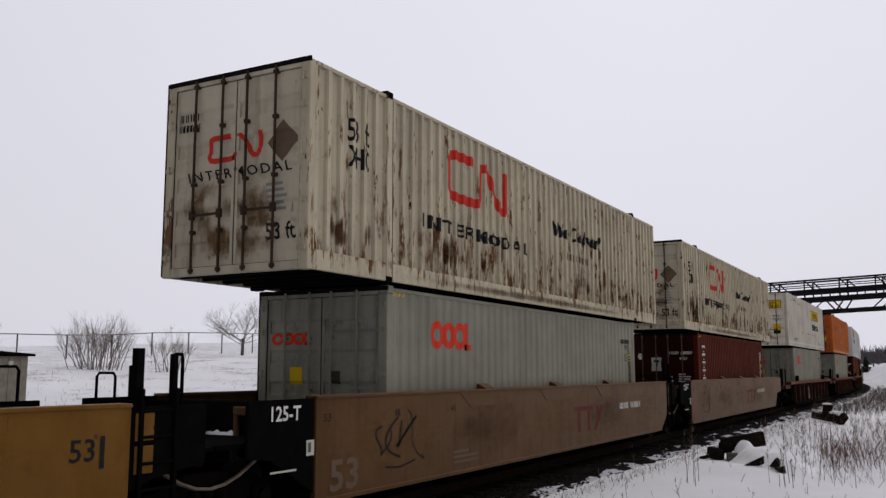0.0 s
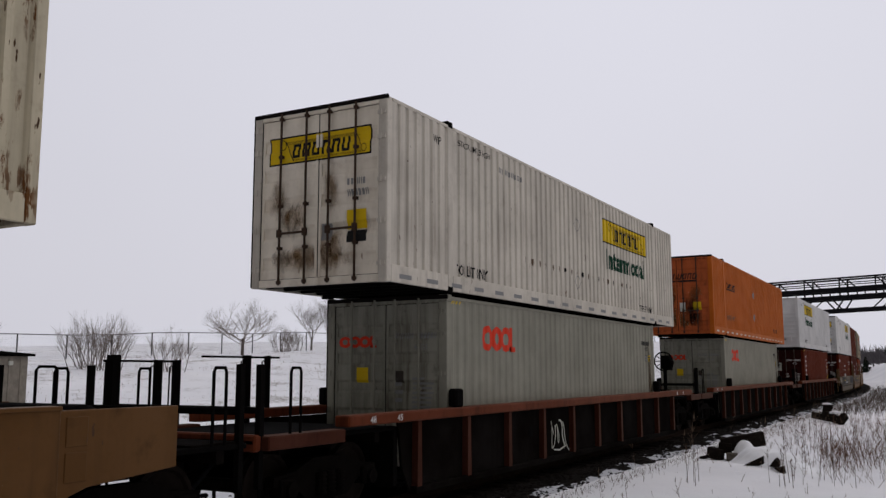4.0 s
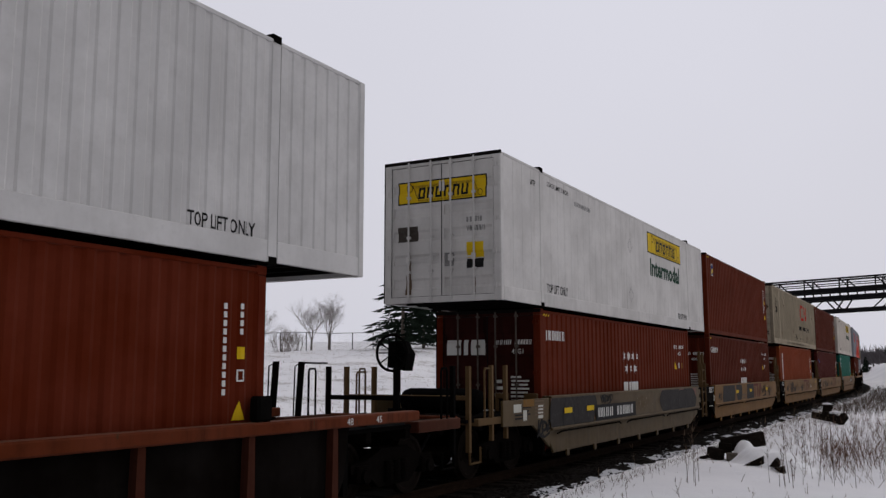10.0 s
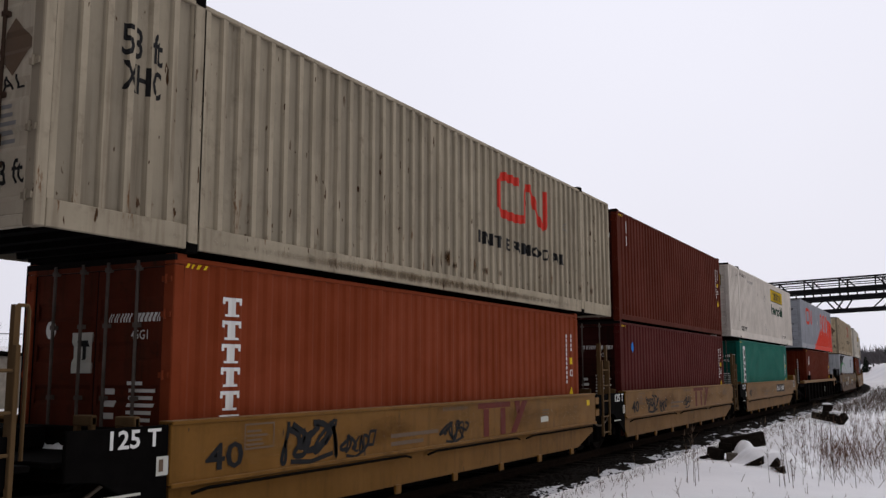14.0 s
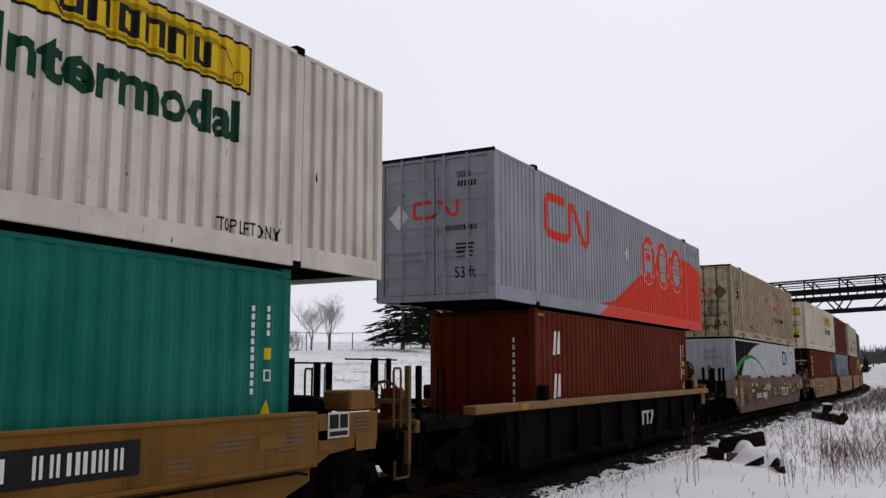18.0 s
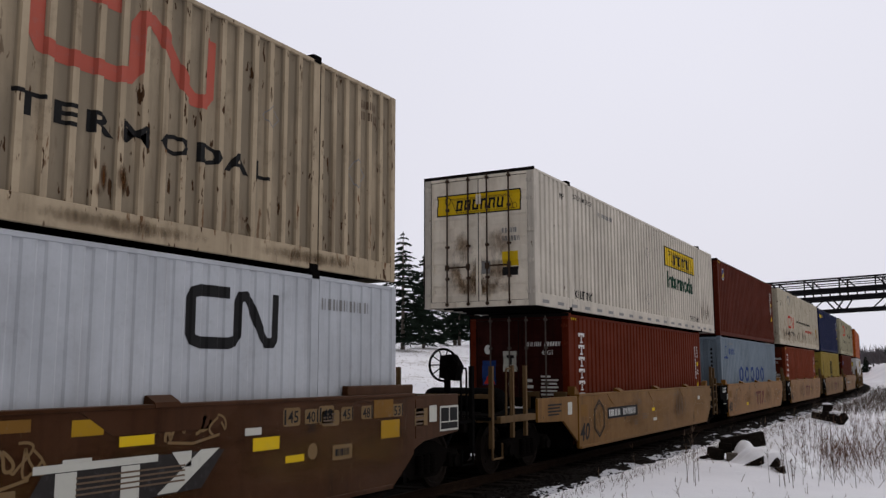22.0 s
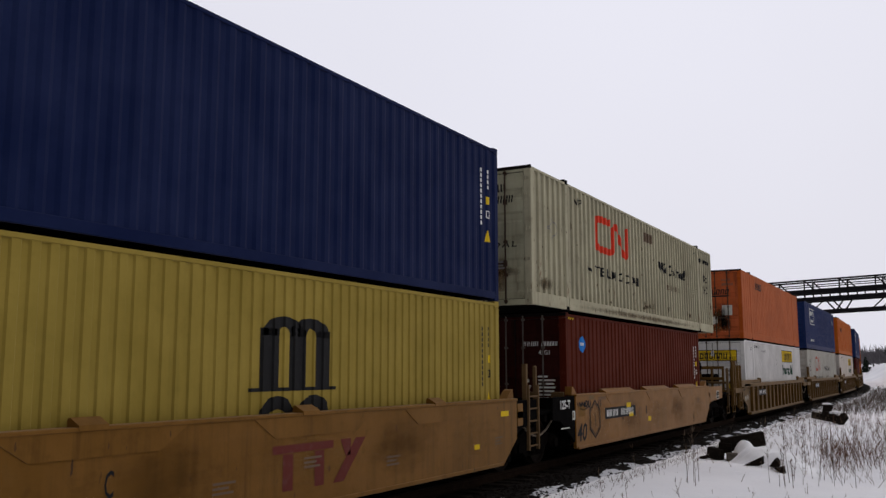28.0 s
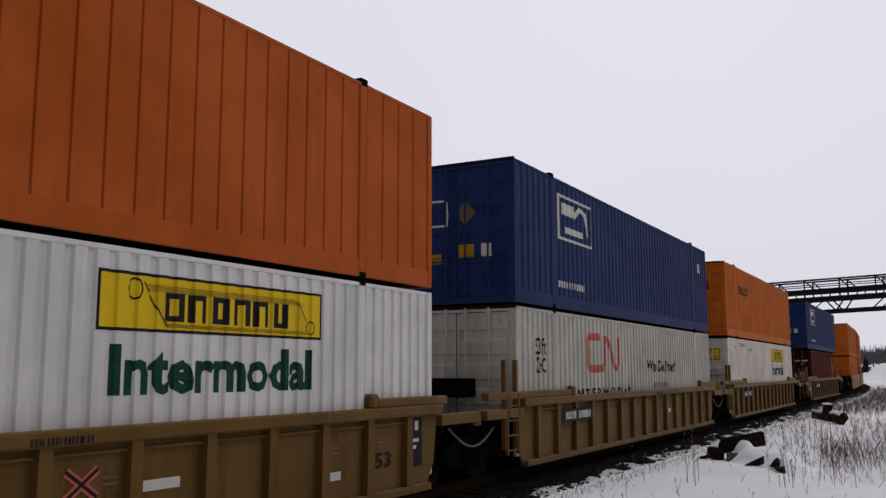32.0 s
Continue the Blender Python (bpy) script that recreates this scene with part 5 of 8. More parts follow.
def build_track():
    qs_near = list(np.arange(-30, 130, 0.4)) + list(np.arange(130, 520, 4.0))
    qs_far = [-420, -200, -60, -30] + list(np.arange(-28, 66, 8.0)) + list(np.arange(66, 520, 4.0))
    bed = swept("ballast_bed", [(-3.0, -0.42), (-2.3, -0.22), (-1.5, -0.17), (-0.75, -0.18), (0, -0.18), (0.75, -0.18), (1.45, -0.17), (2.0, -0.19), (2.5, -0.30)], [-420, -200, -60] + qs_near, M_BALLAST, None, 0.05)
    tagged(bed, "dark stone ballast of the track, dusted with snow", "ballast", kind="structure")
    tr = tagged(new("railway_track"), "single railway track of rusty rails on tarred sleepers", "railway track", kind="structure")
    sec = [(-0.068, -0.165), (-0.068, -0.15), (-0.012, -0.135), (-0.010, -0.045), (-0.036, -0.035), (-0.036, -0.004), (-0.028, 0.0),
           (0.028, 0.0), (0.036, -0.004), (0.036, -0.035), (0.010, -0.045), (0.012, -0.135), (0.068, -0.15), (0.068, -0.165)]
    for u in (-0.753, 0.753):
        swept("rail", [(a + u, b) for a, b in sec], qs_far, M_RAIL, tr)
    slp = boxes((-1.3, 1.3, -0.115, 0.115, -0.32, -0.155), bev=0.012)
    first = part("sleeper", slp, M_TIE, tr)
    first.location = (0, 2.0, 0)
    for i in range(1, 230):
        x, y, a = track(2.0 + i * 0.53)
        o = again(first, (x, y, 0.012 * math.sin(i * 2.3)), math.degrees(a) + 0.8 * math.sin(i * 5.1))
    # loose stones along the shoulder
    rng = random.Random(11)
    verts, faces = [], []
    base = [(0, 0, 0.6), (1, 0, 0), (0.2, 1, 0), (-0.9, 0.4, 0), (-0.6, -0.8, 0), (0.5, -0.85, 0)]
    for i in range(9000):
        q = 8 + 100 * rng.random() ** 1.6
        u = rng.uniform(-2.4, 2.35) if rng.random() < 0.3 else 0.95 + 1.4 * rng.random() ** 1.8
        x, y, a = track(q)
        x, y = x + u * math.cos(a), y + u * math.sin(a)
        s = rng.uniform(0.018, 0.042)
        r = rng.uniform(0, 6.28)
        z = -0.175 if u < 1.9 else -0.19 - (u - 1.9) * 0.12
        k = len(verts)
        for bx_, by_, bz_ in base:
            verts.append((x + s * (bx_ * math.cos(r) - by_ * math.sin(r)), y + s * (bx_ * math.sin(r) + by_ * math.cos(r)), z + s * bz_ * rng.uniform(0.8, 1.5)))
        faces += [(k, k + 1 + j, k + 1 + (j + 1) % 5) for j in range(5)]
    me = bpy.data.meshes.new("ballast_stones")
    me.from_pydata(verts, [], faces)
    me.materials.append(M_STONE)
    tagged(new("ballast_stones", me), "loose dark crushed stones along the track", "stones", kind="stuff")


def build_gantry():
    """A long steel truss bridge that crosses high over the track."""
    g = thing("conveyor_bridge", "long dark steel truss bridge crossing high over the track", "bridge")
    Y0, x0, x1, tilt = 105.0, -16.0, 64.0, 0.033

    def at(x, y, z):
        return (x, Y0 + y, z + tilt * x)

    def beam(name, y, z, h, w):
        bm = bmesh.new()
        vs = [bm.verts.new(at(x, y + dy, z + dz)) for x in (x0, x1) for dy, dz in ((-w / 2, -h / 2), (w / 2, -h / 2), (w / 2, h / 2), (-w / 2, h / 2))]
        for q in ((0, 1, 5, 4), (1, 2, 6, 5), (2, 3, 7, 6), (3, 0, 4, 7), (3, 2, 1, 0), (4, 5, 6, 7)):
            bm.faces.new([vs[k] for k in q])
        bmesh.ops.recalc_face_normals(bm, faces=bm.faces)
        part(name, bm, M_TRUSS, g)
    for y in (-1.2, 1.2):
        beam("lower_chord", y, 8.25, 0.34, 0.3)
        beam("walkway_girder", y, 9.62, 0.42, 0.3)
        beam("main_girder", y, 10.48, 0.42, 0.3)
        beam("middle_rail", y, 11.14, 0.10, 0.1)
        beam("hand_rail", y, 11.68, 0.18, 0.1)

    def stick(name, a, b, r):
        part(name, tube(bmesh.new(), a, b, r, n=4), M_TRUSS, g)
    for k in range(22):
        x = x0 + 1.2 + k * 3.5
        for y in (-1.2, 1.2):
            o = 0.6 if y > 0 else 0.0
            stick("rail_post", at(x + o, y, 10.6), at(x + o, y, 11.72), 0.10)
            stick("rail_brace", at(x + o + 0.9, y, 10.7), at(x + o + 0.1, y, 11.6), 0.09)
            stick("web_post", at(x + o, y, 9.7), at(x + o, y, 10.3), 0.11)
            stick("web_post", at(x + o + 1.7, y, 9.7), at(x + o + 1.7, y, 10.3), 0.08)
            if k % 2 == 0:
                stick("diagonal", at(x + o - 1.5, y, 9.5), at(x + o - 0.5, y, 8.3), 0.10)
                stick("diagonal", at(x + o + 0.4, y, 9.5), at(x + o - 0.4, y, 8.3), 0.10)
            else:
                stick("diagonal", at(x + o + 0.9, y, 9.5), at(x + o - 0.4, y, 8.3), 0.09)
        stick("cross_beam", at(x, -1.2, 9.62), at(x, 1.2, 9.62), 0.12)
        stick("cross_beam", at(x, -1.2, 8.25), at(x, 1.2, 8.25), 0.08)
        stick("cross_brace", at(x, -1.2, 8.25), at(x + 3.5, 1.2, 8.25), 0.06)
    for x in (-14.0, 40.0):
        for y in (-1.2, 1.2):
            zg = ground_z(x, Y0) - 0.3
            part("tower_leg", tube(bmesh.new(), (x, Y0 + y * 1.4, zg), at(x, y, 8.2), 0.25, n=6), M_TRUSS, g)


FENCE_X = -39.0


def build_fence():
    f = thing("chain_link_fence", "tall grey chain-link fence along the top of the snowy slope", "fence")
    post = None
    prev = None
    rails = bmesh.new()
    wires = bmesh.new()
    for i in range(56):
        y = 6.61 + i * 3.43
        z = ground_z(FENCE_X, y)
        if post is None:
            post = part("post", tube(bmesh.new(), (0, 0, -0.3), (0, 0, 1.56), 0.045, n=6), M_FENCE, f)
            post.location = (FENCE_X, y, z)
        else:
            again(post, (FENCE_X, y, z))
        p = (FENCE_X, y, z + 1.54)
        if prev:
            tube(rails, prev, p, 0.03, n=5)
            for k in range(12):
                d = 0.08 + k * 0.125
                tube(wires, (prev[0], prev[1], prev[2] - d), (p[0], p[1], p[2] - d), 0.0014, n=3, caps=False)
            for k in range(18):
                t = k / 18
                a = Vector(prev).lerp(Vector(p), t)
                tube(wires, a, a - Vector((0, 0, 1.5)), 0.0014, n=3, caps=False)
        prev = p
    part("top_rail", rails, M_FENCE, f)
    part("wire_mesh", wires, M_FENCE, f, "thin wire mesh")


def branch(bm, a, d, length, r, depth, rng, spread=0.6, droop=0.0, n=4):
    """A limb that forks down to twigs."""
    segs = 3
    p = Vector(a)
    for k in range(segs):
        d = (d + Vector((rng.uniform(-1, 1), rng.uniform(-1, 1), rng.uniform(-0.4, 0.8) - droop)) * 0.16).normalized()
        q = p + d * (length / segs)
        tube(bm, p, q, r * (1 - k / segs * 0.45), r * (1 - (k + 1) / segs * 0.45), n if depth > 1 else 3, caps=False)
        p = q
        if depth > 0 and k > 0:
            for _ in range(2):
                side = Vector((rng.uniform(-1, 1), rng.uniform(-1, 1), rng.uniform(-0.1, 0.7))).normalized()
                branch(bm, p, (d * (1 - spread) + side * spread).normalized(), length * rng.uniform(0.5, 0.75), r * 0.5, depth - 1, rng, spread, droop, n)
    if depth > 0:
        branch(bm, p, d, length * 0.6, r * 0.5, depth - 1, rng, spread, droop, n)


def bare_tree(x, y, h, seed, label, spread=0.62, r=0.11, name="bare_tree"):
    rng = random.Random(seed)
    t = thing(name, label, "tree")
    t.location = (x, y, ground_z(x, y) - 0.1)
    trunk = bmesh.new()
    tube(trunk, (0, 0, -0.2), (0.03, 0.02, h * 0.26), r, r * 0.8, 8)
    part("trunk", trunk, M_BARK, t)
    crown = bmesh.new()
    for k in range(10):
        a = 2 * math.pi * k / 5 + rng.uniform(-0.5, 0.5)
        d = Vector((math.cos(a) * spread, math.sin(a) * spread, rng.uniform(0.25, 1.25))).normalized()
        branch(crown, (0.03, 0.02, h * rng.uniform(0.14, 0.26)), d, h * rng.uniform(0.24, 0.36), r * 0.28, 3, rng, 0.55)
    part("crown", crown, M_TWIG, t)
    return t


def shrub(x, y, h, seed, label, stems=16, wide=0.8):
    rng = random.Random(seed)
    t = thing("bare_shrub", label, "shrub")
    t.location = (x, y, ground_z(x, y) - 0.05)
    bm = bmesh.new()
    for k in range(stems):
        a = rng.uniform(0, 6.28)
        d = Vector((math.cos(a) * 0.35, math.sin(a) * 0.35, 1)).normalized()
        branch(bm, (math.cos(a) * wide * rng.random(), math.sin(a) * wide * rng.random(), 0), d, h * rng.uniform(0.35, 0.6), 0.022, 2, rng, 0.4)
    part("crown", bm, M_TWIG, t)
    return t


def pine(x, y, h, seed, label="dark green spruce with layered drooping boughs"):
    rng = random.Random(seed)
    t = thing("spruce_tree", label, "tree")
    t.location = (x, y, ground_z(x, y) - 0.1)
    part("trunk", tube(bmesh.new(), (0, 0, -0.3), (0, 0, h), 0.16 * h / 8, 0.02, 7), M_BARK, t)
    bm = bmesh.new()
    z = h * 0.10
    while z < h * 0.99:
        k = 1 - z / h
        rad = h * 0.30 * (k ** 0.75) + 0.1
        for i in range(int(6 + 6 * k)):
            a = rng.uniform(0, 6.28)
            L = rad * rng.uniform(0.6, 1.12)
            d = Vector((math.cos(a), math.sin(a), 0))
            w = Vector((-math.sin(a), math.cos(a), 0))
            p0 = Vector((0, 0, z + rng.uniform(-0.1, 0.1)))
            for s in range(5):
                f0, f1 = s / 5, (s + 1) / 5
                for q in range(3):
                    c = p0 + d * L * (f0 + 0.2 * rng.random()) + Vector((0, 0, -0.32 * L * f0 * f0 + 0.06 * L * f0))
                    tip = c + d * L * 0.22 * rng.uniform(0.6, 1.3) + w * L * rng.uniform(-0.28, 0.28) + Vector((0, 0, rng.uniform(-0.2, 0.02) * L * 0.5 - 0.03))
                    b2 = c + w * L * 0.07 * rng.choice((-1, 1)) + Vector((0, 0, -0.05 - 0.06 * rng.random()))
                    bm.faces.new([bm.verts.new(v) for v in (c, b2, tip)])
                    b3 = c + Vector((0, 0, 0.05 + 0.04 * rng.random()))
                    bm.faces.new([bm.verts.new(v) for v in (c + w * 0.02, tip, b3)])
        z += h * 0.032 * rng.uniform(0.8, 1.3)
    part("crown", bm, M_PINE, t)
    return t


def weeds(name, label, count, region, hgt, seed, mat, category="weeds", lean=0.25, thick=0.006, sprigs=3):
    """Many thin dry stems, one body of stuff."""
    rng = random.Random(seed)
    verts, faces = [], []

    def blade(p, q, r):
        p, q = Vector(p), Vector(q)
        d = (q - p).normalized()
        u = d.orthogonal().normalized() * r
        w = d.cross(u)
        k = len(verts)
        for o, e in ((u, p), (-0.5 * u + 0.87 * w, p), (-0.5 * u - 0.87 * w, p)):
            verts.append(tuple(e + o))
        verts.append(tuple(q))
        faces.extend([(k, k + 1, k + 3), (k + 1, k + 2, k + 3), (k + 2, k, k + 3)])
    for _ in range(count):
        x, y, dens = region(rng)
        h = hgt * rng.uniform(0.4, 1.15) * dens
        z = ground_z(x, y) - 0.03
        a = rng.uniform(0, 6.28)
        top = (x + math.cos(a) * h * lean * rng.random(), y + math.sin(a) * h * lean * rng.random(), z + h)
        blade((x, y, z), top, thick * (0.7 + 0.6 * rng.random()))
        if category == "weeds":
            head = h * rng.uniform(0.06, 0.14)
            blade((top[0], top[1], top[2] - 0.02), (top[0] + 0.01, top[1], top[2] + head), thick * 2.4)
        for s in range(sprigs):
            f = rng.uniform(0.4, 0.95)
            p = (x + (top[0] - x) * f, y + (top[1] - y) * f, z + h * f)
            b = rng.uniform(0, 6.28)
            ln = h * rng.uniform(0.08, 0.3)
            blade(p, (p[0] + math.cos(b) * ln * 0.6, p[1] + math.sin(b) * ln * 0.6, p[2] + ln * 0.7), thick * 0.7)
    me = bpy.data.meshes.new(name)
    me.from_pydata(verts, [], faces)
    me.materials.append(mat)
    return tagged(new(name, me), label, category, kind="stuff")


def lumpy(bm, c, size, seed, sub=2, rough=0.25, flat_base=True):
    """A rounded uneven lump."""
    r = bmesh.ops.create_icosphere(bm, subdivisions=sub, radius=1.0)
    for v in r["verts"]:
        n = noise.noise(v.co * 1.7 + Vector((seed * 3.1, seed, 0))) * rough
        v.co = Vector((v.co.x * size[0], v.co.y * size[1], max(v.co.z, -0.35 if flat_base else -1) * size[2])) * (1 + n) + Vector(c)
    return bm


def build_debris():
    """Dumped sleepers and slabs half under snow."""
    def timber(x, y, z, L, rz, ry, w=0.24, h=0.2, mat=M_TIE, rx=0):
        o = tagged(part("discarded_sleeper", boxes((-L / 2, L / 2, -w / 2, w / 2, -h / 2, h / 2), bev=0.015), mat), "dark broken sleeper in the snowy scrap heap", "timber", "scrap heap")
        o.matrix_world = pose(x, y, z, rx, ry, rz)
        return o
    g = -0.2
    timber(3.98, 22.95, g + 0.40, 1.02, 16, -11, 0.3, 0.33)
    timber(3.60, 22.75, g + 0.26, 0.30, 8, 4, 0.26, 0.24)
    timber(3.40, 22.60, g + 0.13, 0.34, -14, 10, 0.28, 0.26)
    timber(3.22, 22.55, g + 0.05, 0.40, -10, -14, 0.12, 0.08)
    timber(3.84, 22.35, g + 0.08, 0.26, 8, 0, 0.2, 0.2, M_WOOD)

    def shard(x, y, w, h, lean, depth, ry=0.0, drop=0.04):
        """A dark wedge of broken slab under the lip of the snow."""
        bm = bmesh.new()
        fr, bk = [[bm.verts.new((p, q, r)) for p, r in ((-w / 2, 0), (w / 2, -0.02), (lean * w, h))] for q in (0, depth)]
        bm.faces.new(fr)
        bm.faces.new(bk[::-1])
        for i in range(3):
            bm.faces.new((fr[i], bk[i], bk[(i + 1) % 3], fr[(i + 1) % 3]))
        bmesh.ops.recalc_face_normals(bm, faces=bm.faces)
        o = tagged(part("broken_slab", bm, M_TIE), "dark broken slab edge under settled snow", "slab", "scrap heap")
        o.matrix_world = pose(x, y, g + drop, 0, ry, 0)
    shard(4.57, 21.1, 0.48, 0.17, 0.28, 0.4, -3)
    shard(5.08, 20.75, 0.30, 0.18, -0.14, 0.35, 6, 0.05)
    shard(5.23, 20.35, 0.34, 0.12, -0.1, 0.3, 32, -0.02)

    def drift(x, y):
        lumps = ((4.10, 22.52, 0.44, 0.30, 0.2), (4.35, 22.2, 0.32, 0.42, 0.4), (4.68, 21.95, 0.33, 0.56, 0.52), (5.1, 21.45, 0.31, 0.50, 0.46), (5.36, 20.95, 0.2, 0.36, 0.42))
        h = max(a * math.exp(-(((x - p) / sx) ** 2 + ((y - q) / sy) ** 2) ** 1.4) for p, q, a, sx, sy in lumps)
        soft = sum(0.16 * a * math.exp(-((x - p) / sx) ** 2 - ((y - q) / sy) ** 2) for p, q, a, sx, sy in lumps)
        return g - 0.06 + h + soft + 0.02 * noise.noise((x * 5, y * 5, 0))
    bm = bmesh.new()
    nx, ny = 46, 60
    vs = [[bm.verts.new((3.5 + 2.5 * i / nx, 20.3 + 3.0 * j / ny, drift(3.5 + 2.5 * i / nx, 20.3 + 3.0 * j / ny))) for i in range(nx + 1)] for j in range(ny + 1)]
    for j in range(ny):
        for i in range(nx):
            bm.faces.new((vs[j][i], vs[j][i + 1], vs[j + 1][i + 1], vs[j + 1][i])).smooth = True
    tagged(part("snow_mound", bm, M_SNOWCAP), "smooth heap of settled snow over scrap timber", "snow", "scrap heap")
    # second heap, farther along
    timber(3.8, 40.9, g + 0.18, 0.85, 12, 14, 0.32, 0.26)
    timber(4.35, 39.8, g + 0.2, 0.75, -24, 22, 0.3, 0.3)
    timber(4.05, 40.5, g + 0.5, 0.3, 24, 18, 0.26, 0.46)
    timber(4.72, 39.2, g + 0.2, 0.5, -52, -38, 0.24, 0.26)
    for c, s, sd in (((4.05, 40.4, g + 0.74), (0.19, 0.15, 0.06), 7), ((4.45, 39.7, g + 0.42), (0.26, 0.2, 0.08), 8)):
        bm = lumpy(bmesh.new(), c, s, sd, 2)
        for f in bm.faces:
            f.smooth = True
        tagged(part("snow_mound", bm, M_SNOWCAP), "small cap of snow on scrap timber", "snow", "scrap heap")


def build_shed():
    s = thing("lineside_shed", "low beige clad shed with a dark roof edge in the snow", "shed")
    x1, y1, z0 = -18.4, 19.7, ground_z(-19, 19) - 0.3
    part("wall", boxes((x1 - 5.0, x1, y1 - 3.4, y1, z0, 2.42), bev=0.02), M_CLAD, s)
    for k in range(8):
        part("cladding_strip", boxes((x1 - 0.002, x1 + 0.02, y1 - 3.3 + k * 0.43, y1 - 3.24 + k * 0.43, z0 + 0.1, 2.4)), M_CLAD, s)
    part("roof", prism(bmesh.new(), [(y1 - 3.6, 2.62), (y1 + 0.15, 2.42), (y1 + 0.15, 2.5), (y1 - 3.6, 2.72)], "x", x1 - 5.2, x1 + 0.16), M_BLACK, s)
    part("wall_lamp", boxes((x1 + 0.004, x1 + 0.09, y1 - 0.75, y1 - 0.6, 2.12, 2.26), bev=0.015), K_PLATE, s)


build_ground()
build_track()
build_gantry()
build_fence()
build_debris()
build_shed()

shrub(-28.3, 30.8, 2.5, 21, "leafless brown shrub clump on the snowy slope", 44, 1.5)
shrub(-26.0, 33.4, 2.1, 22, "low leafless shrub in the snow", 14, 0.9)
bare_tree(-34.6, 48.5, 5.0, 31, "bare spreading apple-like tree on the snowy slope", 1.1, 0.12)
shrub(-37.6, 56.6, 1.9, 23, "low brown shrub near the fence", 22, 0.9)
bare_tree(-42.6, 66.9, 5.2, 33, "slim bare tree behind the fence", 0.16, 0.10)
bare_tree(-42.6, 69.6, 5.6, 34, "slim bare tree behind the fence", 0.16, 0.10)
shrub(-41.5, 63.0, 1.7, 24, "low brown shrub behind the fence", 18, 0.9)
shrub(-43.5, 34.0, 2.6, 25, "leafless shrub behind the fence", 18, 1.2)
for i, (x, y, h) in enumerate(((-33.0, 67.4, 10.6), (-34.5, 73.6, 9.0), (-37.5, 86.5, 9.5), (-41.0, 92.0, 12.0), (-38.0, 97.0, 14.5), (-35.0, 104.0, 16.0), (-40.0, 110.0, 17.0), (-33.0, 115.0, 15.0))):
    pine(x, y, h, 50 + i)


def slope_region(rng):
    y = rng.uniform(14, 100)
    x = rng.uniform(-38.5, -12)
    d = noise.noise((x * 0.18, y * 0.18, 2.0))
    return x, y, max(0.25, 0.7 + d)


def verge_region(rng):
    """Right of the track, thicker farther on and towards the bank."""
    while True:
        y = 13 + 77 * rng.random() ** 1.5
        x = rng.uniform(2.5, 3.2 + 0.30 * (y - 4))
        d = 0.42 + 1.1 * noise.noise((x * 0.45, y * 0.2, 4.0)) + 0.3 * smooth(2.6, 6.5, x - 0.05 * y)
        if rng.random() < d * (0.05 + 0.95 * smooth(19, 33, y + 2.4 * (x - 4.5))):
            return x, y, 0.7 + 0.5 * rng.random()


def clump_region(rng):
    k = rng.choice(((6.2, 22.3, 0.5), (6.7, 22.8, 0.6), (6.0, 24.6, 0.5), (7.1, 23.6, 0.8), (6.6, 26.5, 0.9), (7.6, 30.0, 1.2), (6.2, 34.0, 1.0), (8.4, 40.0, 1.6), (7.0, 52.0, 2.0)))
    return rng.gauss(k[0], k[2] * 0.5), rng.gauss(k[1], k[2] * 0.8), 0.7 + 0.5 * rng.random()


def edge_region(rng):
    y = rng.uniform(11, 60)
    return 2.55 + abs(rng.gauss(0, 0.35)), y, 0.8


weeds("slope_grass", "dry grass tufts on the snowy slope", 5000, slope_region, 0.22, 61, M_GRASS, "grass", 0.9, 0.009, 3)
weeds("verge_weeds", "tall dry brown weeds standing in the snow", 420, verge_region, 0.75, 62, M_WEED, "weeds", 0.6, 0.0038, 11)
weeds("verge_grass", "short dry grass in the snow beside the track", 4200, verge_region, 0.28, 63, M_GRASS, "grass", 0.9, 0.006, 3)
weeds("brown_weed_clump", "dense reddish-brown dead weeds in the snow", 420, clump_region, 0.62, 64, plain("reddish_dead_weeds", (0.15, 0.085, 0.06), 0.9, 0, 0.35, 6), "weeds", 0.7, 0.0045, 14)
def stem_region(rng):
    k = rng.choice(((5.6, 18.4, 0.3), (5.9, 19.2, 0.4), (5.2, 23.8, 0.5), (5.0, 26.5, 0.6), (4.4, 27.5, 0.5), (5.6, 28.5, 0.8), (6.4, 19.6, 0.4), (4.0, 17.2, 0.5), (4.6, 30.5, 0.8)))
    return rng.gauss(k[0], k[2] * 0.5), rng.gauss(k[1], k[2]), 0.6 + 0.6 * rng.random()


weeds("standing_weed_stems", "tall single weed stems with dark seed heads in the snow", 46, stem_region, 0.95, 66, M_WEED, "weeds", 0.16, 0.006, 12)
weeds("track_edge_grass", "thin dead grass along the edge of the ballast", 1300, edge_region, 0.2, 65, M_WEED, "grass", 0.9, 0.005, 3)


def brush_region(rng):
    """The rough ground beside the far curve."""
    y = 46 + 60 * rng.random() ** 0.8
    return centre_x(y) + rng.uniform(3.0, 5.0 + 0.12 * (y - 40)), y, 0.6 + 0.6 * rng.random()


def bank_region(rng):
    y = rng.uniform(105, 172)
    return centre_x(y) + rng.uniform(8.5, 46), y, 0.6 + 0.7 * rng.random()


weeds("lineside_brush", "dense grey-brown brush beside the far track", 2600, brush_region, 0.62, 67, M_BRUSH, "brush", 0.9, 0.011, 9)
weeds("bank_brush", "leafless grey-brown scrub on the far bank", 1500, bank_region, 2.0, 68, M_BRUSH, "scrub", 0.7, 0.035, 12)


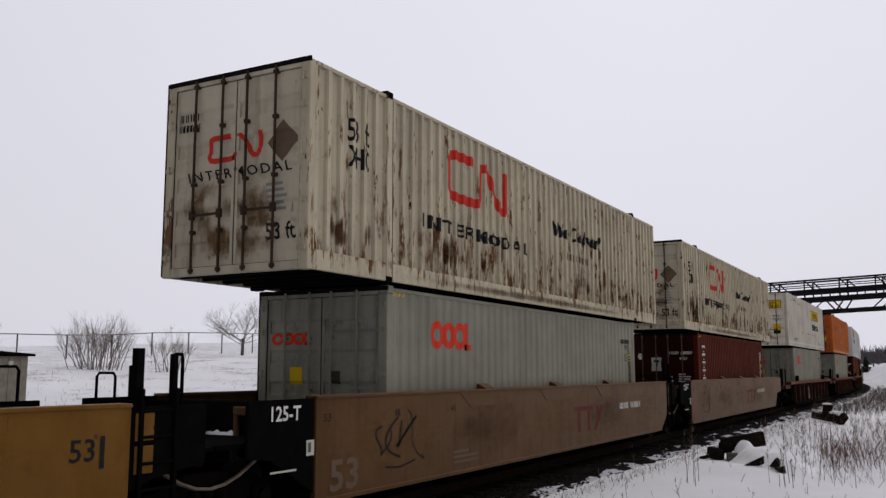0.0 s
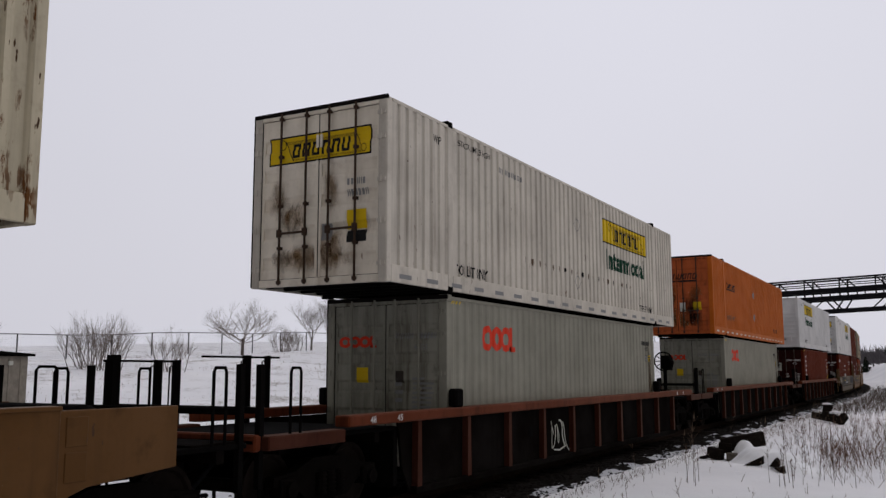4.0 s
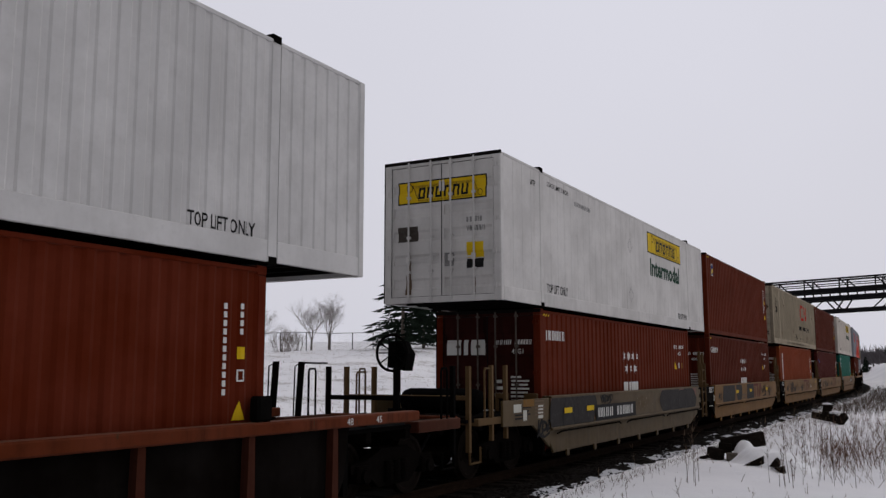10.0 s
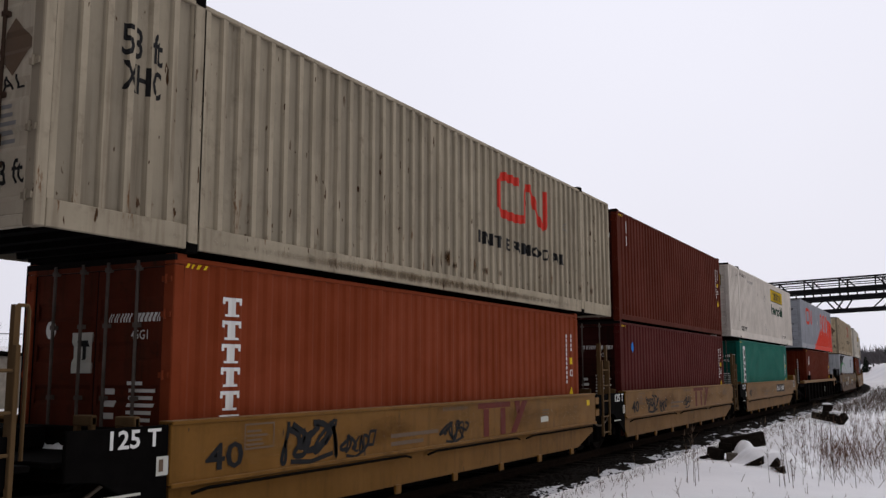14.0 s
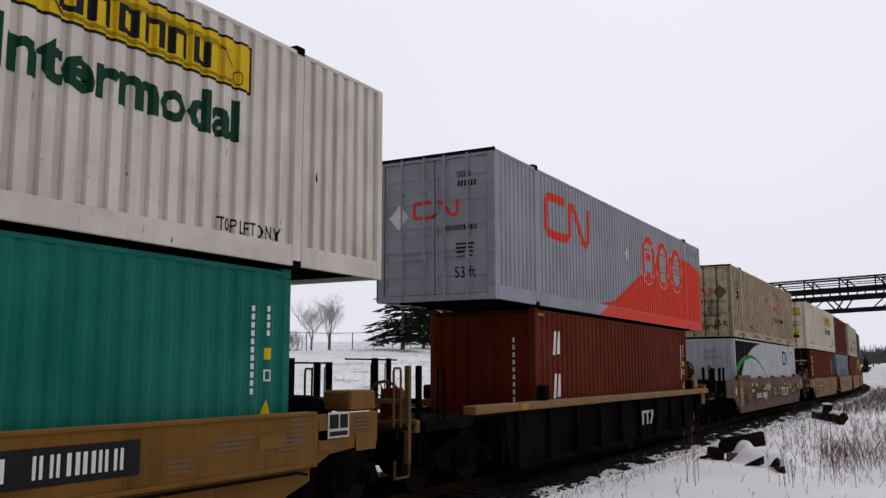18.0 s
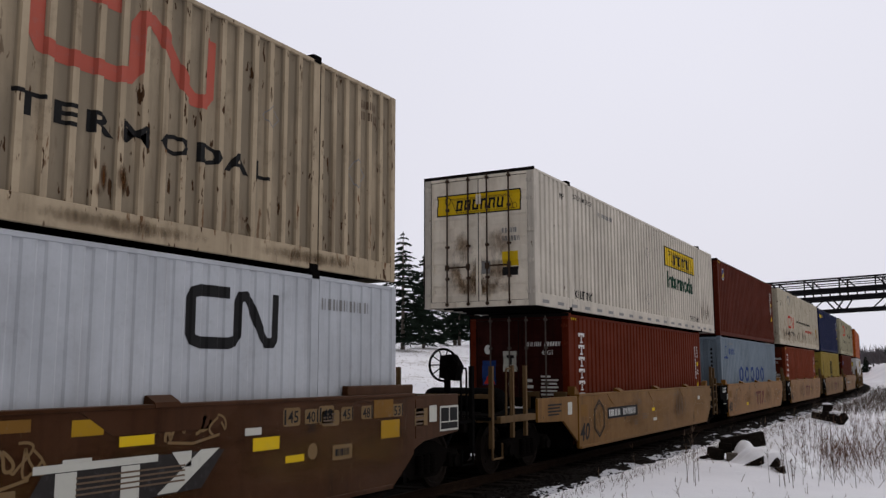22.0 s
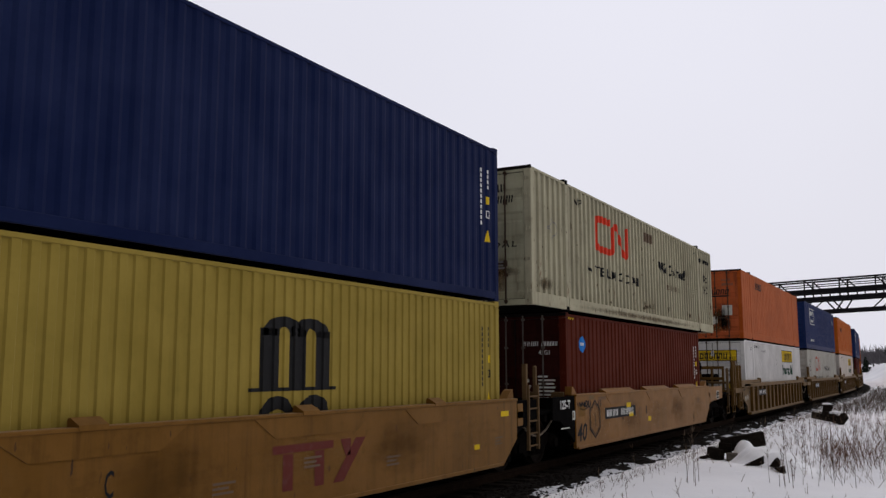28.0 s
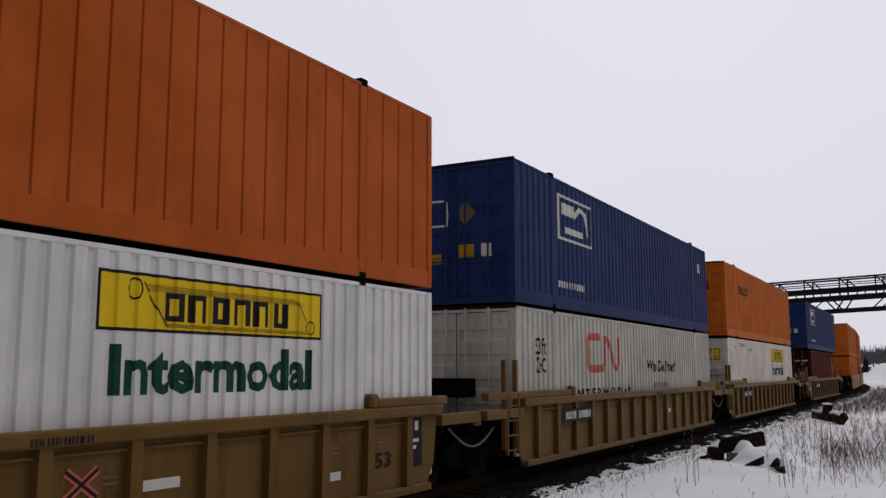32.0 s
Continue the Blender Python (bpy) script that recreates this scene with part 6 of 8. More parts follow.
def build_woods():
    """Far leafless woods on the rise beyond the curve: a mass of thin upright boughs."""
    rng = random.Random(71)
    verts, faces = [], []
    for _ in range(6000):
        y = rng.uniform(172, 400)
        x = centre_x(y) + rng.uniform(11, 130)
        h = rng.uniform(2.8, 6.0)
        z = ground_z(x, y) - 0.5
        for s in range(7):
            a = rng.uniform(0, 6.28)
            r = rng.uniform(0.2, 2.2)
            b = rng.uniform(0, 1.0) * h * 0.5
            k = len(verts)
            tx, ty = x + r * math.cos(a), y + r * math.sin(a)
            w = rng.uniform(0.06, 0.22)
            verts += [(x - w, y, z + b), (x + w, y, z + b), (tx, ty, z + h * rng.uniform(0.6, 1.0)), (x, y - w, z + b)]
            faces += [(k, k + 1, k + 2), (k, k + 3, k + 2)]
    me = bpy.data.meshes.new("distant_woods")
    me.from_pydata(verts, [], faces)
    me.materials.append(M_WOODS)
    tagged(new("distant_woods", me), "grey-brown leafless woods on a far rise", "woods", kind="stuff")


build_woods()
for i, (x, y, h) in enumerate(((-7.2, 228.0, 3.8), (-4.0, 250.0, 3.4))):
    pine(x, y, h, 80 + i, "distant dark conifer above the woods")

# ---- the train: each car and each container is keyed along the track ----
RIDERS = []


def ride(ob, q, z=0.0):
    RIDERS.append((ob, q, z))
    return ob


LOW_Z, HIGH_Z = 0.30, 3.20


def owner_blocks(f, u, v, w, h, mat=K_MAROON, lift=0.004):
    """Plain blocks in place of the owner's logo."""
    f.lay("logo", flat(rect(u, v + h * 0.82, w * 0.62, h * 0.18), rect(u + w * 0.10, v, w * 0.1, h * 0.8), rect(u + w * 0.42, v, w * 0.1, h * 0.8),
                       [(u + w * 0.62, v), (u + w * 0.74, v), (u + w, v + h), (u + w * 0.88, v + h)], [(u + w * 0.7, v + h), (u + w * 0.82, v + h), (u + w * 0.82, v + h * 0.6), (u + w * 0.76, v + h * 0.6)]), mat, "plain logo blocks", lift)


def number_panel(f, u, v, w, h, dark=True, lift=0.004):
    if dark:
        f.lay("number_panel", flat(rect(u, v, w, h)), K_BLACK, "black panel with pale bars", lift)
    f.lay("number_mark", bars(u + 0.05 * w, v + 0.2 * h, 0.36 * w, 0.6 * h, 4, 1), K_WHITE, "", lift + 0.003)
    f.lay("number_mark", bars(u + 0.5 * w, v + 0.2 * h, 0.44 * w, 0.6 * h, 6, 2), K_WHITE, "", lift + 0.003)


def scrawl(f, u, v, w, h, seed, mat=K_BLACK, t=0.03):
    """A spray-painted scrawl: looped strokes that spell nothing, underlined."""
    rng = random.Random(seed)
    n = max(4, int(w / (0.55 * h)) + 2)
    for k in range(n):
        cx, cy = u + w * (k + 0.5) / n, v + h * rng.uniform(0.45, 0.6)
        turn, rx, ry, ph = rng.uniform(0.5, 1.2), w / n * rng.uniform(0.35, 1.0), h * rng.uniform(0.22, 0.55), rng.uniform(0, 6.28)
        kx, ky = rng.uniform(-0.5, 0.5), rng.uniform(1.0, 2.6)
        pts = [(cx + rx * math.cos(ph + 2 * math.pi * turn * i / 16) + 0.4 * rx * math.sin(ky * i / 3), cy + ry * math.sin(ky + 2 * math.pi * turn * i / 16 * ky * 0.6) + kx * ry * i / 16) for i in range(17)]
        f.lay("graffiti", band(pts, t * rng.uniform(0.8, 1.5)), mat, "spray-painted scrawl", 0.004 + 0.0006 * k)
    f.lay("graffiti", band([(u + w * 0.15, v - 0.02), (u + w * 0.5, v - 0.05), (u + w * 0.9, v + 0.02)], t), mat, "spray-painted scrawl", 0.004)


def blobs(f, spots, backing, seed):
    """Fat rounded spray-painted shapes, dark with a paler crown, over a pink haze; they spell nothing."""
    rng = random.Random(seed)
    if backing:
        a, b = backing
        top = [(a + (b - a) * i / 14, 1.37 - 0.03 * math.sin(3.1 * i)) for i in range(15)]
        low = [(a + (b - a) * i / 14, 0.80 + 0.09 * (1 + math.sin(2.3 * i + seed))) for i in range(15)]
        f.lay("graffiti", flat(*[[low[i], low[i + 1], top[i + 1], top[i]] for i in range(14)]), K_PINK, "pink spray-painted ground", 0.004)
    for k, (u, v, a, b) in enumerate(spots):
        n, a = 30, a * 1.16
        lump = [(rng.uniform(0.06, 0.2), rng.uniform(0, 6.28), h) for h in (1, 2, 3, 5)]

        def rim(g):
            out = []
            for i in range(n):
                w = 6.2832 * i / n
                r = 1 + sum(c * math.sin(h * w + q) / (1 + 0.3 * h) for c, q, h in lump)
                x, y = math.cos(w), math.sin(w)
                k = max(abs(x), abs(y)) ** -0.55
                out.append((u + (a * r * k + g) * x, min(1.385, max(0.795, v + (b * r * k + g) * y))))
            return out
        f.lay("graffiti", flat(rim(0.035)), K_BLACK, "dark outline of a spray-painted shape", 0.006 + 0.002 * k)
        f.lay("graffiti", flat(rim(0.0)), K_RUSTY, "fat dark spray-painted shape", 0.0067 + 0.002 * k)
        f.lay("graffiti", flat(oval(u - 0.1 * a, v + 0.62 * b, 0.5 * a, 0.16 * b, 16)), K_RUSTY, "crown of the shape", 0.0074 + 0.002 * k)
        f.lay("graffiti", band([(u + 0.25 * a, v - 0.8 * b), (u + 0.1 * a, v - 0.2 * b), (u + 0.3 * a, v + 0.25 * b)], 0.045), K_BLACK, "", 0.0078 + 0.002 * k)


def hexagon(f, u, v, r):
    """A sprayed six-sided outline, drawn twice over."""
    for j, (p, q) in enumerate(((1.0, 0.90), (0.84, 0.79))):
        o, i = [[(u + s * r * 0.95 * math.sin(math.pi * k / 3), v + s * r * math.cos(math.pi * k / 3)) for k in range(6)] for s in (p, q)]
        f.lay("graffiti", ringed(o, i), K_BLACK, "black spray-painted hexagon", 0.0065 + 0.0008 * j)
    f.lay("graffiti", band([(u - 0.06 * r, v + 0.3 * r), (u + 0.12 * r, v), (u + 0.02 * r, v - 0.05 * r), (u + 0.12 * r, v - 0.4 * r)], 0.022), K_BLACK, "", 0.0065)


def stickers(f, y0, y1, seed, n=8, zs=(0.55, 1.3)):
    rng = random.Random(seed)
    for _ in range(n):
        u, v = rng.uniform(y0, y1), rng.uniform(*zs)
        k = rng.random()
        if k < 0.45:
            f.lay("sticker", flat(rect(u, v, rng.uniform(0.18, 0.4), rng.uniform(0.08, 0.13))), K_YELLOW if rng.random() < 0.6 else K_PLATE, "", 0.006)
        else:
            f.lay("stencil_panel", lines(u, v, rng.uniform(0.3, 0.7), 0.16, 3, seed), K_BROWN, "", 0.006)


def ends53(car, rails=M_BLACK, far_end=True):
    """Guide posts, rails and brake gear on the open ends of a longer well car."""
    for y in (9.30, 9.98) if far_end else ():
        upright(car, -1.31, y, 1.12, 2.08, 0.08, rails, 0.08)
        part("grab_rail", bars_path(bmesh.new(), [(-1.31, y - 0.12, 1.15), (-1.31, y - 0.1, 2.0), (-1.31, y, 2.04)], 0.012), rails, car)
    for y, w, h in ((-10.73, 0.13, 2.14), (-9.95, 0.09, 2.08), (-9.6, 0.09, 2.08), (-8.1, 0.1, 2.17), (-7.6, 0.075, 2.17)):
        upright(car, -1.31, y, 1.12, h, w, rails)
        part("grab_rail", bars_path(bmesh.new(), [(-1.31, y - 0.14, 1.15), (-1.31, y - 0.13, h - 0.1), (-1.31, y, h - 0.05)], 0.012), rails, car)
    part("hand_rail", bars_path(bmesh.new(), [(-1.31, -10.9, 2.06), (-1.31, -9.6, 2.06)], 0.016), rails, car)
    part("hand_rail", bars_path(bmesh.new(), [(-1.31, -9.1, 2.14), (-1.31, -7.3, 2.14)], 0.016), rails, car)
    if far_end:
        part("hand_rail", bars_path(bmesh.new(), [(-1.31, 9.98, 2.06), (-1.31, 10.8, 2.06)], 0.016), rails, car)
        part("bracket", boxes((0.92, 0.98, 8.5, 8.72, 1.12, 1.32), bev=0.02), rails, car)
        brake_wheel(car, 0.3, 10.42, 2.22, rails)


# empty middle car ahead
car, f = smooth_car("empty brown-yellow well car with smooth sheet sides", M_CAR_YELLOW, -8.05, 8.35, -9.66, 9.66, 1.60, 0.30, raised=False, trucks=(-9.66,), pads=False)
ride(car, -2.06)
for u0, v0, txt in ((6.15, 1.05, "48"), (7.65, 1.1, "53")):
    f.lay("lettering", letters(txt, u0, v0, 0.2, 0.28, 0.01), K_BLACK)
    f.lay("tally_bar", flat(rect(u0 + 0.34, v0 - 0.08, 0.05, 0.3)), K_BLACK)
f.lay("stencil_panel", lines(5.3, 1.28, 1.0, 0.16, 2, 4), K_BLACK)
f.lay("stencil_panel", lines(5.2, 0.62, 1.5, 0.2, 3, 6), K_BROWN)

# two more of the same set
for k, q in enumerate((17.305, 36.625)):
    car, f = smooth_car("brown grimed well car with smooth sheet sides, loaded", M_CAR_YELLOW_BROWN, -8.05, 8.35, -9.66, 9.66 if k == 0 else 11.0, 1.60, 0.30,
                        raised=False, trucks=(-9.66,) if k == 0 else (-9.66, 9.3), end_far="joint" if k == 0 else "coupler")
    ride(car, q)
    f.lay("lettering", letters("53", -7.75, 0.4, 0.38, 0.65, 0.02), K_BROWN)
    scrawl(f, -6.6, 0.6, 1.1, 0.75, 4 + k, K_BLACK, 0.025)
    for j in range(3):
        f.lay("lettering", letters(("53", "48", "45")[j], -7.9 + j * 1.7, 1.28, 0.1, 0.16), K_BLACK)
    number_panel(f, 3.2 if k else 4.0, 0.95, 1.9, 0.24, False)
    owner_blocks(f, 1.0, 0.6, 1.9, 0.55, K_MAROON)
    f.lay("lettering", letters("C", -1.9, 0.62, 0.26, 0.22, 0.02, 1.0, 0.2), K_BROWN)
    f.lay("stencil_panel", lines(-4.4, 0.45, 0.9, 0.24, 3, 2), K_BROWN)

# three red-orange ribbed cars
for k, q in enumerate((58.635, 80.285, 102.265)):
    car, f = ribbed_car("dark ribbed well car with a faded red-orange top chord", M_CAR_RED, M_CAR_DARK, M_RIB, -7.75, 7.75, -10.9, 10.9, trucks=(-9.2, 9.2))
    ride(car, q)
    ends53(car)
    for u in (-8.0, 8.2):
        f.lay("lettering", letters("45", u, 1.21, 0.09, 0.14), K_WHITE)
        f.lay("lettering", letters("48", u - 0.7, 1.21, 0.09, 0.14), K_WHITE)
    if k == 0:
        scrawl(face_of(car, 1.316), -1.9, 0.35, 0.9, 0.55, 9, K_PLATE, 0.03)

# five-unit yellow set with spray paint, then a second with plain sheets
SET_A = (122.985, 138.175, 153.835, 168.895, 184.335)
SET_B = (247.185, 262.645, 278.095, 293.615, 309.175)
for si, (qs, near0, far0) in enumerate(((SET_A, -9.5, 9.0), (SET_B, -10.2, 10.4))):
    for k, q in enumerate(qs):
        near, far = (near0 if k == 0 else -7.72), (far0 if k == 4 else 7.72)
        tr = ((near + 1.9,) if k == 0 else (-7.72,)) + ((far - 1.9,) if k == 4 else ())
        y0, y1 = (-6.43 if si == 0 and k in (1, 2, 3) else -6.1), 6.4
        mat = M_CAR_YELLOW_DUSTY if si == 0 and k == 0 else M_CAR_YELLOW if si == 0 or k in (0, 3) else M_CAR_YELLOW_PALE
        car, f = smooth_car("mustard-yellow well car with %s, loaded" % ("spray-painted sides" if si == 0 and k < 2 else "worn sheet sides"), mat, y0, y1, near, far, 1.40, 0.28,
                            ledge=(si == 0), trucks=tr, end_near="joint" if k else "coupler", end_far="joint" if k < 4 else "coupler", rails=M_END_RAIL, pads=(si == 1), rail_h=2.0 if si else 2.5, wedge=(si == 1), lip=2.23 if (si, k) == (1, 4) else 0.34)
        ride(car, q)
        f.lay("lettering", letters("40", (-5.63 if k == 4 else -5.93) if si == 0 else -6.05, 0.87 if si == 0 else 0.42, 0.27 if si == 0 else 0.36, 0.6, 0.02, 1.0, 0.0 if si == 0 else 0.2), K_BLACK)
        if si == 0 and k < 2:
            if k == 0:
                blobs(f, ((-5.55, 1.08, 0.44, 0.42), (-4.90, 1.10, 0.38, 0.4), (-4.08, 1.08, 0.5, 0.42)), (-6.1, -3.52), 5)
                blobs(f, ((2.6, 1.08, 0.5, 0.3), (3.5, 1.08, 0.5, 0.31), (4.5, 1.08, 0.5, 0.3), (5.4, 1.06, 0.45, 0.29)), (2.0, 6.0), 6)
                fe = face_of(car, 1.405)
                fe.lay("faded_patch", flat(rect(-7.42, 1.24, 0.52, 0.14)), K_OCHRE, "ochre repaint patch", 0.004)
                fe.lay("stencil_panel", lines(-6.86, 1.06, 0.74, 0.32, 5, 4), K_BROWN)
                fe.lay("sign_plate", flat(rect(-7.43, 0.99, 0.17, 0.19)), K_PLATE)
                fe.lay("sign_plate", flat(rect(-7.86, 1.15, 0.35, 0.15)), K_PLATE)
                scrawl(fe, -6.74, 0.68, 0.66, 0.32, 14, K_BLACK, 0.05)
                number_panel(f, -3.48, 0.80, 3.0, 0.35, True, 0.024)
                scrawl(f, -3.1, 1.17, 0.8, 0.2, 18, K_BLACK, 0.03)
                for u0 in (-5.42, -4.07):
                    f.lay("sticker", flat(rect(u0, 1.045, 0.45, 0.11)), K_YELLOW, "", 0.026)
            else:
                blobs(f, ((-4.6, 1.08, 0.5, 0.4), (-3.6, 1.08, 0.45, 0.4), (-2.23, 1.12, 0.42, 0.46), (0.0, 1.08, 0.66, 0.48)), None, 7)
                owner_blocks(f, 0.82, 0.82, 1.75, 0.56, K_MAROON)
                scrawl(f, 2.74, 0.88, 0.9, 0.42, 15, K_BLACK, 0.05)
                scrawl(f, 4.26, 0.85, 0.5, 0.36, 16, K_BLACK, 0.04)
                f.lay("stencil_panel", lines(-1.7, 0.83, 0.95, 0.22, 2, 5), K_BROWN)
                f.lay("stencil_panel", lines(4.8, 0.95, 0.6, 0.3, 5, 6), K_BROWN)
                for u0 in (-2.9, -0.2, 3.52):
                    f.lay("sticker", flat(rect(u0, 1.065, 0.46, 0.11)), K_YELLOW, "", 0.026)
        elif si == 0:
            f.lay("stencil_frame", ringed(rect(-5.32, 1.04, 0.52, 0.29), rect(-5.30, 1.06, 0.48, 0.25)), K_BROWN, "framed stencil")
            f.lay("stencil_panel", lines(-5.28, 1.08, 0.42, 0.2, 4, 7), K_BROWN)
            f.lay("stencil_panel", lines(-2.23, 0.86, 1.4, 0.22, 2, 8), K_BROWN)
            if k < 4:
                scrawl(f, -4.66, 0.86, 1.15, 0.42, 20 + k, K_BLACK, 0.055)
                scrawl(f, -3.42, 0.84, 0.6, 0.24, 23 + k, K_BLACK, 0.035)
                f.lay("graffiti", ringed([(-2.86, 0.9), (-2.68, 0.9), (-2.6, 1.12), (-2.78, 1.12)], [(-2.81, 0.94), (-2.71, 0.94), (-2.65, 1.08), (-2.75, 1.08)]), K_BLACK, "small black sprayed square")
                scrawl(f, -0.72, 0.84, 0.8, 0.3, 25 + k, K_BLACK, 0.04)
                owner_blocks(f, 0.52, 0.80, 2.1, 0.58, K_MAROON)
                f.lay("number_mark", bars(-0.7, 1.29, 0.85, 0.06, 9, 3), K_BROWN)
            else:
                for j, u0 in enumerate((-4.6, -4.36, -4.22)):
                    f.lay("graffiti", band([(u0, 0.86), (u0 + 0.03, 1.1), (u0 - 0.12, 1.26)], 0.05), K_BROWN, "", 0.004 + 0.0006 * j)
                f.lay("stencil_panel", flat([(0.0, 1.0), (0.07, 1.0), (0.3, 1.22), (0.23, 1.22)], [(0.23, 1.0), (0.3, 1.0), (0.07, 1.22), (0.0, 1.22)]), K_BROWN)
                number_panel(f, 1.15, 0.92, 2.4, 0.34)
                f.lay("faded_patch", flat(rect(5.32, 1.02, 0.47, 0.15)), K_OCHRE, "ochre repaint patch")
                f.lay("stencil_panel", lines(5.9, 1.06, 0.42, 0.32, 5, 9), K_BROWN)
                fe = face_of(car, 1.405)
                fe.lay("sign_plate", flat(rect(6.66, 1.06, 0.47, 0.33)), K_PLATE, "white-framed black notice", 0.005)
                fe.lay("notice", flat(rect(6.69, 1.18, 0.2, 0.18), rect(6.92, 1.18, 0.18, 0.18), rect(6.69, 1.085, 0.41, 0.06)), K_BLACK, "", 0.008)
                fe.lay("faded_patch", flat(rect(7.3, 0.86, 0.48, 0.23)), K_OCHRE, "ochre repaint patch", 0.005)
                fe.lay("stencil_panel", lines(7.25, 1.15, 0.5, 0.2, 4, 6), K_BROWN, "", 0.005)
                part("equipment_box", boxes((0.9, 1.36, 7.22, 7.85, 1.38, 1.66), bev=0.03), mat, car, "dusty yellow box on the end deck")
            stickers(f, 3, 6, 30 + k, 3, (0.85, 1.2))
        else:
            if k in (0, 4):
                number_panel(f, -4.22, 0.8, 2.36, 0.26)
            else:
                owner_blocks(f, -0.55, 0.5, 1.95, 0.54, K_MAROON)
            if k % 2 == 0:
                hexagon(f, {0: -4.8, 2: -1.5, 4: -4.92}[k], 0.84, 0.43)
            else:
                scrawl(f, -5.2, 0.45, 1.0, 0.75, 40 + k, K_BROWN, 0.025)
            if k == 0:
                # big looped spray strokes
                for j, (u0, w0, h0) in enumerate(((1.7, 0.34, 0.62), (2.06, 0.28, 0.7), (2.36, 0.26, 0.66), (2.66, 0.4, 0.72))):
                    arch = [(u0 + w0 * 0.5 - w0 * 0.5 * math.cos(math.pi * i / 10), 0.62 + h0 * math.sin(math.pi * i / 10) ** 0.6) for i in range(11)]
                    f.lay("graffiti", band(arch, 0.03), K_BROWN, "looped brown spray line", 0.004 + 0.0008 * j)
            f.lay("sticker", flat(rect(-5.98, 0.93, 0.43, 0.25)), K_OCHRE, "ochre patch")
            f.lay("lettering", letters("C", -2.97, 0.74, 0.25, 0.11, 0.01), K_BLACK)
            f.lay("stencil_panel", lines(-3.3, 1.2, 0.9, 0.12, 2, 4), K_BROWN)
            if k == 4:
                scrawl(f, -6.0, 1.12, 0.8, 0.13, 52, K_BLACK, 0.024)
                f.lay("lettering", letters("15", -4.68, 1.11, 0.13, 0.2, 0.012), K_BLACK)
                f.lay("stencil_panel", lines(-4.67, 1.26, 0.62, 0.08, 2, 5), K_BROWN)
                f.lay("stencil_plate", flat(rect(-5.29, 1.275, 0.32, 0.09)), K_TAN, "", 0.005)
                f.lay("stencil_frame", ringed(rect(-1.54, 0.72, 0.18, 0.25), rect(-1.52, 0.74, 0.14, 0.21)), K_BROWN, "framed stencil")
                f.lay("lettering", letters("B", -0.95, 0.8, 0.2, 0.12, 0.012), K_BLACK)
                fe = face_of(car, 1.395)
                fe.lay("sign_plate", flat(rect(7.65, 0.94, 0.4, 0.28)), K_PLATE, "white-framed black notice", 0.005)
                fe.lay("notice", flat(rect(7.68, 1.05, 0.16, 0.14), rect(7.87, 1.05, 0.15, 0.14), rect(7.68, 0.965, 0.34, 0.055)), K_BLACK, "", 0.008)
            stickers(f, -3, 6, 45 + k, 6, (0.5, 1.2))

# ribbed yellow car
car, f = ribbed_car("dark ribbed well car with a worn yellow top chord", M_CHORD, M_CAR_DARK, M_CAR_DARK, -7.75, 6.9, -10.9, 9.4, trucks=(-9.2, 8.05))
ride(car, 204.315)
ends53(car, M_BLACK, False)
brake_wheel(car, 0.3, 9.5, 1.94, M_BLACK, M_CHORD)
brake_wheel(car, -0.9, 9.75, 1.70, M_BLACK, M_CHORD)
part("end_apron", boxes((1.28, 1.33, 7.5, 7.92, 0.82, 1.16), bev=0.012), M_CHORD, car)
part("equipment_box", boxes((1.0, 1.34, 7.78, 8.1, 1.16, 1.47), bev=0.03), M_CHORD, car, "ochre box on the end deck")
part("container_guide", boxes((1.0, 1.34, 6.5, 6.95, 1.33, 1.66), bev=0.05), M_CHORD, car)
part("side_step_board", boxes((1.1, 1.36, 8.5, 9.15, 0.93, 1.03), bev=0.01), M_CHORD, car)
upright(car, 1.31, 7.9, 1.4, 2.02, 0.08, M_BLACK)
stirrup_rail(car, 1.31, 8.65, 1.0, 2.07, 0.36, M_BLACK)
owner_blocks(face_of(car, 1.316), 0.62, 0.5, 1.3, 0.36, K_PLATE)
f.lay("sticker", flat(rect(-7.32, 1.2, 0.32, 0.11)), K_GOLD)
# brown smooth car with a long container in its well
car, f = smooth_car("brown sheet-sided well car with many small stickers", M_CAR_YELLOW_RUSTY, -8.2, 8.4, -11.9, 10.7, 1.58, 0.30, raised=True, trucks=(-9.8, 9.2), end_near="coupler", end_far="coupler", end_mat=M_CAR_YELLOW_RUSTY)
ride(car, 225.755)
f.lay("lettering", letters("53", -8.04, 0.58, 0.42, 0.76, 0.06), K_PLATE, "", 0.004)
f.lay("lettering", letters("53", -8.02, 0.585, 0.41, 0.72, 0.02), K_BLACK, "", 0.007)
f.lay("number_field", flat(rect(-4.9, 0.68, 3.15, 0.34)), K_RUSTY, "dark field under the number")
number_panel(f, -4.7, 0.68, 3.0, 0.36, False)
f.lay("logo_field", flat([(1.81, 0.64), (4.0, 0.70), (4.34, 1.08), (2.1, 1.10)]), K_RUSTY, "dark field under the plain blocks", 0.006)
owner_blocks(f, 1.95, 0.70, 2.3, 0.40, K_PLATE, 0.010)
f.lay("logo_stripe", flat(*[rect(2.4, 0.80 + 0.05 * i, 1.35, 0.018) for i in range(4)]), K_BROWN, "", 0.012)
stickers(f, -5.0, 8, 77, 7, (0.6, 1.3))
scrawl(f, -2.36, 1.13, 1.2, 0.22, 61, K_PLATE, 0.020)
f.lay("graffiti", band([(-1.82, 1.08), (-1.36, 1.05)], 0.016), K_PLATE, "pale drawn arrow", 0.005)
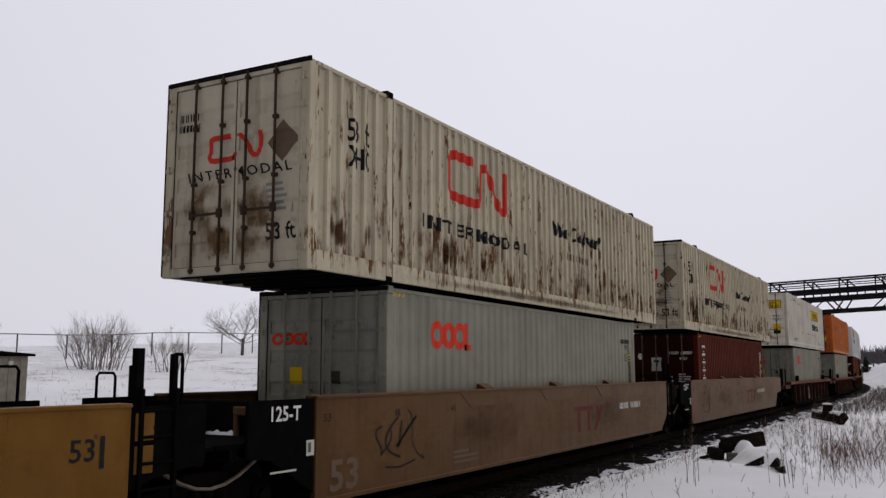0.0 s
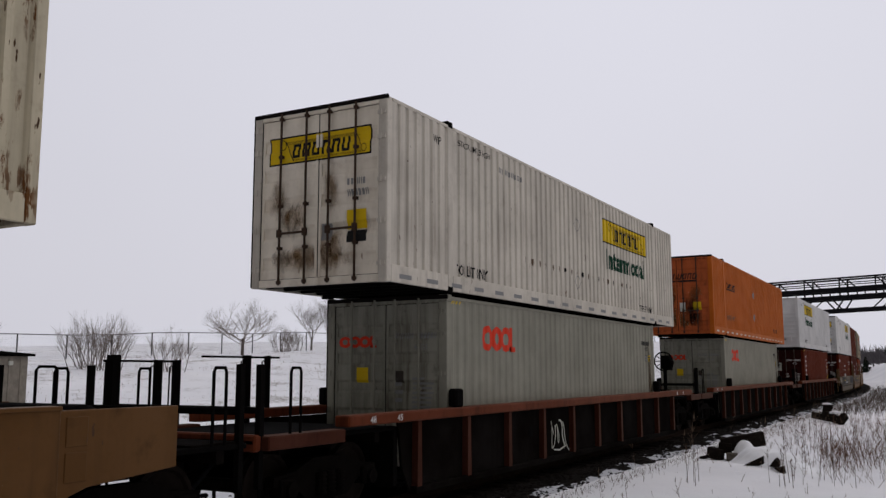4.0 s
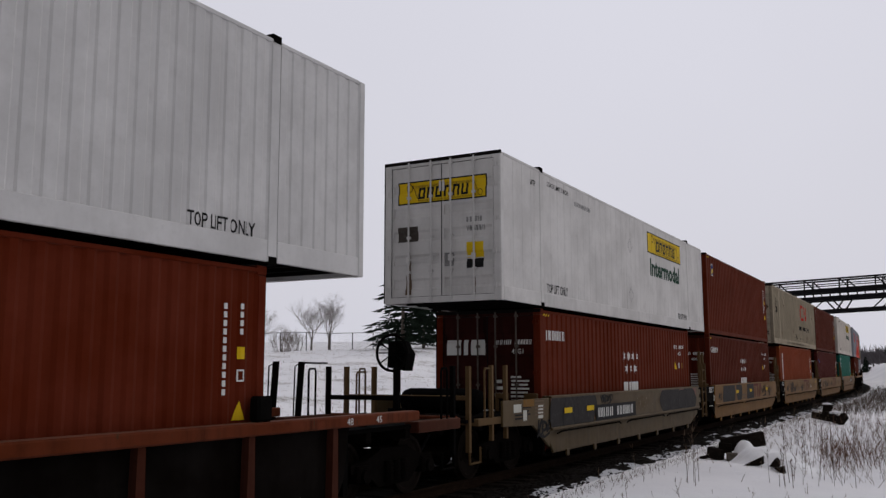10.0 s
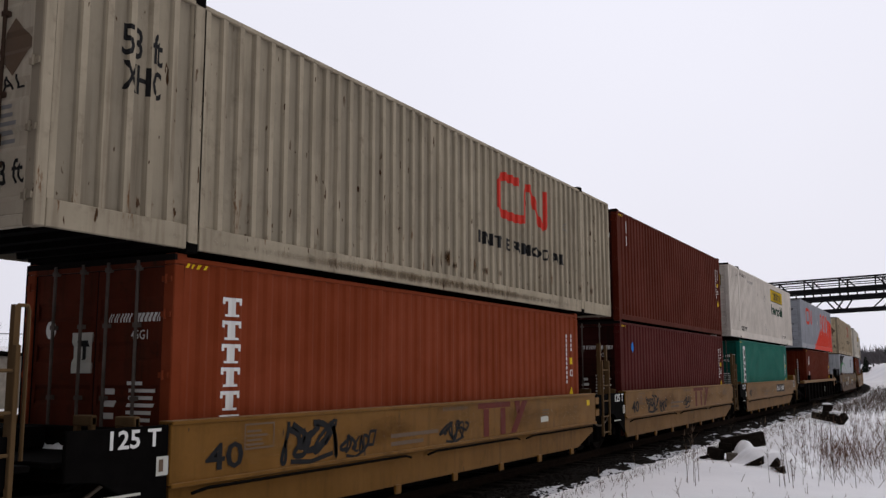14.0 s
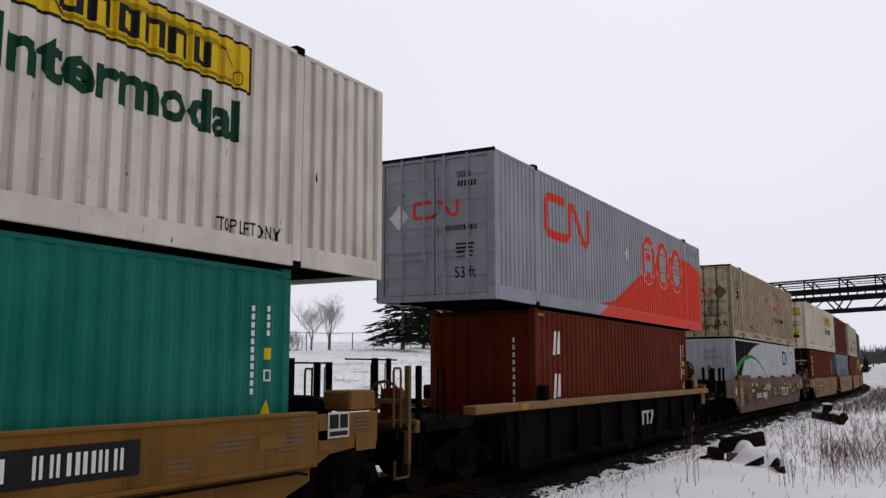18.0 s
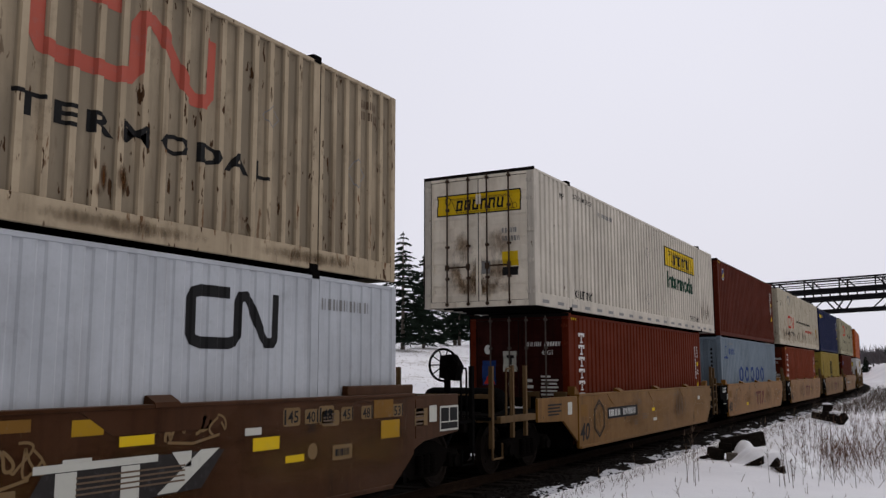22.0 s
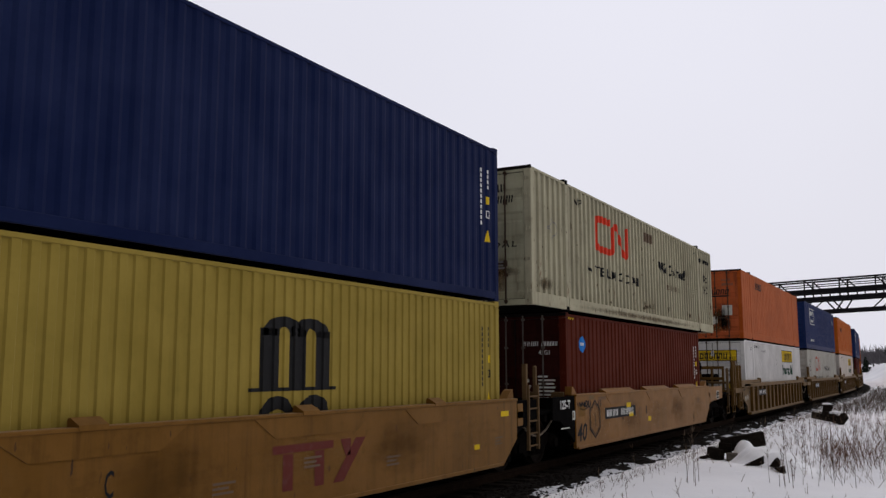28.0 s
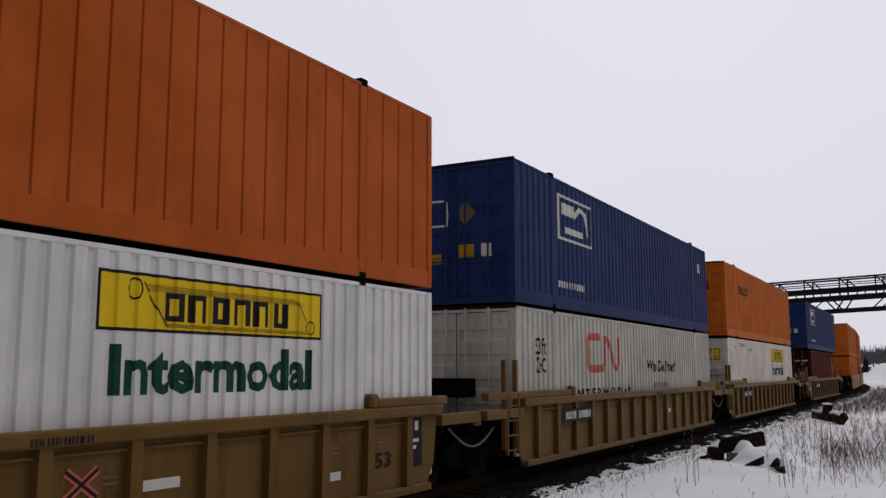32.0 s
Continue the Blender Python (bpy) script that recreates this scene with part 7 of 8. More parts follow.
f.lay("graffiti", band([(-1.52, 1.12), (-1.36, 1.05), (-1.56, 0.96)], 0.016), K_PLATE, "", 0.0056)
f.lay("stencil_plate", flat(oval(-1.01, 0.94, 0.14, 0.17)), K_TAN, "pale oval plate", 0.005)
f.lay("stencil_panel", lines(-1.1, 0.86, 0.18, 0.18, 4, 3), K_BROWN, "", 0.008)
f.lay("stencil_plate", flat(rect(-0.40, 1.38, 0.77, 0.1)), K_TAN, "", 0.005)
f.lay("stencil_panel", bars(-0.37, 1.40, 0.7, 0.065, 9, 5), K_BLACK, "", 0.008)
f.lay("faded_patch", flat(rect(-1.93, 1.39, 0.6, 0.12), rect(1.36, 1.40, 0.55, 0.11)), K_OCHRE, "ochre repaint patch", 0.005)
f.lay("stencil_plate", flat(rect(0.58, 0.80, 0.55, 0.12), rect(1.2, 0.80, 0.6, 0.12)), K_TAN, "", 0.004)
f.lay("stencil_panel", bars(0.62, 0.83, 0.42, 0.06, 5, 8), K_BROWN, "", 0.007)
for u0, txt in ((-8.05, "53"), (-7.3, "48"), (-6.86, "45"), (-6.06, "40"), (5.4, "45"), (6.1, "48")):
    f.lay("sign_plate", flat(round_rect(u0 - 0.07, 1.26, 0.33, 0.22, 0.04)), K_TAN, "", 0.005)
    f.lay("tally_bar", flat(rect(u0 - 0.05, 1.28, 0.035, 0.18)), K_BLACK, "", 0.008)
    f.lay("lettering", letters(txt, u0 + 0.02, 1.3, 0.14, 0.2, 0.01), K_BLACK, "", 0.008)
f.lay("lettering", letters("20", -6.03, 1.15, 0.12, 0.18, 0.01), K_BLACK, "", 0.008)
f.lay("faded_patch", flat(rect(-7.86, 1.02, 0.53, 0.54)), K_OCHRE, "ochre repaint patch", 0.004)
f.lay("sticker", flat(rect(-7.92, 1.01, 0.48, 0.25)), K_GOLD, "yellow patch", 0.008)
f.lay("stencil_plate", flat(round_rect(-6.56, 1.18, 0.38, 0.28, 0.05)), K_TAN, "pale stencilled plate", 0.005)
f.lay("stencil_panel", lines(-6.53, 1.21, 0.32, 0.22, 4, 3), K_BROWN, "", 0.008)
f.lay("stencil_plate", flat(oval(-5.98, 0.9, 0.1, 0.13)), K_TAN, "", 0.005)
f.lay("sticker", flat(rect(-5.56, 1.27, 0.25, 0.13)), K_PLATE, "", 0.006)
f.lay("sticker", flat(rect(-5.55, 1.03, 0.46, 0.11)), K_YELLOW, "yellow reflector", 0.006)
f.lay("sticker", flat(rect(-5.06, 1.38, 0.54, 0.15)), K_OCHRE, "", 0.006)
f.lay("sticker", flat(rect(-2.82, 1.07, 0.48, 0.1)), K_YELLOW, "yellow reflector", 0.006)
f.lay("sticker", flat(rect(-1.73, 1.38, 0.5, 0.14)), K_OCHRE, "", 0.006)
scrawl(f, -2.2, 1.1, 1.3, 0.26, 31, K_PLATE, 0.022)
scrawl(f, 3.35, 1.22, 1.0, 0.26, 33, K_TAN, 0.03)
scrawl(f, 1.2, 0.98, 0.8, 0.36, 34, K_TAN, 0.03)
f.lay("sticker", flat(rect(2.33, 1.33, 0.36, 0.15)), K_GOLD, "", 0.006)
f.lay("sticker", flat(rect(2.88, 1.2, 0.44, 0.1)), K_YELLOW, "", 0.006)
f.lay("sticker", flat(rect(-0.07, 1.0, 0.5, 0.11), rect(-0.05, 0.79, 0.46, 0.16)), K_GOLD, "", 0.006)
for k in range(8):
    stain(f, -8.1 + 2.05 * k, 0.32, 2.3, 1.2, S_CAR)
    stain(f, -7.9 + 2.05 * k, 0.5, 2.0, 0.7, S_SCUFF, 0.003)
for u0, txt in ((5.78, "40"), (6.55, "45"), (7.02, "48"), (7.82, "53")):
    f.lay("sign_plate", flat(round_rect(u0 - 0.03, 1.27, 0.28, 0.18, 0.03)), K_TAN, "", 0.005)
    f.lay("tally_bar", flat(rect(u0 + 0.21, 1.28, 0.03, 0.16)), K_BLACK, "", 0.008)
    f.lay("lettering", letters(txt, u0, 1.29, 0.13, 0.18, 0.01), K_BLACK, "", 0.008)
f.lay("lettering", letters("20", 5.8, 1.17, 0.1, 0.16, 0.01), K_BLACK, "", 0.008)
f.lay("faded_patch", flat(rect(7.3, 1.27, 0.5, 0.25)), K_OCHRE, "ochre repaint patch", 0.005)
f.lay("sticker", flat(rect(7.48, 0.98, 0.49, 0.25)), K_GOLD, "yellow patch", 0.006)
f.lay("sticker", flat(rect(4.8, 1.01, 0.47, 0.15)), K_YELLOW, "yellow reflector", 0.006)
f.lay("stencil_plate", flat(round_rect(6.1, 1.22, 0.38, 0.2, 0.04)), K_TAN, "pale stencilled plate", 0.005)
f.lay("stencil_panel", lines(6.13, 1.24, 0.32, 0.16, 4, 3), K_BROWN, "", 0.008)
f.lay("stencil_plate", flat(round_rect(6.34, 0.78, 0.44, 0.19, 0.03)), K_TAN, "pale plate with dark bars", 0.005)
f.lay("stencil_panel", bars(6.4, 0.83, 0.32, 0.09, 5, 4), K_BLACK, "", 0.008)
f.lay("stencil_plate", flat(oval(5.92, 0.93, 0.1, 0.1)), K_TAN, "", 0.005)
fe = face_of(car, 1.395)
fe.lay("stencil_plate", flat(rect(8.45, 1.1, 0.38, 0.26)), K_TAN, "pale stencilled plate", 0.005)
fe.lay("stencil_panel", lines(8.48, 1.12, 0.3, 0.22, 4, 3), K_BROWN, "", 0.008)
fe.lay("sign_plate", flat(rect(8.89, 1.14, 0.23, 0.25)), K_PLATE, "", 0.005)
fe.lay("sign_plate", flat(rect(9.22, 0.98, 0.61, 0.39)), K_PLATE, "white-framed black notice", 0.005)
fe.lay("notice", flat(rect(9.25, 1.13, 0.26, 0.21), rect(9.54, 1.13, 0.26, 0.21), rect(9.25, 1.01, 0.55, 0.1)), K_BLACK, "", 0.008)

# tan ribbed set and what follows it
for k, (q, near, far) in enumerate(((330.905, -10.9, 9.68), (350.275, -9.68, 9.68), (369.595, -9.68, 11.0), (392.7, -11.0, 11.0))):
    car, f = ribbed_car("tan grimed ribbed well car, loaded", M_TAN_CAR, M_TAN_CAR, M_TAN_CAR, -8.2, 8.2, near, far, 1.40, 0.16, 1.04, 0.14,
                        trucks=((near + 1.7,) if k in (0, 3) else (-9.68,)) + ((far - 1.7,) if k > 1 else ()), end_near="joint" if k in (1, 2) else "coupler", end_far="coupler" if k > 1 else "joint", raised=True, rail_mat=M_TAN_CAR, rails=M_TAN_CAR, shift=0.5)
    ride(car, q)
    for y in (near + 0.95, near + 1.45):
        upright(car, 1.34, y, 0.5, 2.12, 0.08, M_TAN_CAR)
    ladder(car, 1.38, near + 0.95, 0.5, 0.4, 1.5, M_TAN_CAR, 4)
    if k == 0:
        bm = boxes((0.04, 0.12, near + 0.2, near + 0.28, 1.1, 2.07), (0.48, 0.56, near + 0.2, near + 0.28, 1.1, 2.07), (0.9, 0.98, near + 0.2, near + 0.28, 1.1, 2.07),
                   (0.04, 0.98, near + 0.19, near + 0.29, 1.96, 2.08), (0.04, 0.98, near + 0.19, near + 0.29, 1.55, 1.66), (0.04, 0.98, near + 0.21, near + 0.27, 1.1, 1.2), bev=0.01)
        part("guard_frame", bm, M_TAN_CAR, car)
        for y in (-10.9, -10.55):
            upright(car, 1.34, y, 0.6, 2.29, 0.07, M_TAN_CAR)
        part("hand_rail", bars_path(bmesh.new(), [(1.34, -10.3, 1.1), (1.34, -10.3, 2.26), (1.34, -10.1, 2.3), (1.34, -9.95, 2.2), (1.34, -9.95, 1.3)], 0.018), M_END_RAIL, car)
    if k in (0, 3):
        bm = prism(bmesh.new(), [(-9.75, 0.78), (-8.9, 0.78), (-8.2, 0.5), (-8.15, 0.2), (-7.95, 0.2), (-7.95, 1.24), (-9.75, 1.24)], "x", 1.30, 1.34)
        part("end_sheet", bm, M_TAN_CAR, car)
        for y in (-9.72, -9.45):
            part("rib", boxes((1.34, 1.41, y, y + 0.12, 0.8, 1.245), bev=0.01), M_TAN_CAR, car)
        part("end_beam", boxes((1.22, 1.45, -9.8, -7.9, 1.27, 1.47), bev=0.02), M_TAN_CAR, car)
        fs = face_of(car, 1.342)
        fs.lay("sign_plate", flat(rect(-9.28, 0.9, 0.26, 0.15)), K_PLATE, "white placard")
        fs.lay("sign_plate", flat(rect(-8.6, 0.72, 0.18, 0.18)), K_PLATE, "white placard")
        fs.lay("stencil_panel", lines(-9.2, 1.1, 0.8, 0.1, 2, 5), K_BLACK)
        fs.lay("stencil_panel", lines(-8.9, 0.88, 0.3, 0.14, 3, 6), K_BLACK)
        fs.lay("placard", flat(oval(-8.06, 0.84, 0.09, 0.1)), K_PLATE)
        ft = face_of(car, 1.318)
        for u0, txt in ((-7.6, "48"), (-7.05, "45"), (-6.15, "40")):
            ft.lay("lettering", letters(txt, u0, 0.97, 0.12, 0.18, 0.01), K_BLACK)
    if k > 1:
        brake_wheel(car, -0.35, far - 0.75, 1.98)
    part("equipment_box", boxes((-0.4, 0.5, near + 0.9, near + 1.5, 1.42, 1.78), bev=0.03), M_BLACK, car)
    fs = face_of(car, 1.316)
    for u0, v0, w0 in ((2.22, 0.73, 0.5), (5.3, 0.5, 0.3)):
        fs.lay("sign_plate", flat(rect(u0, v0, w0, 0.11)), K_PLATE, "worn pale placard")
    for j, (a, b) in enumerate((((1.30, 1.01), (1.66, 0.75)), ((1.66, 1.01), (1.30, 0.75)))):
        fs.lay("graffiti", band([a, b], 0.09), K_RED_FADED, "sprayed red cross", 0.004 + 0.0006 * j)
        fs.lay("graffiti", band([a, b], 0.035), K_BLACK, "", 0.006 + 0.0006 * j)
    for u0 in (1.0, 1.72, 5.35, 6.5):
        fs.lay("stencil_panel", lines(u0, 0.84, 0.2, 0.12, 2, 6), K_BROWN)
    fs.lay("lettering", letters("53", 6.42, 0.57, 0.2, 0.42, 0.02), K_BLACK, "", 0.006)
    fs.lay("notice", flat(rect(7.22, 0.5, 0.5, 0.72)), K_BLACK, "black notice with pale marks")
    fs.lay("plate_mark", flat(rect(7.3, 1.05, 0.1, 0.1), rect(7.5, 1.03, 0.1, 0.14), rect(7.28, 0.86, 0.34, 0.05), rect(7.3, 0.76, 0.24, 0.05)), K_PLATE, "", 0.007)
    number_panel(face_of(car, 1.425), -5.98, 0.86, 1.7, 0.26)
    f.lay("number_mark", bars(0.82, 1.27, 0.68, 0.07, 8, 8), K_BLACK)
for q in (422.6, 442.0, 461.5):
    car, f = smooth_car("mustard-yellow well car with worn sheet sides, far back in the train", M_CAR_YELLOW_PALE, -8.0, 9.0, -9.7, 9.7, 1.5, 0.3, trucks=(-9.7,))
    ride(car, q)

# ---- containers ----
# 1: old rusty white over pale grey
r, s, e, b = container("old off-white container with rust runs and a red logo", True, M_LONG_OLD, "deep", bar_mat=M_BAR_RUST, door_mat=M_LONG_DOOR)
ride(r, 17.245, HIGH_Z)
logo_marks(s, e)
rust_patches(s, 30, 3)
door_grime(e, 1)
stain(b, 0.2, 0.05, 15.6, 0.2, S_GRIME)
r, s, e, b = container("pale grey container with a red ringed logo", False, M_SEA_GREY, "iso", bar_mat=M_SEA_GREY)
ride(r, 17.305, LOW_Z)


def ring_logo(face, u, v, w, h, mat=K_ORED):
    for i in range(3):
        cx = u + w * (0.16 + 0.28 * i)
        face.lay("logo", ringed(oval(cx, v + h / 2, w * 0.17, h * 0.5, 12), oval(cx, v + h / 2, w * 0.075, h * 0.24, 12)), mat, "plain red ring", 0.004 + 0.001 * i)
    face.lay("logo", flat(rect(u + w * 0.86, v, w * 0.07, h), rect(u + w * 0.86, v, w * 0.18, h * 0.2)), mat)


def ring_marks(s, e):
    ring_logo(s, 1.33, 1.97, 1.38, 0.46)
    ring_logo(e, 0.25, 2.02, 0.75, 0.2)
    e.lay("data_label", flat(rect(0.62, 1.42, 0.24, 0.26)), K_YELLOW)
    e.lay("data_label", flat(rect(1.42, 1.42, 0.16, 0.2)), K_SLATE)
    iso_codes(s, e, K_GREY, False)
    s.lay("code_mark", bars(11.04, 2.30, 0.26, 0.11, 4, 3), K_BLACK)
    s.lay("code_mark", bars(11.36, 2.30, 0.40, 0.11, 6, 4), K_BLACK)
    s.lay("code_mark", bars(11.85, 2.30, 0.07, 0.11, 1, 4), K_BLACK)
    s.lay("lettering", letters("45G1", 11.38, 2.16, 0.11, 0.26, 0.01), K_BLACK)
    s.lay("data_label", flat(rect(11.39, 1.87, 0.12, 0.16)), K_BLACK)
    s.lay("data_label", flat(rect(11.405, 1.885, 0.09, 0.06), rect(11.405, 1.955, 0.09, 0.06)), K_GREY, "", 0.006)
    s.lay("data_label", flat(rect(11.675, 1.87, 0.12, 0.16)), K_YELLOW)
    s.lay("data_label", flat(rect(11.69, 1.89, 0.09, 0.04), rect(11.69, 1.96, 0.09, 0.04)), K_BLACK, "", 0.006)
    stain(s, 11.5, 0.25, 0.55, 2.4, S_GRIME)
    for k in range(5):
        stain(s, 0.4 + 2.3 * k, 0.2, 2.2, 0.9, S_GRIME)


ring_marks(s, e)
# 2
r, s, e, b = container("old off-white container streaked with rust, red logo", True, M_LONG_OLD, "deep", bar_mat=M_BAR_RUST, door_mat=M_LONG_DOOR)
ride(r, 36.625, HIGH_Z)
logo_marks(s, e)
rust_patches(s, 26, 7, 0.9, 3.2, 0.35, 1.3)
rust_patches(s, 20, 9)
door_grime(e, 2)
stain(b, 0.2, 0.05, 15.6, 0.2, S_GRIME)


def column_box(q, mat, label="maroon shipping container with a column of white blocks", at=0.66):
    r, s, e, b = container(label, False, mat, "iso")
    ride(r, q, LOW_Z)
    vertical_blocks(s, at, 0.9, 0.33, 1.6, 6, K_WHITE)
    iso_codes(s, e)
    e.lay("sign_plate", flat(rect(0.83, 1.6, 0.36, 0.46)), K_PLATE, "white plate on the door")
    e.lay("plate_mark", flat(rect(0.98, 1.75, 0.06, 0.2), rect(0.92, 1.9, 0.18, 0.07)), K_BLACK, "", 0.007)
    e.lay("round_mark", flat(oval(0.45, 2.1, 0.09, 0.11, 12)), K_WHITE)
    return r, s, e, b


column_box(36.625, M_MAROON)
# 3
r, s, e, b = container("dirty white container with a yellow name panel", True, M_WHITE_OLD, "dom", door_mat=M_WHITE_DOOR, bar_mat=M_BAR_RUST)
ride(r, 58.635, HIGH_Z)
scroll_marks(s, b, 9.82, 1.84)
rng = random.Random(5)
for k in range(20):
    u0, h0 = 5.1 + k * 0.36, rng.uniform(0.04, 0.13)
    s.lay("rust_drip", flat([(u0, 0.86 - h0 * 0.6), (u0 + 0.035, 0.88), (u0 + 0.03, 0.94), (u0 - 0.02, 0.95), (u0 - 0.035, 0.88)]), K_BROWN if k % 3 else K_BLACK, "dark drip", 0.005)
scroll_end(e)
door_grime(e, 3)
r, s, e, b = container("pale grey container with a red ringed logo", False, M_SEA_GREY, "iso", bar_mat=M_SEA_GREY)
ride(r, 58.635, LOW_Z)
ring_marks(s, e)
# 4
r, s, e, b = container("orange container with dark slanted blocks in place of a name", True, M_ORANGE, "fine", bar_mat=M_BAR_RUST, door_mat=M_ORANGE_DOOR)
ride(r, 80.365, HIGH_Z)


def slant_name(face, u, v, w, h, mat=K_BLACK):
    n = 9
    face.lay("name_mark", block_row(u, v, w, h, n, 0.25, 5), mat, "row of slanted dark shapes")
    face.lay("name_rule", flat([(u - 0.04, v - h * 0.42), (u + w * 0.97, v - h * 0.42), (u + w, v - h * 0.14), (u, v - h * 0.14)]), mat)


slant_name(s, 2.38, 1.86, 1.6, 0.19)
slant_name(e, 0.42, 2.02, 1.6, 0.22)
s.lay("lettering", letters("TOP LIFT ONLY", 2.4, 0.62, 0.2, 1.5, 0.008), K_BROWN)
s.lay("lettering", letters("TOP LIFT ONLY", 12.79, 0.5, 0.17, 1.25, 0.012), K_BLACK)
for v in (1.95, 0.98):
    s.lay("placard", flat([(8.0, v - 0.22), (8.22, v), (8.0, v + 0.22), (7.78, v)]), K_GREY, "grey diamond placard")
for i in range(18):
    b.lay("reflector", flat(rect(0.4 + i * 0.86, 0.12, 0.36, 0.06)), K_PLATE, "pale reflector strip")
e.lay("paper_sheet", flat(rect(1.38, 0.85, 0.2, 0.32)), K_PLATE)
e.lay("sticker", flat(rect(1.85, 0.9, 0.3, 0.28)), K_YELLOW)
for u, v in ((0.35, 1.5), (0.35, 0.75)):
    e.lay("placard", flat([(u, v - 0.2), (u + 0.17, v), (u, v + 0.2), (u - 0.17, v)]), K_PLATE)
door_grime(e, 4, True)
r, s, e, b = container("pale grey container with a red ringed logo", False, M_SEA_GREY, "iso", bar_mat=M_SEA_GREY)
ride(r, 80.285, LOW_Z)
ring_marks(s, e)
# 5
r, s, e, b = container("clean white container with a louvred end and a yellow name panel", True, M_WHITE_CLEAN, "soft", end="louvre")
ride(r, 102.265, HIGH_Z)
scroll_marks(s, None, 2.8)
scroll_panel(e, 0.70, 2.44, 1.02, 0.27)
e.lay("lettering", letters("Intermodal", 0.78, 2.31, 0.10, 0.85, 0.012), K_GREEN)
e.lay("code_mark", bars(0.85, 2.17, 0.75, 0.07, 7, 3), K_GREY)
hazard(e, 0.40, 0.45, 0.22)
hazard(e, 0.40, 1.77, 0.22)
part("vent_box", boxes((0.66, 0.88, -8.16, -8.05, 0.34, 0.62), bev=0.015), M_WHITE_CLEAN, r)
e.lay("sticker", flat(rect(1.25, 0.45, 0.12, 0.1)), K_YELLOW)
e.lay("data_plate", flat(rect(1.65, 0.42, 0.2, 0.12)), K_GREY)
column_box(102.265, M_MAROON_RED)
# 6
r, s, e, b = container("clean white container with a yellow name panel", True, M_WHITE, "plate")
ride(r, 122.985, HIGH_Z)
scroll_marks(s, None, 9.65)
scroll_end(e)
e.lay("notice", flat(rect(0.3, 1.25, 0.46, 0.3)), K_SLATE, "dark notice plate", 0.006)
for u0, v0, w0, h0 in ((0.58, 0.2, 0.07, 0.85), (2.0, 0.2, 0.06, 0.42), (0.5, 0.2, 0.05, 0.4)):
    e.lay("rust_stain", flat([(u0 - w0 / 2, v0), (u0 + w0 / 2, v0), (u0 + w0 * 0.3, v0 + h0 * 0.6), (u0, v0 + h0), (u0 - w0 * 0.4, v0 + h0 * 0.5)]), K_BROWN, "dark run of rust", 0.005)


def seven_stars(q, end, label):
    r, s, e, b = container(label, False, M_MAROON_RED if end == "doors" else M_MAROON, "iso", end=end)
    ride(r, q, LOW_Z)
    for i in range(4):
        s.lay("star", flat(star(5.55 + i * 0.365, 1.99, 0.125)), K_WHITE, "white star")
    for i in range(3):
        s.lay("star", flat(star(5.72 + i * 0.365, 1.67, 0.125)), K_WHITE, "white star")
    s.lay("name_mark", flat(rect(5.42, 1.1, 0.42, 0.23), rect(5.92, 1.1, 0.1, 0.23), rect(6.12, 1.1, 0.6, 0.23)), K_WHITE, "white blocks")
    s.lay("address_line", bars(0.36, 2.25, 1.0, 0.2, 8, 4, 0.2), K_WHITE, "row of white bars")
    iso_codes(s, e, K_WHITE, "row")
    e.lay("name_mark", flat(rect(0.25, 1.95, 0.34, 0.32), rect(0.66, 1.95, 0.1, 0.32), rect(0.83, 1.95, 0.36, 0.32)), K_WHITE, "white blocks")
    return r


seven_stars(122.985, "doors", "red-brown shipping container with seven white stars")
# 7
r, s, e, b = container("maroon shipping container with ribbed sides", False, M_MAROON_RED, "iso")
ride(r, 138.175, HIGH_Z)
iso_codes(s, e)


def flag_sign(s):
    s.lay("sign_plate", flat(rect(0.88, 2.14, 0.32, 0.43)), K_PLATE)
    s.lay("sign_field", flat(rect(0.91, 2.17, 0.26, 0.37)), K_BLUE, "blue emblem field", 0.006)
    s.lay("sign_mark", flat([(0.93, 2.2), (1.15, 2.34), (1.15, 2.46), (0.93, 2.34)]), K_YELLOW, "", 0.008)


flag_sign(s)
seven_stars(138.175, "ribs", "dark maroon shipping container with seven white stars")
# 8
r, s, e, b = container("weathered beige-grey container with a faded red logo", True, M_LONG_GREY, "deep", bar_mat=M_BAR_RUST, door_mat=M_LONG_DOOR)
ride(r, 153.835, HIGH_Z)
logo_marks(s, e, 9.69, 2.6, False, False)
rust_patches(s, 14, 11, tall=0.5)
door_grime(e, 8)
stain(b, 0.2, 0.05, 15.6, 0.2, S_GRIME)
column_box(153.66, M_RUST_ORANGE, "brick-orange shipping container with a column of white blocks", 0.76)
# 9
r, s, e, b = container("maroon shipping container with ribbed sides", False, M_MAROON, "iso")
ride(r, 168.895, HIGH_Z)
iso_codes(s, e)
s.lay("name_mark", flat(rect(0.75, 2.35, 0.12, 0.3), rect(0.75, 2.0, 0.12, 0.26)), K_WHITE)
r, s, e, b = container("dark maroon shipping container with a small blue disc", False, M_MAROON_DK, "iso")
ride(r, 168.895, LOW_Z)
iso_codes(s, e)
s.lay("round_mark", flat(oval(1.08, 2.23, 0.13, 0.14)), K_SKY, "blue disc")
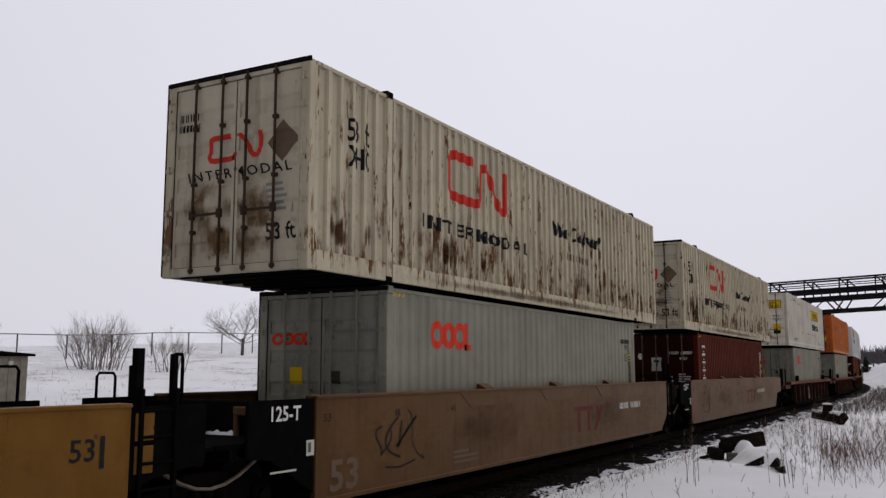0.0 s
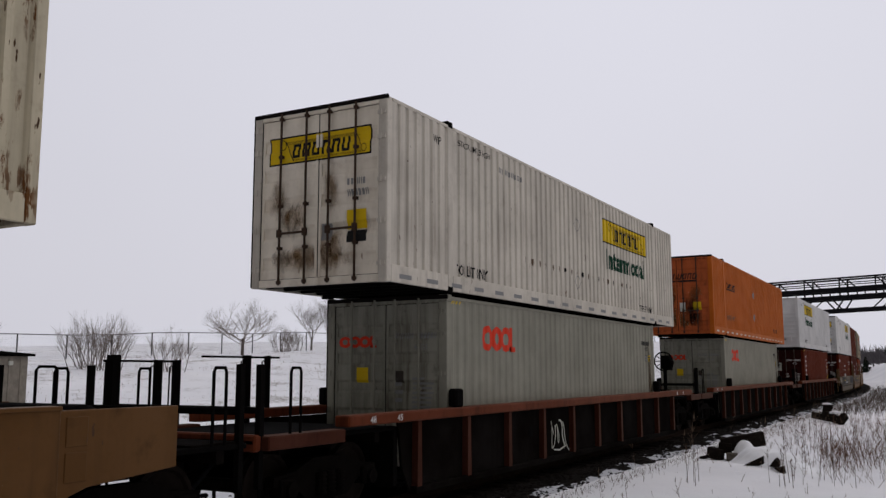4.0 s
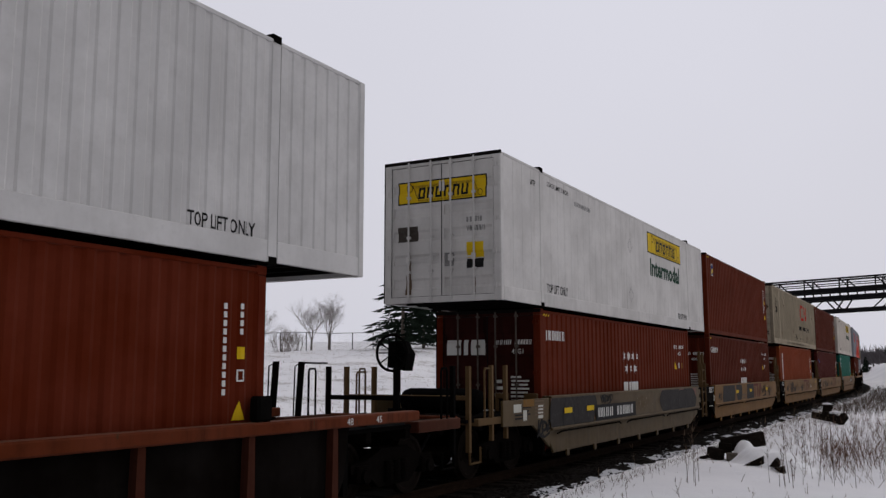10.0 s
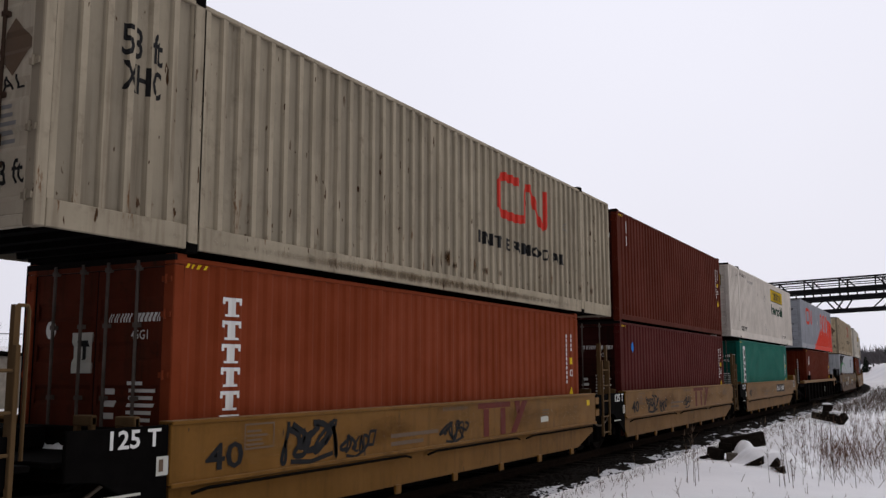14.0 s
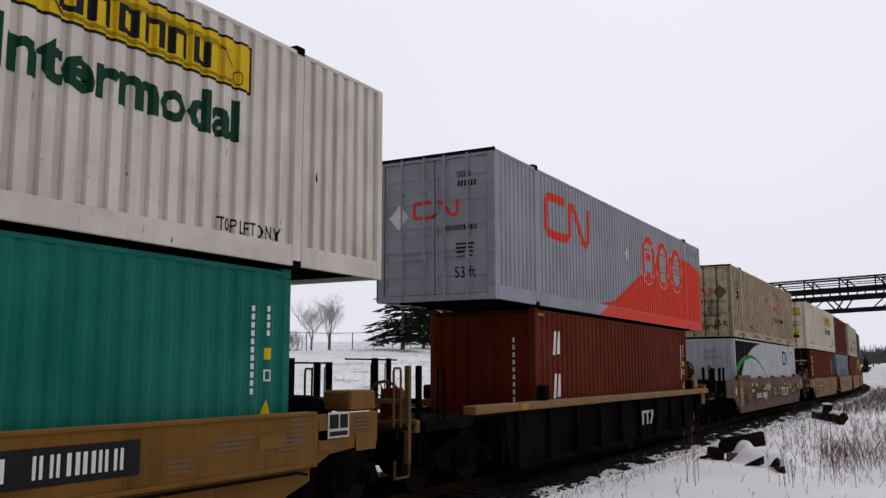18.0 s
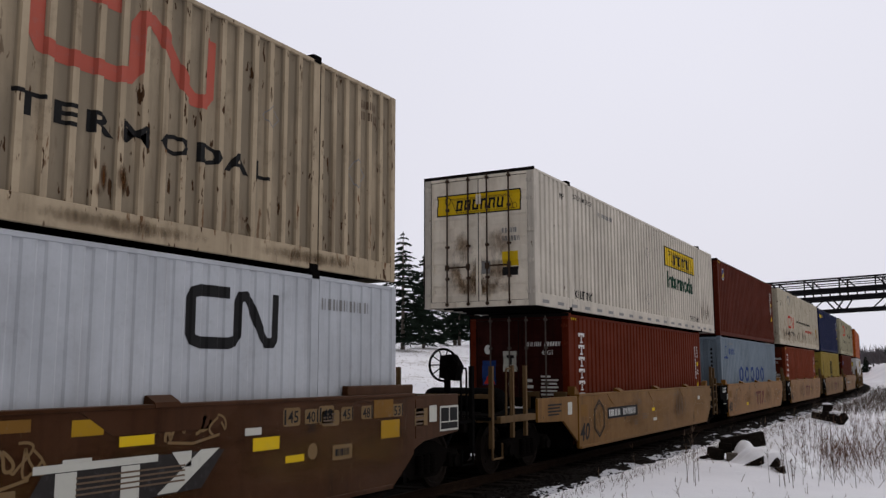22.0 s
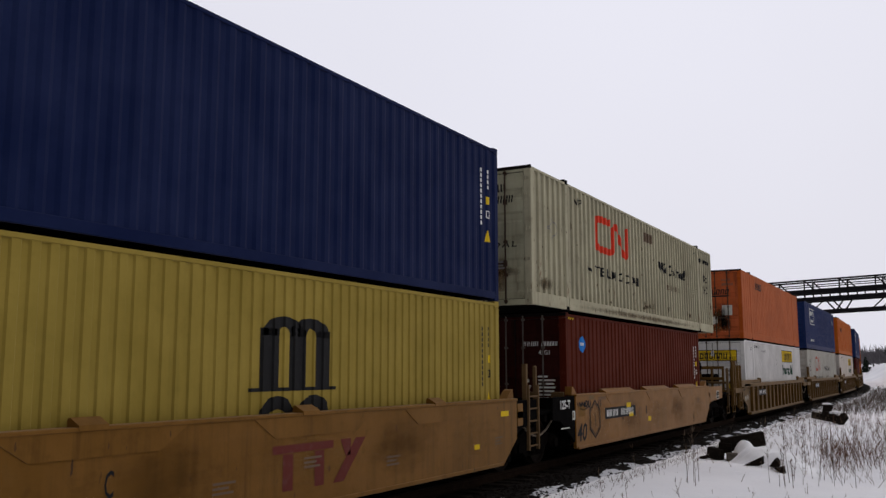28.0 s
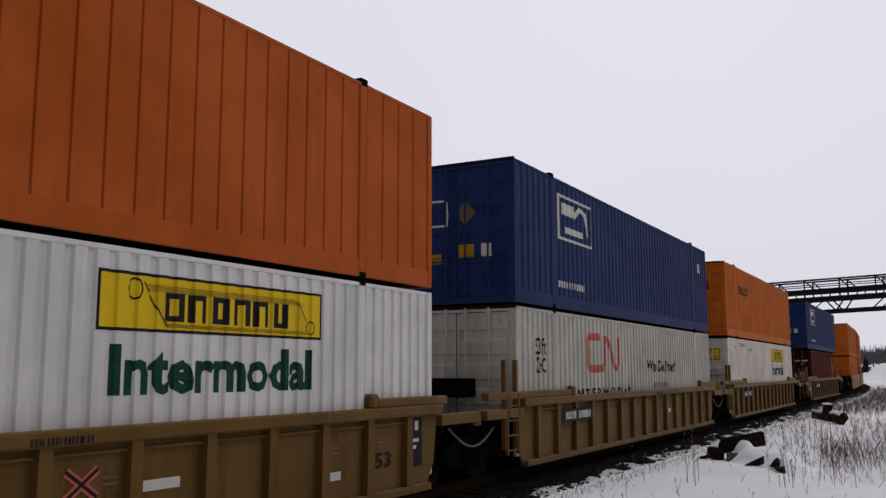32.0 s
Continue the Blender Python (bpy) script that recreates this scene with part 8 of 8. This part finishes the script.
# 10
r, s, e, b = container("cream-white container with a yellow name panel", True, M_WHITE_CREAM, "bold")
ride(r, 184.335, HIGH_Z)
scroll_marks(s, None, 9.65)
scroll_end(e)
r, s, e, b = container("teal green shipping container with a white upright label", False, M_GREEN, "iso")
ride(r, 184.335, LOW_Z)
s.lay("sign_plate", flat(rect(0.69, 0.95, 0.45, 1.65)), K_WHITE, "tall white label")
s.lay("name_mark", flat(*[rect(0.82, 1.02 + i * 0.235, 0.19, 0.15) for i in range(5)]), K_BLACK, "", 0.007)
s.lay("logo", flat([(0.8, 2.2), (1.02, 2.2), (0.95, 2.5), (0.85, 2.45)]), K_GREEN, "", 0.007)
iso_codes(s, e)
e.lay("sign_plate", flat(rect(0.3, 1.7, 0.4, 0.5)), K_PLATE)
# 11
r, s, e, b = container("silver-grey container with a red hill shape and red roundels", True, M_LONG_SILVER, "fine", bar_mat=M_LONG_SILVER)
ride(r, 204.315, HIGH_Z)
s.lay("logo", worm_shape(2.33, 1.5, 2.92, 0.98), K_ORED, "red rounded logo shape")


def hill(s, b):
    tip = [(5.8, 0.31), (6.9, 0.45), (8.0, 0.88), (9.3, 1.36), (10.6, 1.78), (12.0, 2.1), (13.4, 2.26), (14.8, 2.2), (16.01, 2.02)]
    s.lay("colour_field", flat(tip + [(16.01, 0.31)]), K_ORED, "bright red hill-shaped field")
    b.lay("colour_field", flat([(5.7, 0.04), (16.0, 0.04), (16.0, 0.295), (6.4, 0.295)]), K_ORED)
    b.lay("colour_field", flat(rect(14.078, 0.3, 0.185, 1.93)), K_ORED)
    b.lay("colour_field", flat(rect(16.025, 0.04, 0.12, 1.96)), K_ORED)
    for k, u in enumerate((9.97, 11.46, 13.00)):
        c = 1.80
        s.lay("roundel", flat(oval(u, c, 0.64, 0.67, 28)), K_ORED, "red oval roundel", 0.006)
        s.lay("roundel_rim", ringed(oval(u, c, 0.685, 0.715, 28), oval(u, c, 0.645, 0.675, 28)), K_RIM, "pale rim", 0.008)
        if k == 0:
            shapes = [[(u - 0.30, c + 0.46), (u + 0.32, c + 0.46), (u + 0.34, c + 0.30), (u - 0.33, c + 0.30)], [(u - 0.36, c + 0.26), (u + 0.36, c + 0.26), (u + 0.36, c + 0.18), (u - 0.36, c + 0.18)],
                      rect(u - 0.36, c - 0.02, 0.1, 0.2), rect(u + 0.26, c - 0.02, 0.1, 0.2), rect(u - 0.36, c - 0.34, 0.72, 0.32), rect(u - 0.33, c - 0.48, 0.16, 0.11), rect(u + 0.17, c - 0.48, 0.16, 0.11), rect(u + 0.4, c + 0.02, 0.05, 0.2)]
        elif k == 1:
            shapes = [[(u - 0.12, c + 0.5), (u + 0.12, c + 0.5), (u + 0.3, c + 0.32), (u - 0.3, c + 0.32)], [(u - 0.34, c + 0.27), (u + 0.34, c + 0.27), (u + 0.36, c - 0.06), (u - 0.36, c - 0.06)],
                      [(u - 0.36, c - 0.09), (u + 0.36, c - 0.09), (u + 0.28, c - 0.2), (u - 0.28, c - 0.2)], [(u - 0.22, c - 0.24), (u + 0.22, c - 0.24), (u + 0.3, c - 0.5), (u - 0.3, c - 0.5)]]
        else:
            shapes = [rect(u - 0.2 + 0.22 * i, c + 0.32, 0.18, 0.13) for i in range(2)] + [rect(u - 0.31 + 0.22 * i, c + 0.15, 0.19, 0.14) for i in range(3)] + [rect(u - 0.36 + 0.25 * i, c, 0.22, 0.12) for i in range(3)]
            shapes += [[(u - 0.38, c - 0.04), (u + 0.38, c - 0.04), (u + 0.38, c - 0.12), (u - 0.38, c - 0.12)], [(u - 0.36, c - 0.16), (u + 0.36, c - 0.16), (u + 0.27, c - 0.42), (u + 0.1, c - 0.5), (u - 0.1, c - 0.5), (u - 0.27, c - 0.42)]]
        s.lay("roundel_mark", flat(*shapes), K_SILVER, "silver-grey shape of a vehicle", 0.008)
    s.lay("code_mark", bars(14.22, 2.52, 0.5, 0.13, 4, 2), K_GREY)
    s.lay("code_mark", bars(14.85, 2.48, 0.9, 0.13, 6, 3), K_GREY)


hill(s, b)
s.lay("placard", flat([(8.02, 1.55), (8.2, 1.76), (8.02, 1.97), (7.84, 1.76)]), K_PLATE, "pale diamond placard")
e.lay("logo", worm_shape(0.75, 1.62, 1.1, 0.36), K_ORED)
e.lay("placard", flat([(0.48, 1.45), (0.7, 1.7), (0.48, 1.95), (0.26, 1.7)]), K_WHITE, "white diamond placard")
e.lay("phone_line", bars(1.45, 1.36, 0.75, 0.1, 10, 4), K_BLACK)
e.lay("code_mark", bars(1.78, 2.38, 0.3, 0.12, 4, 4), K_BLACK)
e.lay("code_mark", bars(1.78, 2.2, 0.42, 0.12, 6, 5), K_BLACK)
e.lay("data_lines", lines(1.75, 0.85, 0.4, 0.3, 4, 5), K_BLACK)
e.lay("lettering", letters("53 ft", 1.72, 0.46, 0.2, 0.45, 0.01), K_BLACK)
r, s, e, b = container("red-brown shipping container with slanted white blocks", False, M_MAROON_RED, "iso", end="ribs")
ride(r, 204.315, LOW_Z)
for v in (1.95, 1.05):
    s.lay("name_mark", flat([(0.95, v), (1.12, v), (1.2, v + 0.5), (1.03, v + 0.5)], [(1.2, v + 0.02), (1.33, v + 0.02), (1.4, v + 0.5), (1.25, v + 0.5)]), K_WHITE, "slanted white blocks")
iso_codes(s, None)
for i in range(11):
    e.lay("code_mark", flat(rect(1.9, 0.7 + i * 0.15, 0.07, 0.09)), K_WHITE)
# 12
r, s, e, b = container("tan grimy container with deep ribs and a faded logo", True, M_LONG_TAN, "deep", bar_mat=M_BAR_RUST, door_mat=M_TAN_DOOR)
ride(r, 225.715, HIGH_Z)
logo_marks(s, e, 9.8, 2.6, False, True, v=1.62)
s.lay("code_mark", bars(15.24, 2.5, 0.42, 0.12, 4, 7), K_BROWN)
s.lay("code_mark", bars(15.24, 2.33, 0.46, 0.12, 5, 8), K_BROWN)
hazard(s, 15.17, 1.5, 0.22)
rust_patches(s, 9, 13, tall=0.5)
door_grime(e, 12)
for k in range(5):
    stain(b, 0.3 + 3.1 * k, 0.05, 2.9, 0.24, S_GRIME)
r, s, e, b = container("cool white container with a black field and a green arc", True, M_LONG_WHITE, "soft", end="ribs")
ride(r, 225.755, LOW_Z)


def green_arc(s):
    edge = [(6.08, 2.79), (4.9, 2.71), (3.8, 2.55), (3.2, 2.41), (2.64, 2.23), (2.2, 2.07), (1.82, 1.89), (1.5, 1.67), (1.21, 1.42), (0.95, 0.9)]
    s.lay("colour_field", flat([(0.14, 2.79), (0.14, 0.9)] + edge[::-1]), K_FIELD, "black curved field")
    top = [(0.14, 1.74), (0.7, 1.94), (1.2, 2.08), (1.8, 2.17), (2.4, 2.22), (3.1, 2.25), (3.8, 2.23), (4.5, 2.14), (5.2, 2.0), (6.2, 1.7), (7.3, 1.28), (8.3, 0.85)]
    low = [(0.14, 1.42), (0.7, 1.66), (1.2, 1.84), (1.8, 1.98), (2.4, 2.06), (3.1, 2.12), (3.8, 2.12), (4.5, 2.05), (5.2, 1.92), (6.2, 1.63), (7.3, 1.22), (8.3, 0.8)]
    s.lay("colour_arc", flat(*[[low[i], low[i + 1], top[i + 1], top[i]] for i in range(11)]), K_LEAF, "bright green arc", 0.007)


green_arc(s)
b.lay("colour_field", flat(rect(1.885, 2.19, 0.19, 0.6)), K_FIELD)
b.lay("colour_arc", flat(rect(1.885, 2.0, 0.19, 0.19)), K_LEAF)
s.lay("logo", worm_shape(11.87, 1.87, 1.64, 0.70), K_BLACK, "black rounded logo shape")
s.lay("code_mark", bars(14.15, 2.42, 1.32, 0.15, 8, 2), K_GREY)
hazard(s, 3.24, 1.76, 0.26)
e.lay("logo", worm_shape(0.28, 2.0, 0.42, 0.22), K_BLACK)
e.lay("code_mark", bars(1.4, 2.3, 0.5, 0.16, 4, 2), K_GREY)
e.lay("code_mark", bars(1.4, 2.06, 0.7, 0.16, 6, 3), K_GREY)
# 13
r, s, e, b = container("dirty white container with a yellow name panel and stained doors", True, M_WHITE_OLD, "dom", door_mat=M_WHITE_DOOR, bar_mat=M_BAR_RUST)
ride(r, 247.185, HIGH_Z)
scroll_marks(s, b, 9.87, 1.83)
scroll_end(e)
door_grime(e, 13)
rust_patches(s, 8, 21, 14.2, 15.9, 0.33, 1.0)
rng = random.Random(8)
for k in range(9):
    u0, v0, h0, w0 = 14.55 + k * 0.16 + rng.uniform(-0.04, 0.04), rng.uniform(0.34, 0.5), rng.uniform(0.3, 0.85), rng.uniform(0.012, 0.035)
    s.lay("rust_stain", flat([(u0, v0), (u0 + w0, v0), (u0 + w0 * 0.9, v0 + h0 * 0.7), (u0 + w0 * 0.5, v0 + h0), (u0 + w0 * 0.1, v0 + h0 * 0.8)]), K_BROWN if k % 2 else K_SLATE, "dark run of rust", 0.005)
r, s, e, b = column_box(247.185, M_MAROON_RED)
e.lay("sign_plate", flat(rect(0.3, 1.3, 0.34, 0.55)), K_BLUE, "blue and red plate")
e.lay("plate_mark", flat([(0.33, 1.32), (0.62, 1.32), (0.5, 1.6)]), K_RED, "", 0.008)
# 14
r, s, e, b = container("maroon shipping container with ribbed sides", False, M_MAROON, "iso")
ride(r, 262.645, HIGH_Z)
iso_codes(s, e)
flag_sign(s)
r, s, e, b = container("light steel-blue shipping container with dark blue blocks", False, M_BLUEGREY, "iso", end="ribs")
ride(r, 262.645, LOW_Z)
for i in range(5):
    s.lay("name_ring", ringed(oval(3.75 + i * 1.18, 1.46, 0.42, 0.31), oval(3.75 + i * 1.18, 1.46, 0.22, 0.19)), K_BLUE, "dark blue ring")
s.lay("logo", ringed(oval(0.95, 2.32, 0.2, 0.22, 14), oval(0.95, 2.32, 0.16, 0.18, 14)), K_BLUE)
s.lay("logo", flat(rect(0.63, 2.06, 0.63, 0.06)), K_BLUE)
s.lay("name_mark", bars(1.37, 2.22, 1.21, 0.23, 4, 5, 0.3), K_BLUE)
s.lay("code_mark", bars(1.3, 2.6, 1.0, 0.08, 9, 5), K_GREY)
e.lay("data_label", flat(rect(0.3, 2.0, 0.28, 0.38)), K_YELLOW)
e.lay("warning_triangle", flat([(1.35, 1.6), (1.6, 1.6), (1.48, 1.85)]), K_YELLOW)
for i in range(10):
    e.lay("code_mark", flat(rect(2.05, 1.0 + i * 0.15, 0.06, 0.09)), K_BLACK)
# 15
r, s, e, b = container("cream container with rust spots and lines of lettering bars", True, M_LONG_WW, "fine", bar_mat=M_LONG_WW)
ride(r, 278.095, HIGH_Z)
s.lay("logo", worm_shape(3.0, 0.95, 2.25, 0.66), K_RED, "red rounded logo shape")
s.lay("lettering", letters("WORLDWIDE", 2.75, 0.58, 0.19, 2.55, 0.025), K_BLACK)
s.lay("lettering", letters("Services d'expédition transitaire de calibre mondial", 6.08, 1.35, 0.17, 5.86, 0.02), K_BLACK, "black lettering")
s.lay("address_line", bars(9.86, 0.92, 2.9, 0.15, 20, 4, 0.25), K_RED)
s.lay("emblem", ringed(oval(3.6, 2.45, 0.55, 0.25), oval(3.6, 2.4, 0.4, 0.16)), K_GREY)
s.lay("lettering", letters("53 ft", 0.8, 2.0, 0.28, 0.6, 0.01), K_BLACK)
s.lay("sticker", flat(rect(14.8, 0.8, 0.3, 0.5)), K_GOLD)
e.lay("logo", worm_shape(0.75, 1.6, 1.05, 0.40), K_RED)
rust_patches(s, 26, 23, tall=0.9)
door_grime(e, 15)
r, s, e, b = column_box(278.095, M_BRICK, "brick-orange shipping container with a column of white blocks")
# 16
r, s, e, b = container("navy blue shipping container with a small yellow name mark", False, M_NAVY, "iso", end="ribs")
ride(r, 293.615, HIGH_Z)
s.lay("name_mark", flat(*[oval(0.72 + i * 0.31, 2.38, 0.13, 0.13) for i in range(5)]), K_YELLOW, "row of yellow rounded blocks")
iso_codes(s, None)
e.lay("warning_triangle", flat([(1.35, 0.7), (1.6, 0.7), (1.48, 0.95)]), K_YELLOW)
r, s, e, b = container("mustard-yellow shipping container with a black arched logo", False, M_YELLOW, "fine", bar_mat=M_YELLOW)
ride(r, 293.615, LOW_Z)


def arched_logo(f, u, v, w, h, mat=K_BLACK):
    t = w * 0.22
    polys = [rect(u + i * w * 0.36, v, t, h * 0.82) for i in range(3)]
    for i in range(2):
        c = u + t / 2 + w * 0.18 + i * w * 0.36
        n = 8
        for k in range(n):
            a0, a1 = math.pi * k / n, math.pi * (k + 1) / n
            polys.append([(c + (w * 0.18 + t / 2) * math.cos(a), v + h * 0.72 + h * 0.28 * math.sin(a)) for a in (a0, a1)] +
                         [(c + (w * 0.18 - t / 2) * math.cos(a), v + h * 0.72 + h * 0.13 * math.sin(a)) for a in (a1, a0)])
    polys.append(rect(u - w * 0.13, v - h * 0.05, w * 1.15, h * 0.05))
    f.lay("logo", flat(*polys), mat, "black arched logo shape")


arched_logo(s, 5.55, 1.42, 1.5, 0.88)
for c in (5.88, 6.62):
    s.lay("logo", ringed(oval(c, 1.08, 0.33, 0.24), oval(c, 1.04, 0.17, 0.12)), K_BLACK)
vertical_blocks(s, 0.8, 0.95, 0.14, 1.38, 10, K_BLACK)
vertical_blocks(s, 1.08, 0.95, 0.14, 1.25, 9, K_BLACK)
arched_logo(e, 0.42, 1.95, 0.3, 0.22)
e.lay("name_mark", bars(0.4, 1.72, 0.36, 0.16, 2, 3), K_BLACK)
iso_codes(s, e, K_BLACK)
# 17
r, s, e, b = container("pale green-grey container with an orange-red logo", True, M_LONG_PALE, "deep", bar_mat=M_BAR_RUST, door_mat=M_PALE_DOOR)
ride(r, 309.175, HIGH_Z)
logo_marks(s, None, 3.8, 2.8, True, False, False, K_ORED, 1.56, 9.42)
e.lay("logo", worm_shape(0.45, 1.42, 1.35, 0.46), K_ORED)
e.lay("lettering", letters("INTERMODAL", 0.35, 1.22, 0.12, 1.9, 0.015, 1.3), K_BLACK)
e.lay("code_mark", bars(1.45, 2.38, 0.6, 0.16, 4, 3), K_BLACK)
e.lay("code_mark", bars(1.45, 2.14, 0.75, 0.16, 6, 4), K_BLACK)
e.lay("data_panel", lines(1.3, 0.78, 0.8, 0.2, 3, 5), K_GREY)
door_grime(e, 17)
rust_patches(s, 14, 19, tall=0.35)
stain(s, 0.25, 0.34, 1.1, 0.34, S_GRIME)
stain(b, 0.2, 0.05, 15.6, 0.2, S_GRIME)
s.lay("code_mark", bars(14.46, 2.4, 0.55, 0.13, 4, 3), K_BLACK)
s.lay("code_mark", bars(15.12, 2.4, 0.86, 0.13, 6, 4), K_BLACK)
s.lay("lettering", letters("53 ft", 14.87, 1.76, 0.25, 0.58, 0.015), K_BLACK)
s.lay("lettering", letters("XHC", 14.88, 1.36, 0.25, 0.58, 0.015), K_BLACK)
s.lay("lettering", letters("WTP", 2.6, 2.45, 0.18, 0.35, 0.01), K_BLACK)
s.lay("lettering", letters("WTP", 13.64, 2.5, 0.14, 0.3, 0.01), K_BLACK)
hazard(s, 1.2, 1.72, 0.24)
s.lay("dark_patch", flat(rect(7.9, 2.3, 0.95, 0.26)), K_BROWN)
r, s, e, b = container("dark maroon shipping container with a blue disc", False, M_MAROON, "iso")
ride(r, 309.175, LOW_Z)
iso_codes(s, e)
s.lay("round_mark", flat(oval(1.06, 2.21, 0.19, 0.19)), K_SKY, "blue disc")
s.lay("disc_mark", bars(0.94, 2.18, 0.24, 0.07, 4, 2), K_WHITE, "", 0.007)
# 18
r, s, e, b = container("dirty orange container with flat panels and dark door stains", True, M_ORANGE_OLD, "panel", bar_mat=M_BAR_RUST, door_mat=M_ORANGE_DOOR)
ride(r, 330.905, HIGH_Z)
slant_name(s, 3.05, 2.36, 1.6, 0.2, K_BLACK)
slant_name(e, 0.42, 1.85, 1.65, 0.22, K_BLACK)
e.lay("paper_sheet", flat(rect(1.75, 0.98, 0.42, 0.42)), K_PLATE)
e.lay("paper_sheet", flat(rect(1.36, 0.62, 0.2, 0.32)), K_PLATE)
door_grime(e, 18, True)
e.lay("code_mark", bars(1.78, 2.4, 0.36, 0.1, 4, 2), K_BROWN)
e.lay("code_mark", bars(1.78, 2.22, 0.46, 0.1, 6, 3), K_BROWN)
r, s, e, b = container("clean white container with a yellow name panel", True, M_WHITE, "dom", bar_mat=M_BAR_RUST)
ride(r, 330.905, LOW_Z)
scroll_marks(s, None, 9.65)
scroll_end(e)
# 19
r, s, e, b = container("mid-blue container with a pale framed emblem", True, M_BLUE, "iso", bar_mat=M_BLUE)
ride(r, 350.275, HIGH_Z)


def framed_emblem(s, e):
    s.lay("emblem_frame", ringed(rect(2.3, 1.55, 2.15, 1.0), rect(2.37, 1.61, 2.01, 0.88)), K_PLATE, "pale square frame")
    s.lay("emblem", flat(rect(2.55, 2.12, 0.7, 0.26), rect(2.7, 1.72, 1.1, 0.14)), K_PLATE)
    s.lay("emblem", band([(3.3, 2.15), (3.6, 2.38), (4.0, 2.3), (4.15, 1.8)], 0.13), K_PLATE)
    s.lay("code_mark", bars(2.3, 0.5, 1.6, 0.14, 8, 3), K_PLATE)
    s.lay("code_mark", bars(14.9, 2.0, 0.4, 0.3, 3, 3), K_PLATE)
    e.lay("sticker", flat(rect(1.35, 0.95, 0.34, 0.26)), K_GOLD)
    e.lay("sticker", flat(rect(1.85, 0.95, 0.22, 0.26)), K_PLATE)
    e.lay("sticker", flat(rect(0.7, 0.85, 0.25, 0.2)), K_GOLD)
    e.lay("placard", flat([(1.5, 1.6), (1.72, 1.85), (1.5, 2.1), (1.28, 1.85)]), K_BROWN)
    e.lay("emblem_frame", ringed(rect(0.5, 1.6, 0.6, 0.55), rect(0.54, 1.64, 0.52, 0.47)), K_PLATE)


framed_emblem(s, e)
r, s, e, b = container("dull grey-white container with a faded red logo", True, M_LONG_DULL, "dom", bar_mat=M_LONG_DULL)
ride(r, 350.275, LOW_Z)
logo_marks(s, None, 3.82, 2.55, True, True)
# 20
r, s, e, b = container("orange container with dark slanted blocks", True, M_ORANGE, "fine", bar_mat=M_ORANGE)
ride(r, 369.595, HIGH_Z)
slant_name(s, 2.6, 1.9, 1.9, 0.24)
slant_name(e, 0.42, 1.9, 1.6, 0.22)
e.lay("sticker", flat(rect(0.9, 0.8, 0.3, 0.3)), K_GOLD)
r, s, e, b = container("cream-white container with a yellow name panel", True, M_WHITE_CREAM, "dom")
ride(r, 369.595, LOW_Z)
scroll_marks(s, None, 9.7)
scroll_end(e)
# 21 and beyond
r, s, e, b = container("mid-blue container with a pale framed emblem", True, M_BLUE, "iso", bar_mat=M_BLUE)
ride(r, 392.7, HIGH_Z)
framed_emblem(s, e)
r, s, e, b = container("dark maroon shipping container", False, M_MAROON_DK, "iso")
ride(r, 392.7, LOW_Z)
iso_codes(s, e)
for i, q in enumerate((422.6, 442.0, 461.5)):
    for z in (HIGH_Z, LOW_Z):
        r, s, e, b = container("orange container far back in the train", True, M_ORANGE if i != 1 else M_ORANGE_OLD, "fine", bar_mat=M_ORANGE)
        ride(r, q, z)
        slant_name(s, 2.6, 1.9, 1.9, 0.24)

PACE = ((0.0, 9.88), (6.0, 9.868), (9.0, 9.972), (12.2, 10.022), (16.5, 10.07), (22.5, 10.117), (28.0, 10.166), (32.0, 10.205))


def gone(t):
    """Metres that the train has moved after t seconds."""
    return t * float(np.interp(t, [a for a, _ in PACE], [v for _, v in PACE]))


def motions():
    ts = [float(t) for t in range(0, 33)]
    for ob, q, z in RIDERS:
        rows = []
        for t in ts:
            x, y, a = track(q - gone(t))
            rows.append((t, pose(x, y, z, 0, 0, math.degrees(a))))
        walk(ob, rows)
    # wheels roll without slip; all axles turn alike, so each kind is keyed once and shared
    for side in (-1, 1):
        axles = [w for w in WHEELSETS if w.location.y * side > 0]
        rows = []
        for k in range(0, 32 * FPS + 1):
            t = k / FPS
            rows.append((t, pose(0, side * 0.89, WHEEL_R) @ Matrix.Rotation(gone(t) / WHEEL_R, 4, "X")))
        walk(axles[0], rows)
        keys = axles[0].animation_data
        for w in axles[1:]:
            w.rotation_mode = "QUATERNION"
            other = w.animation_data_create()
            other.action = keys.action
            other.action_slot = keys.action_slot


motions()
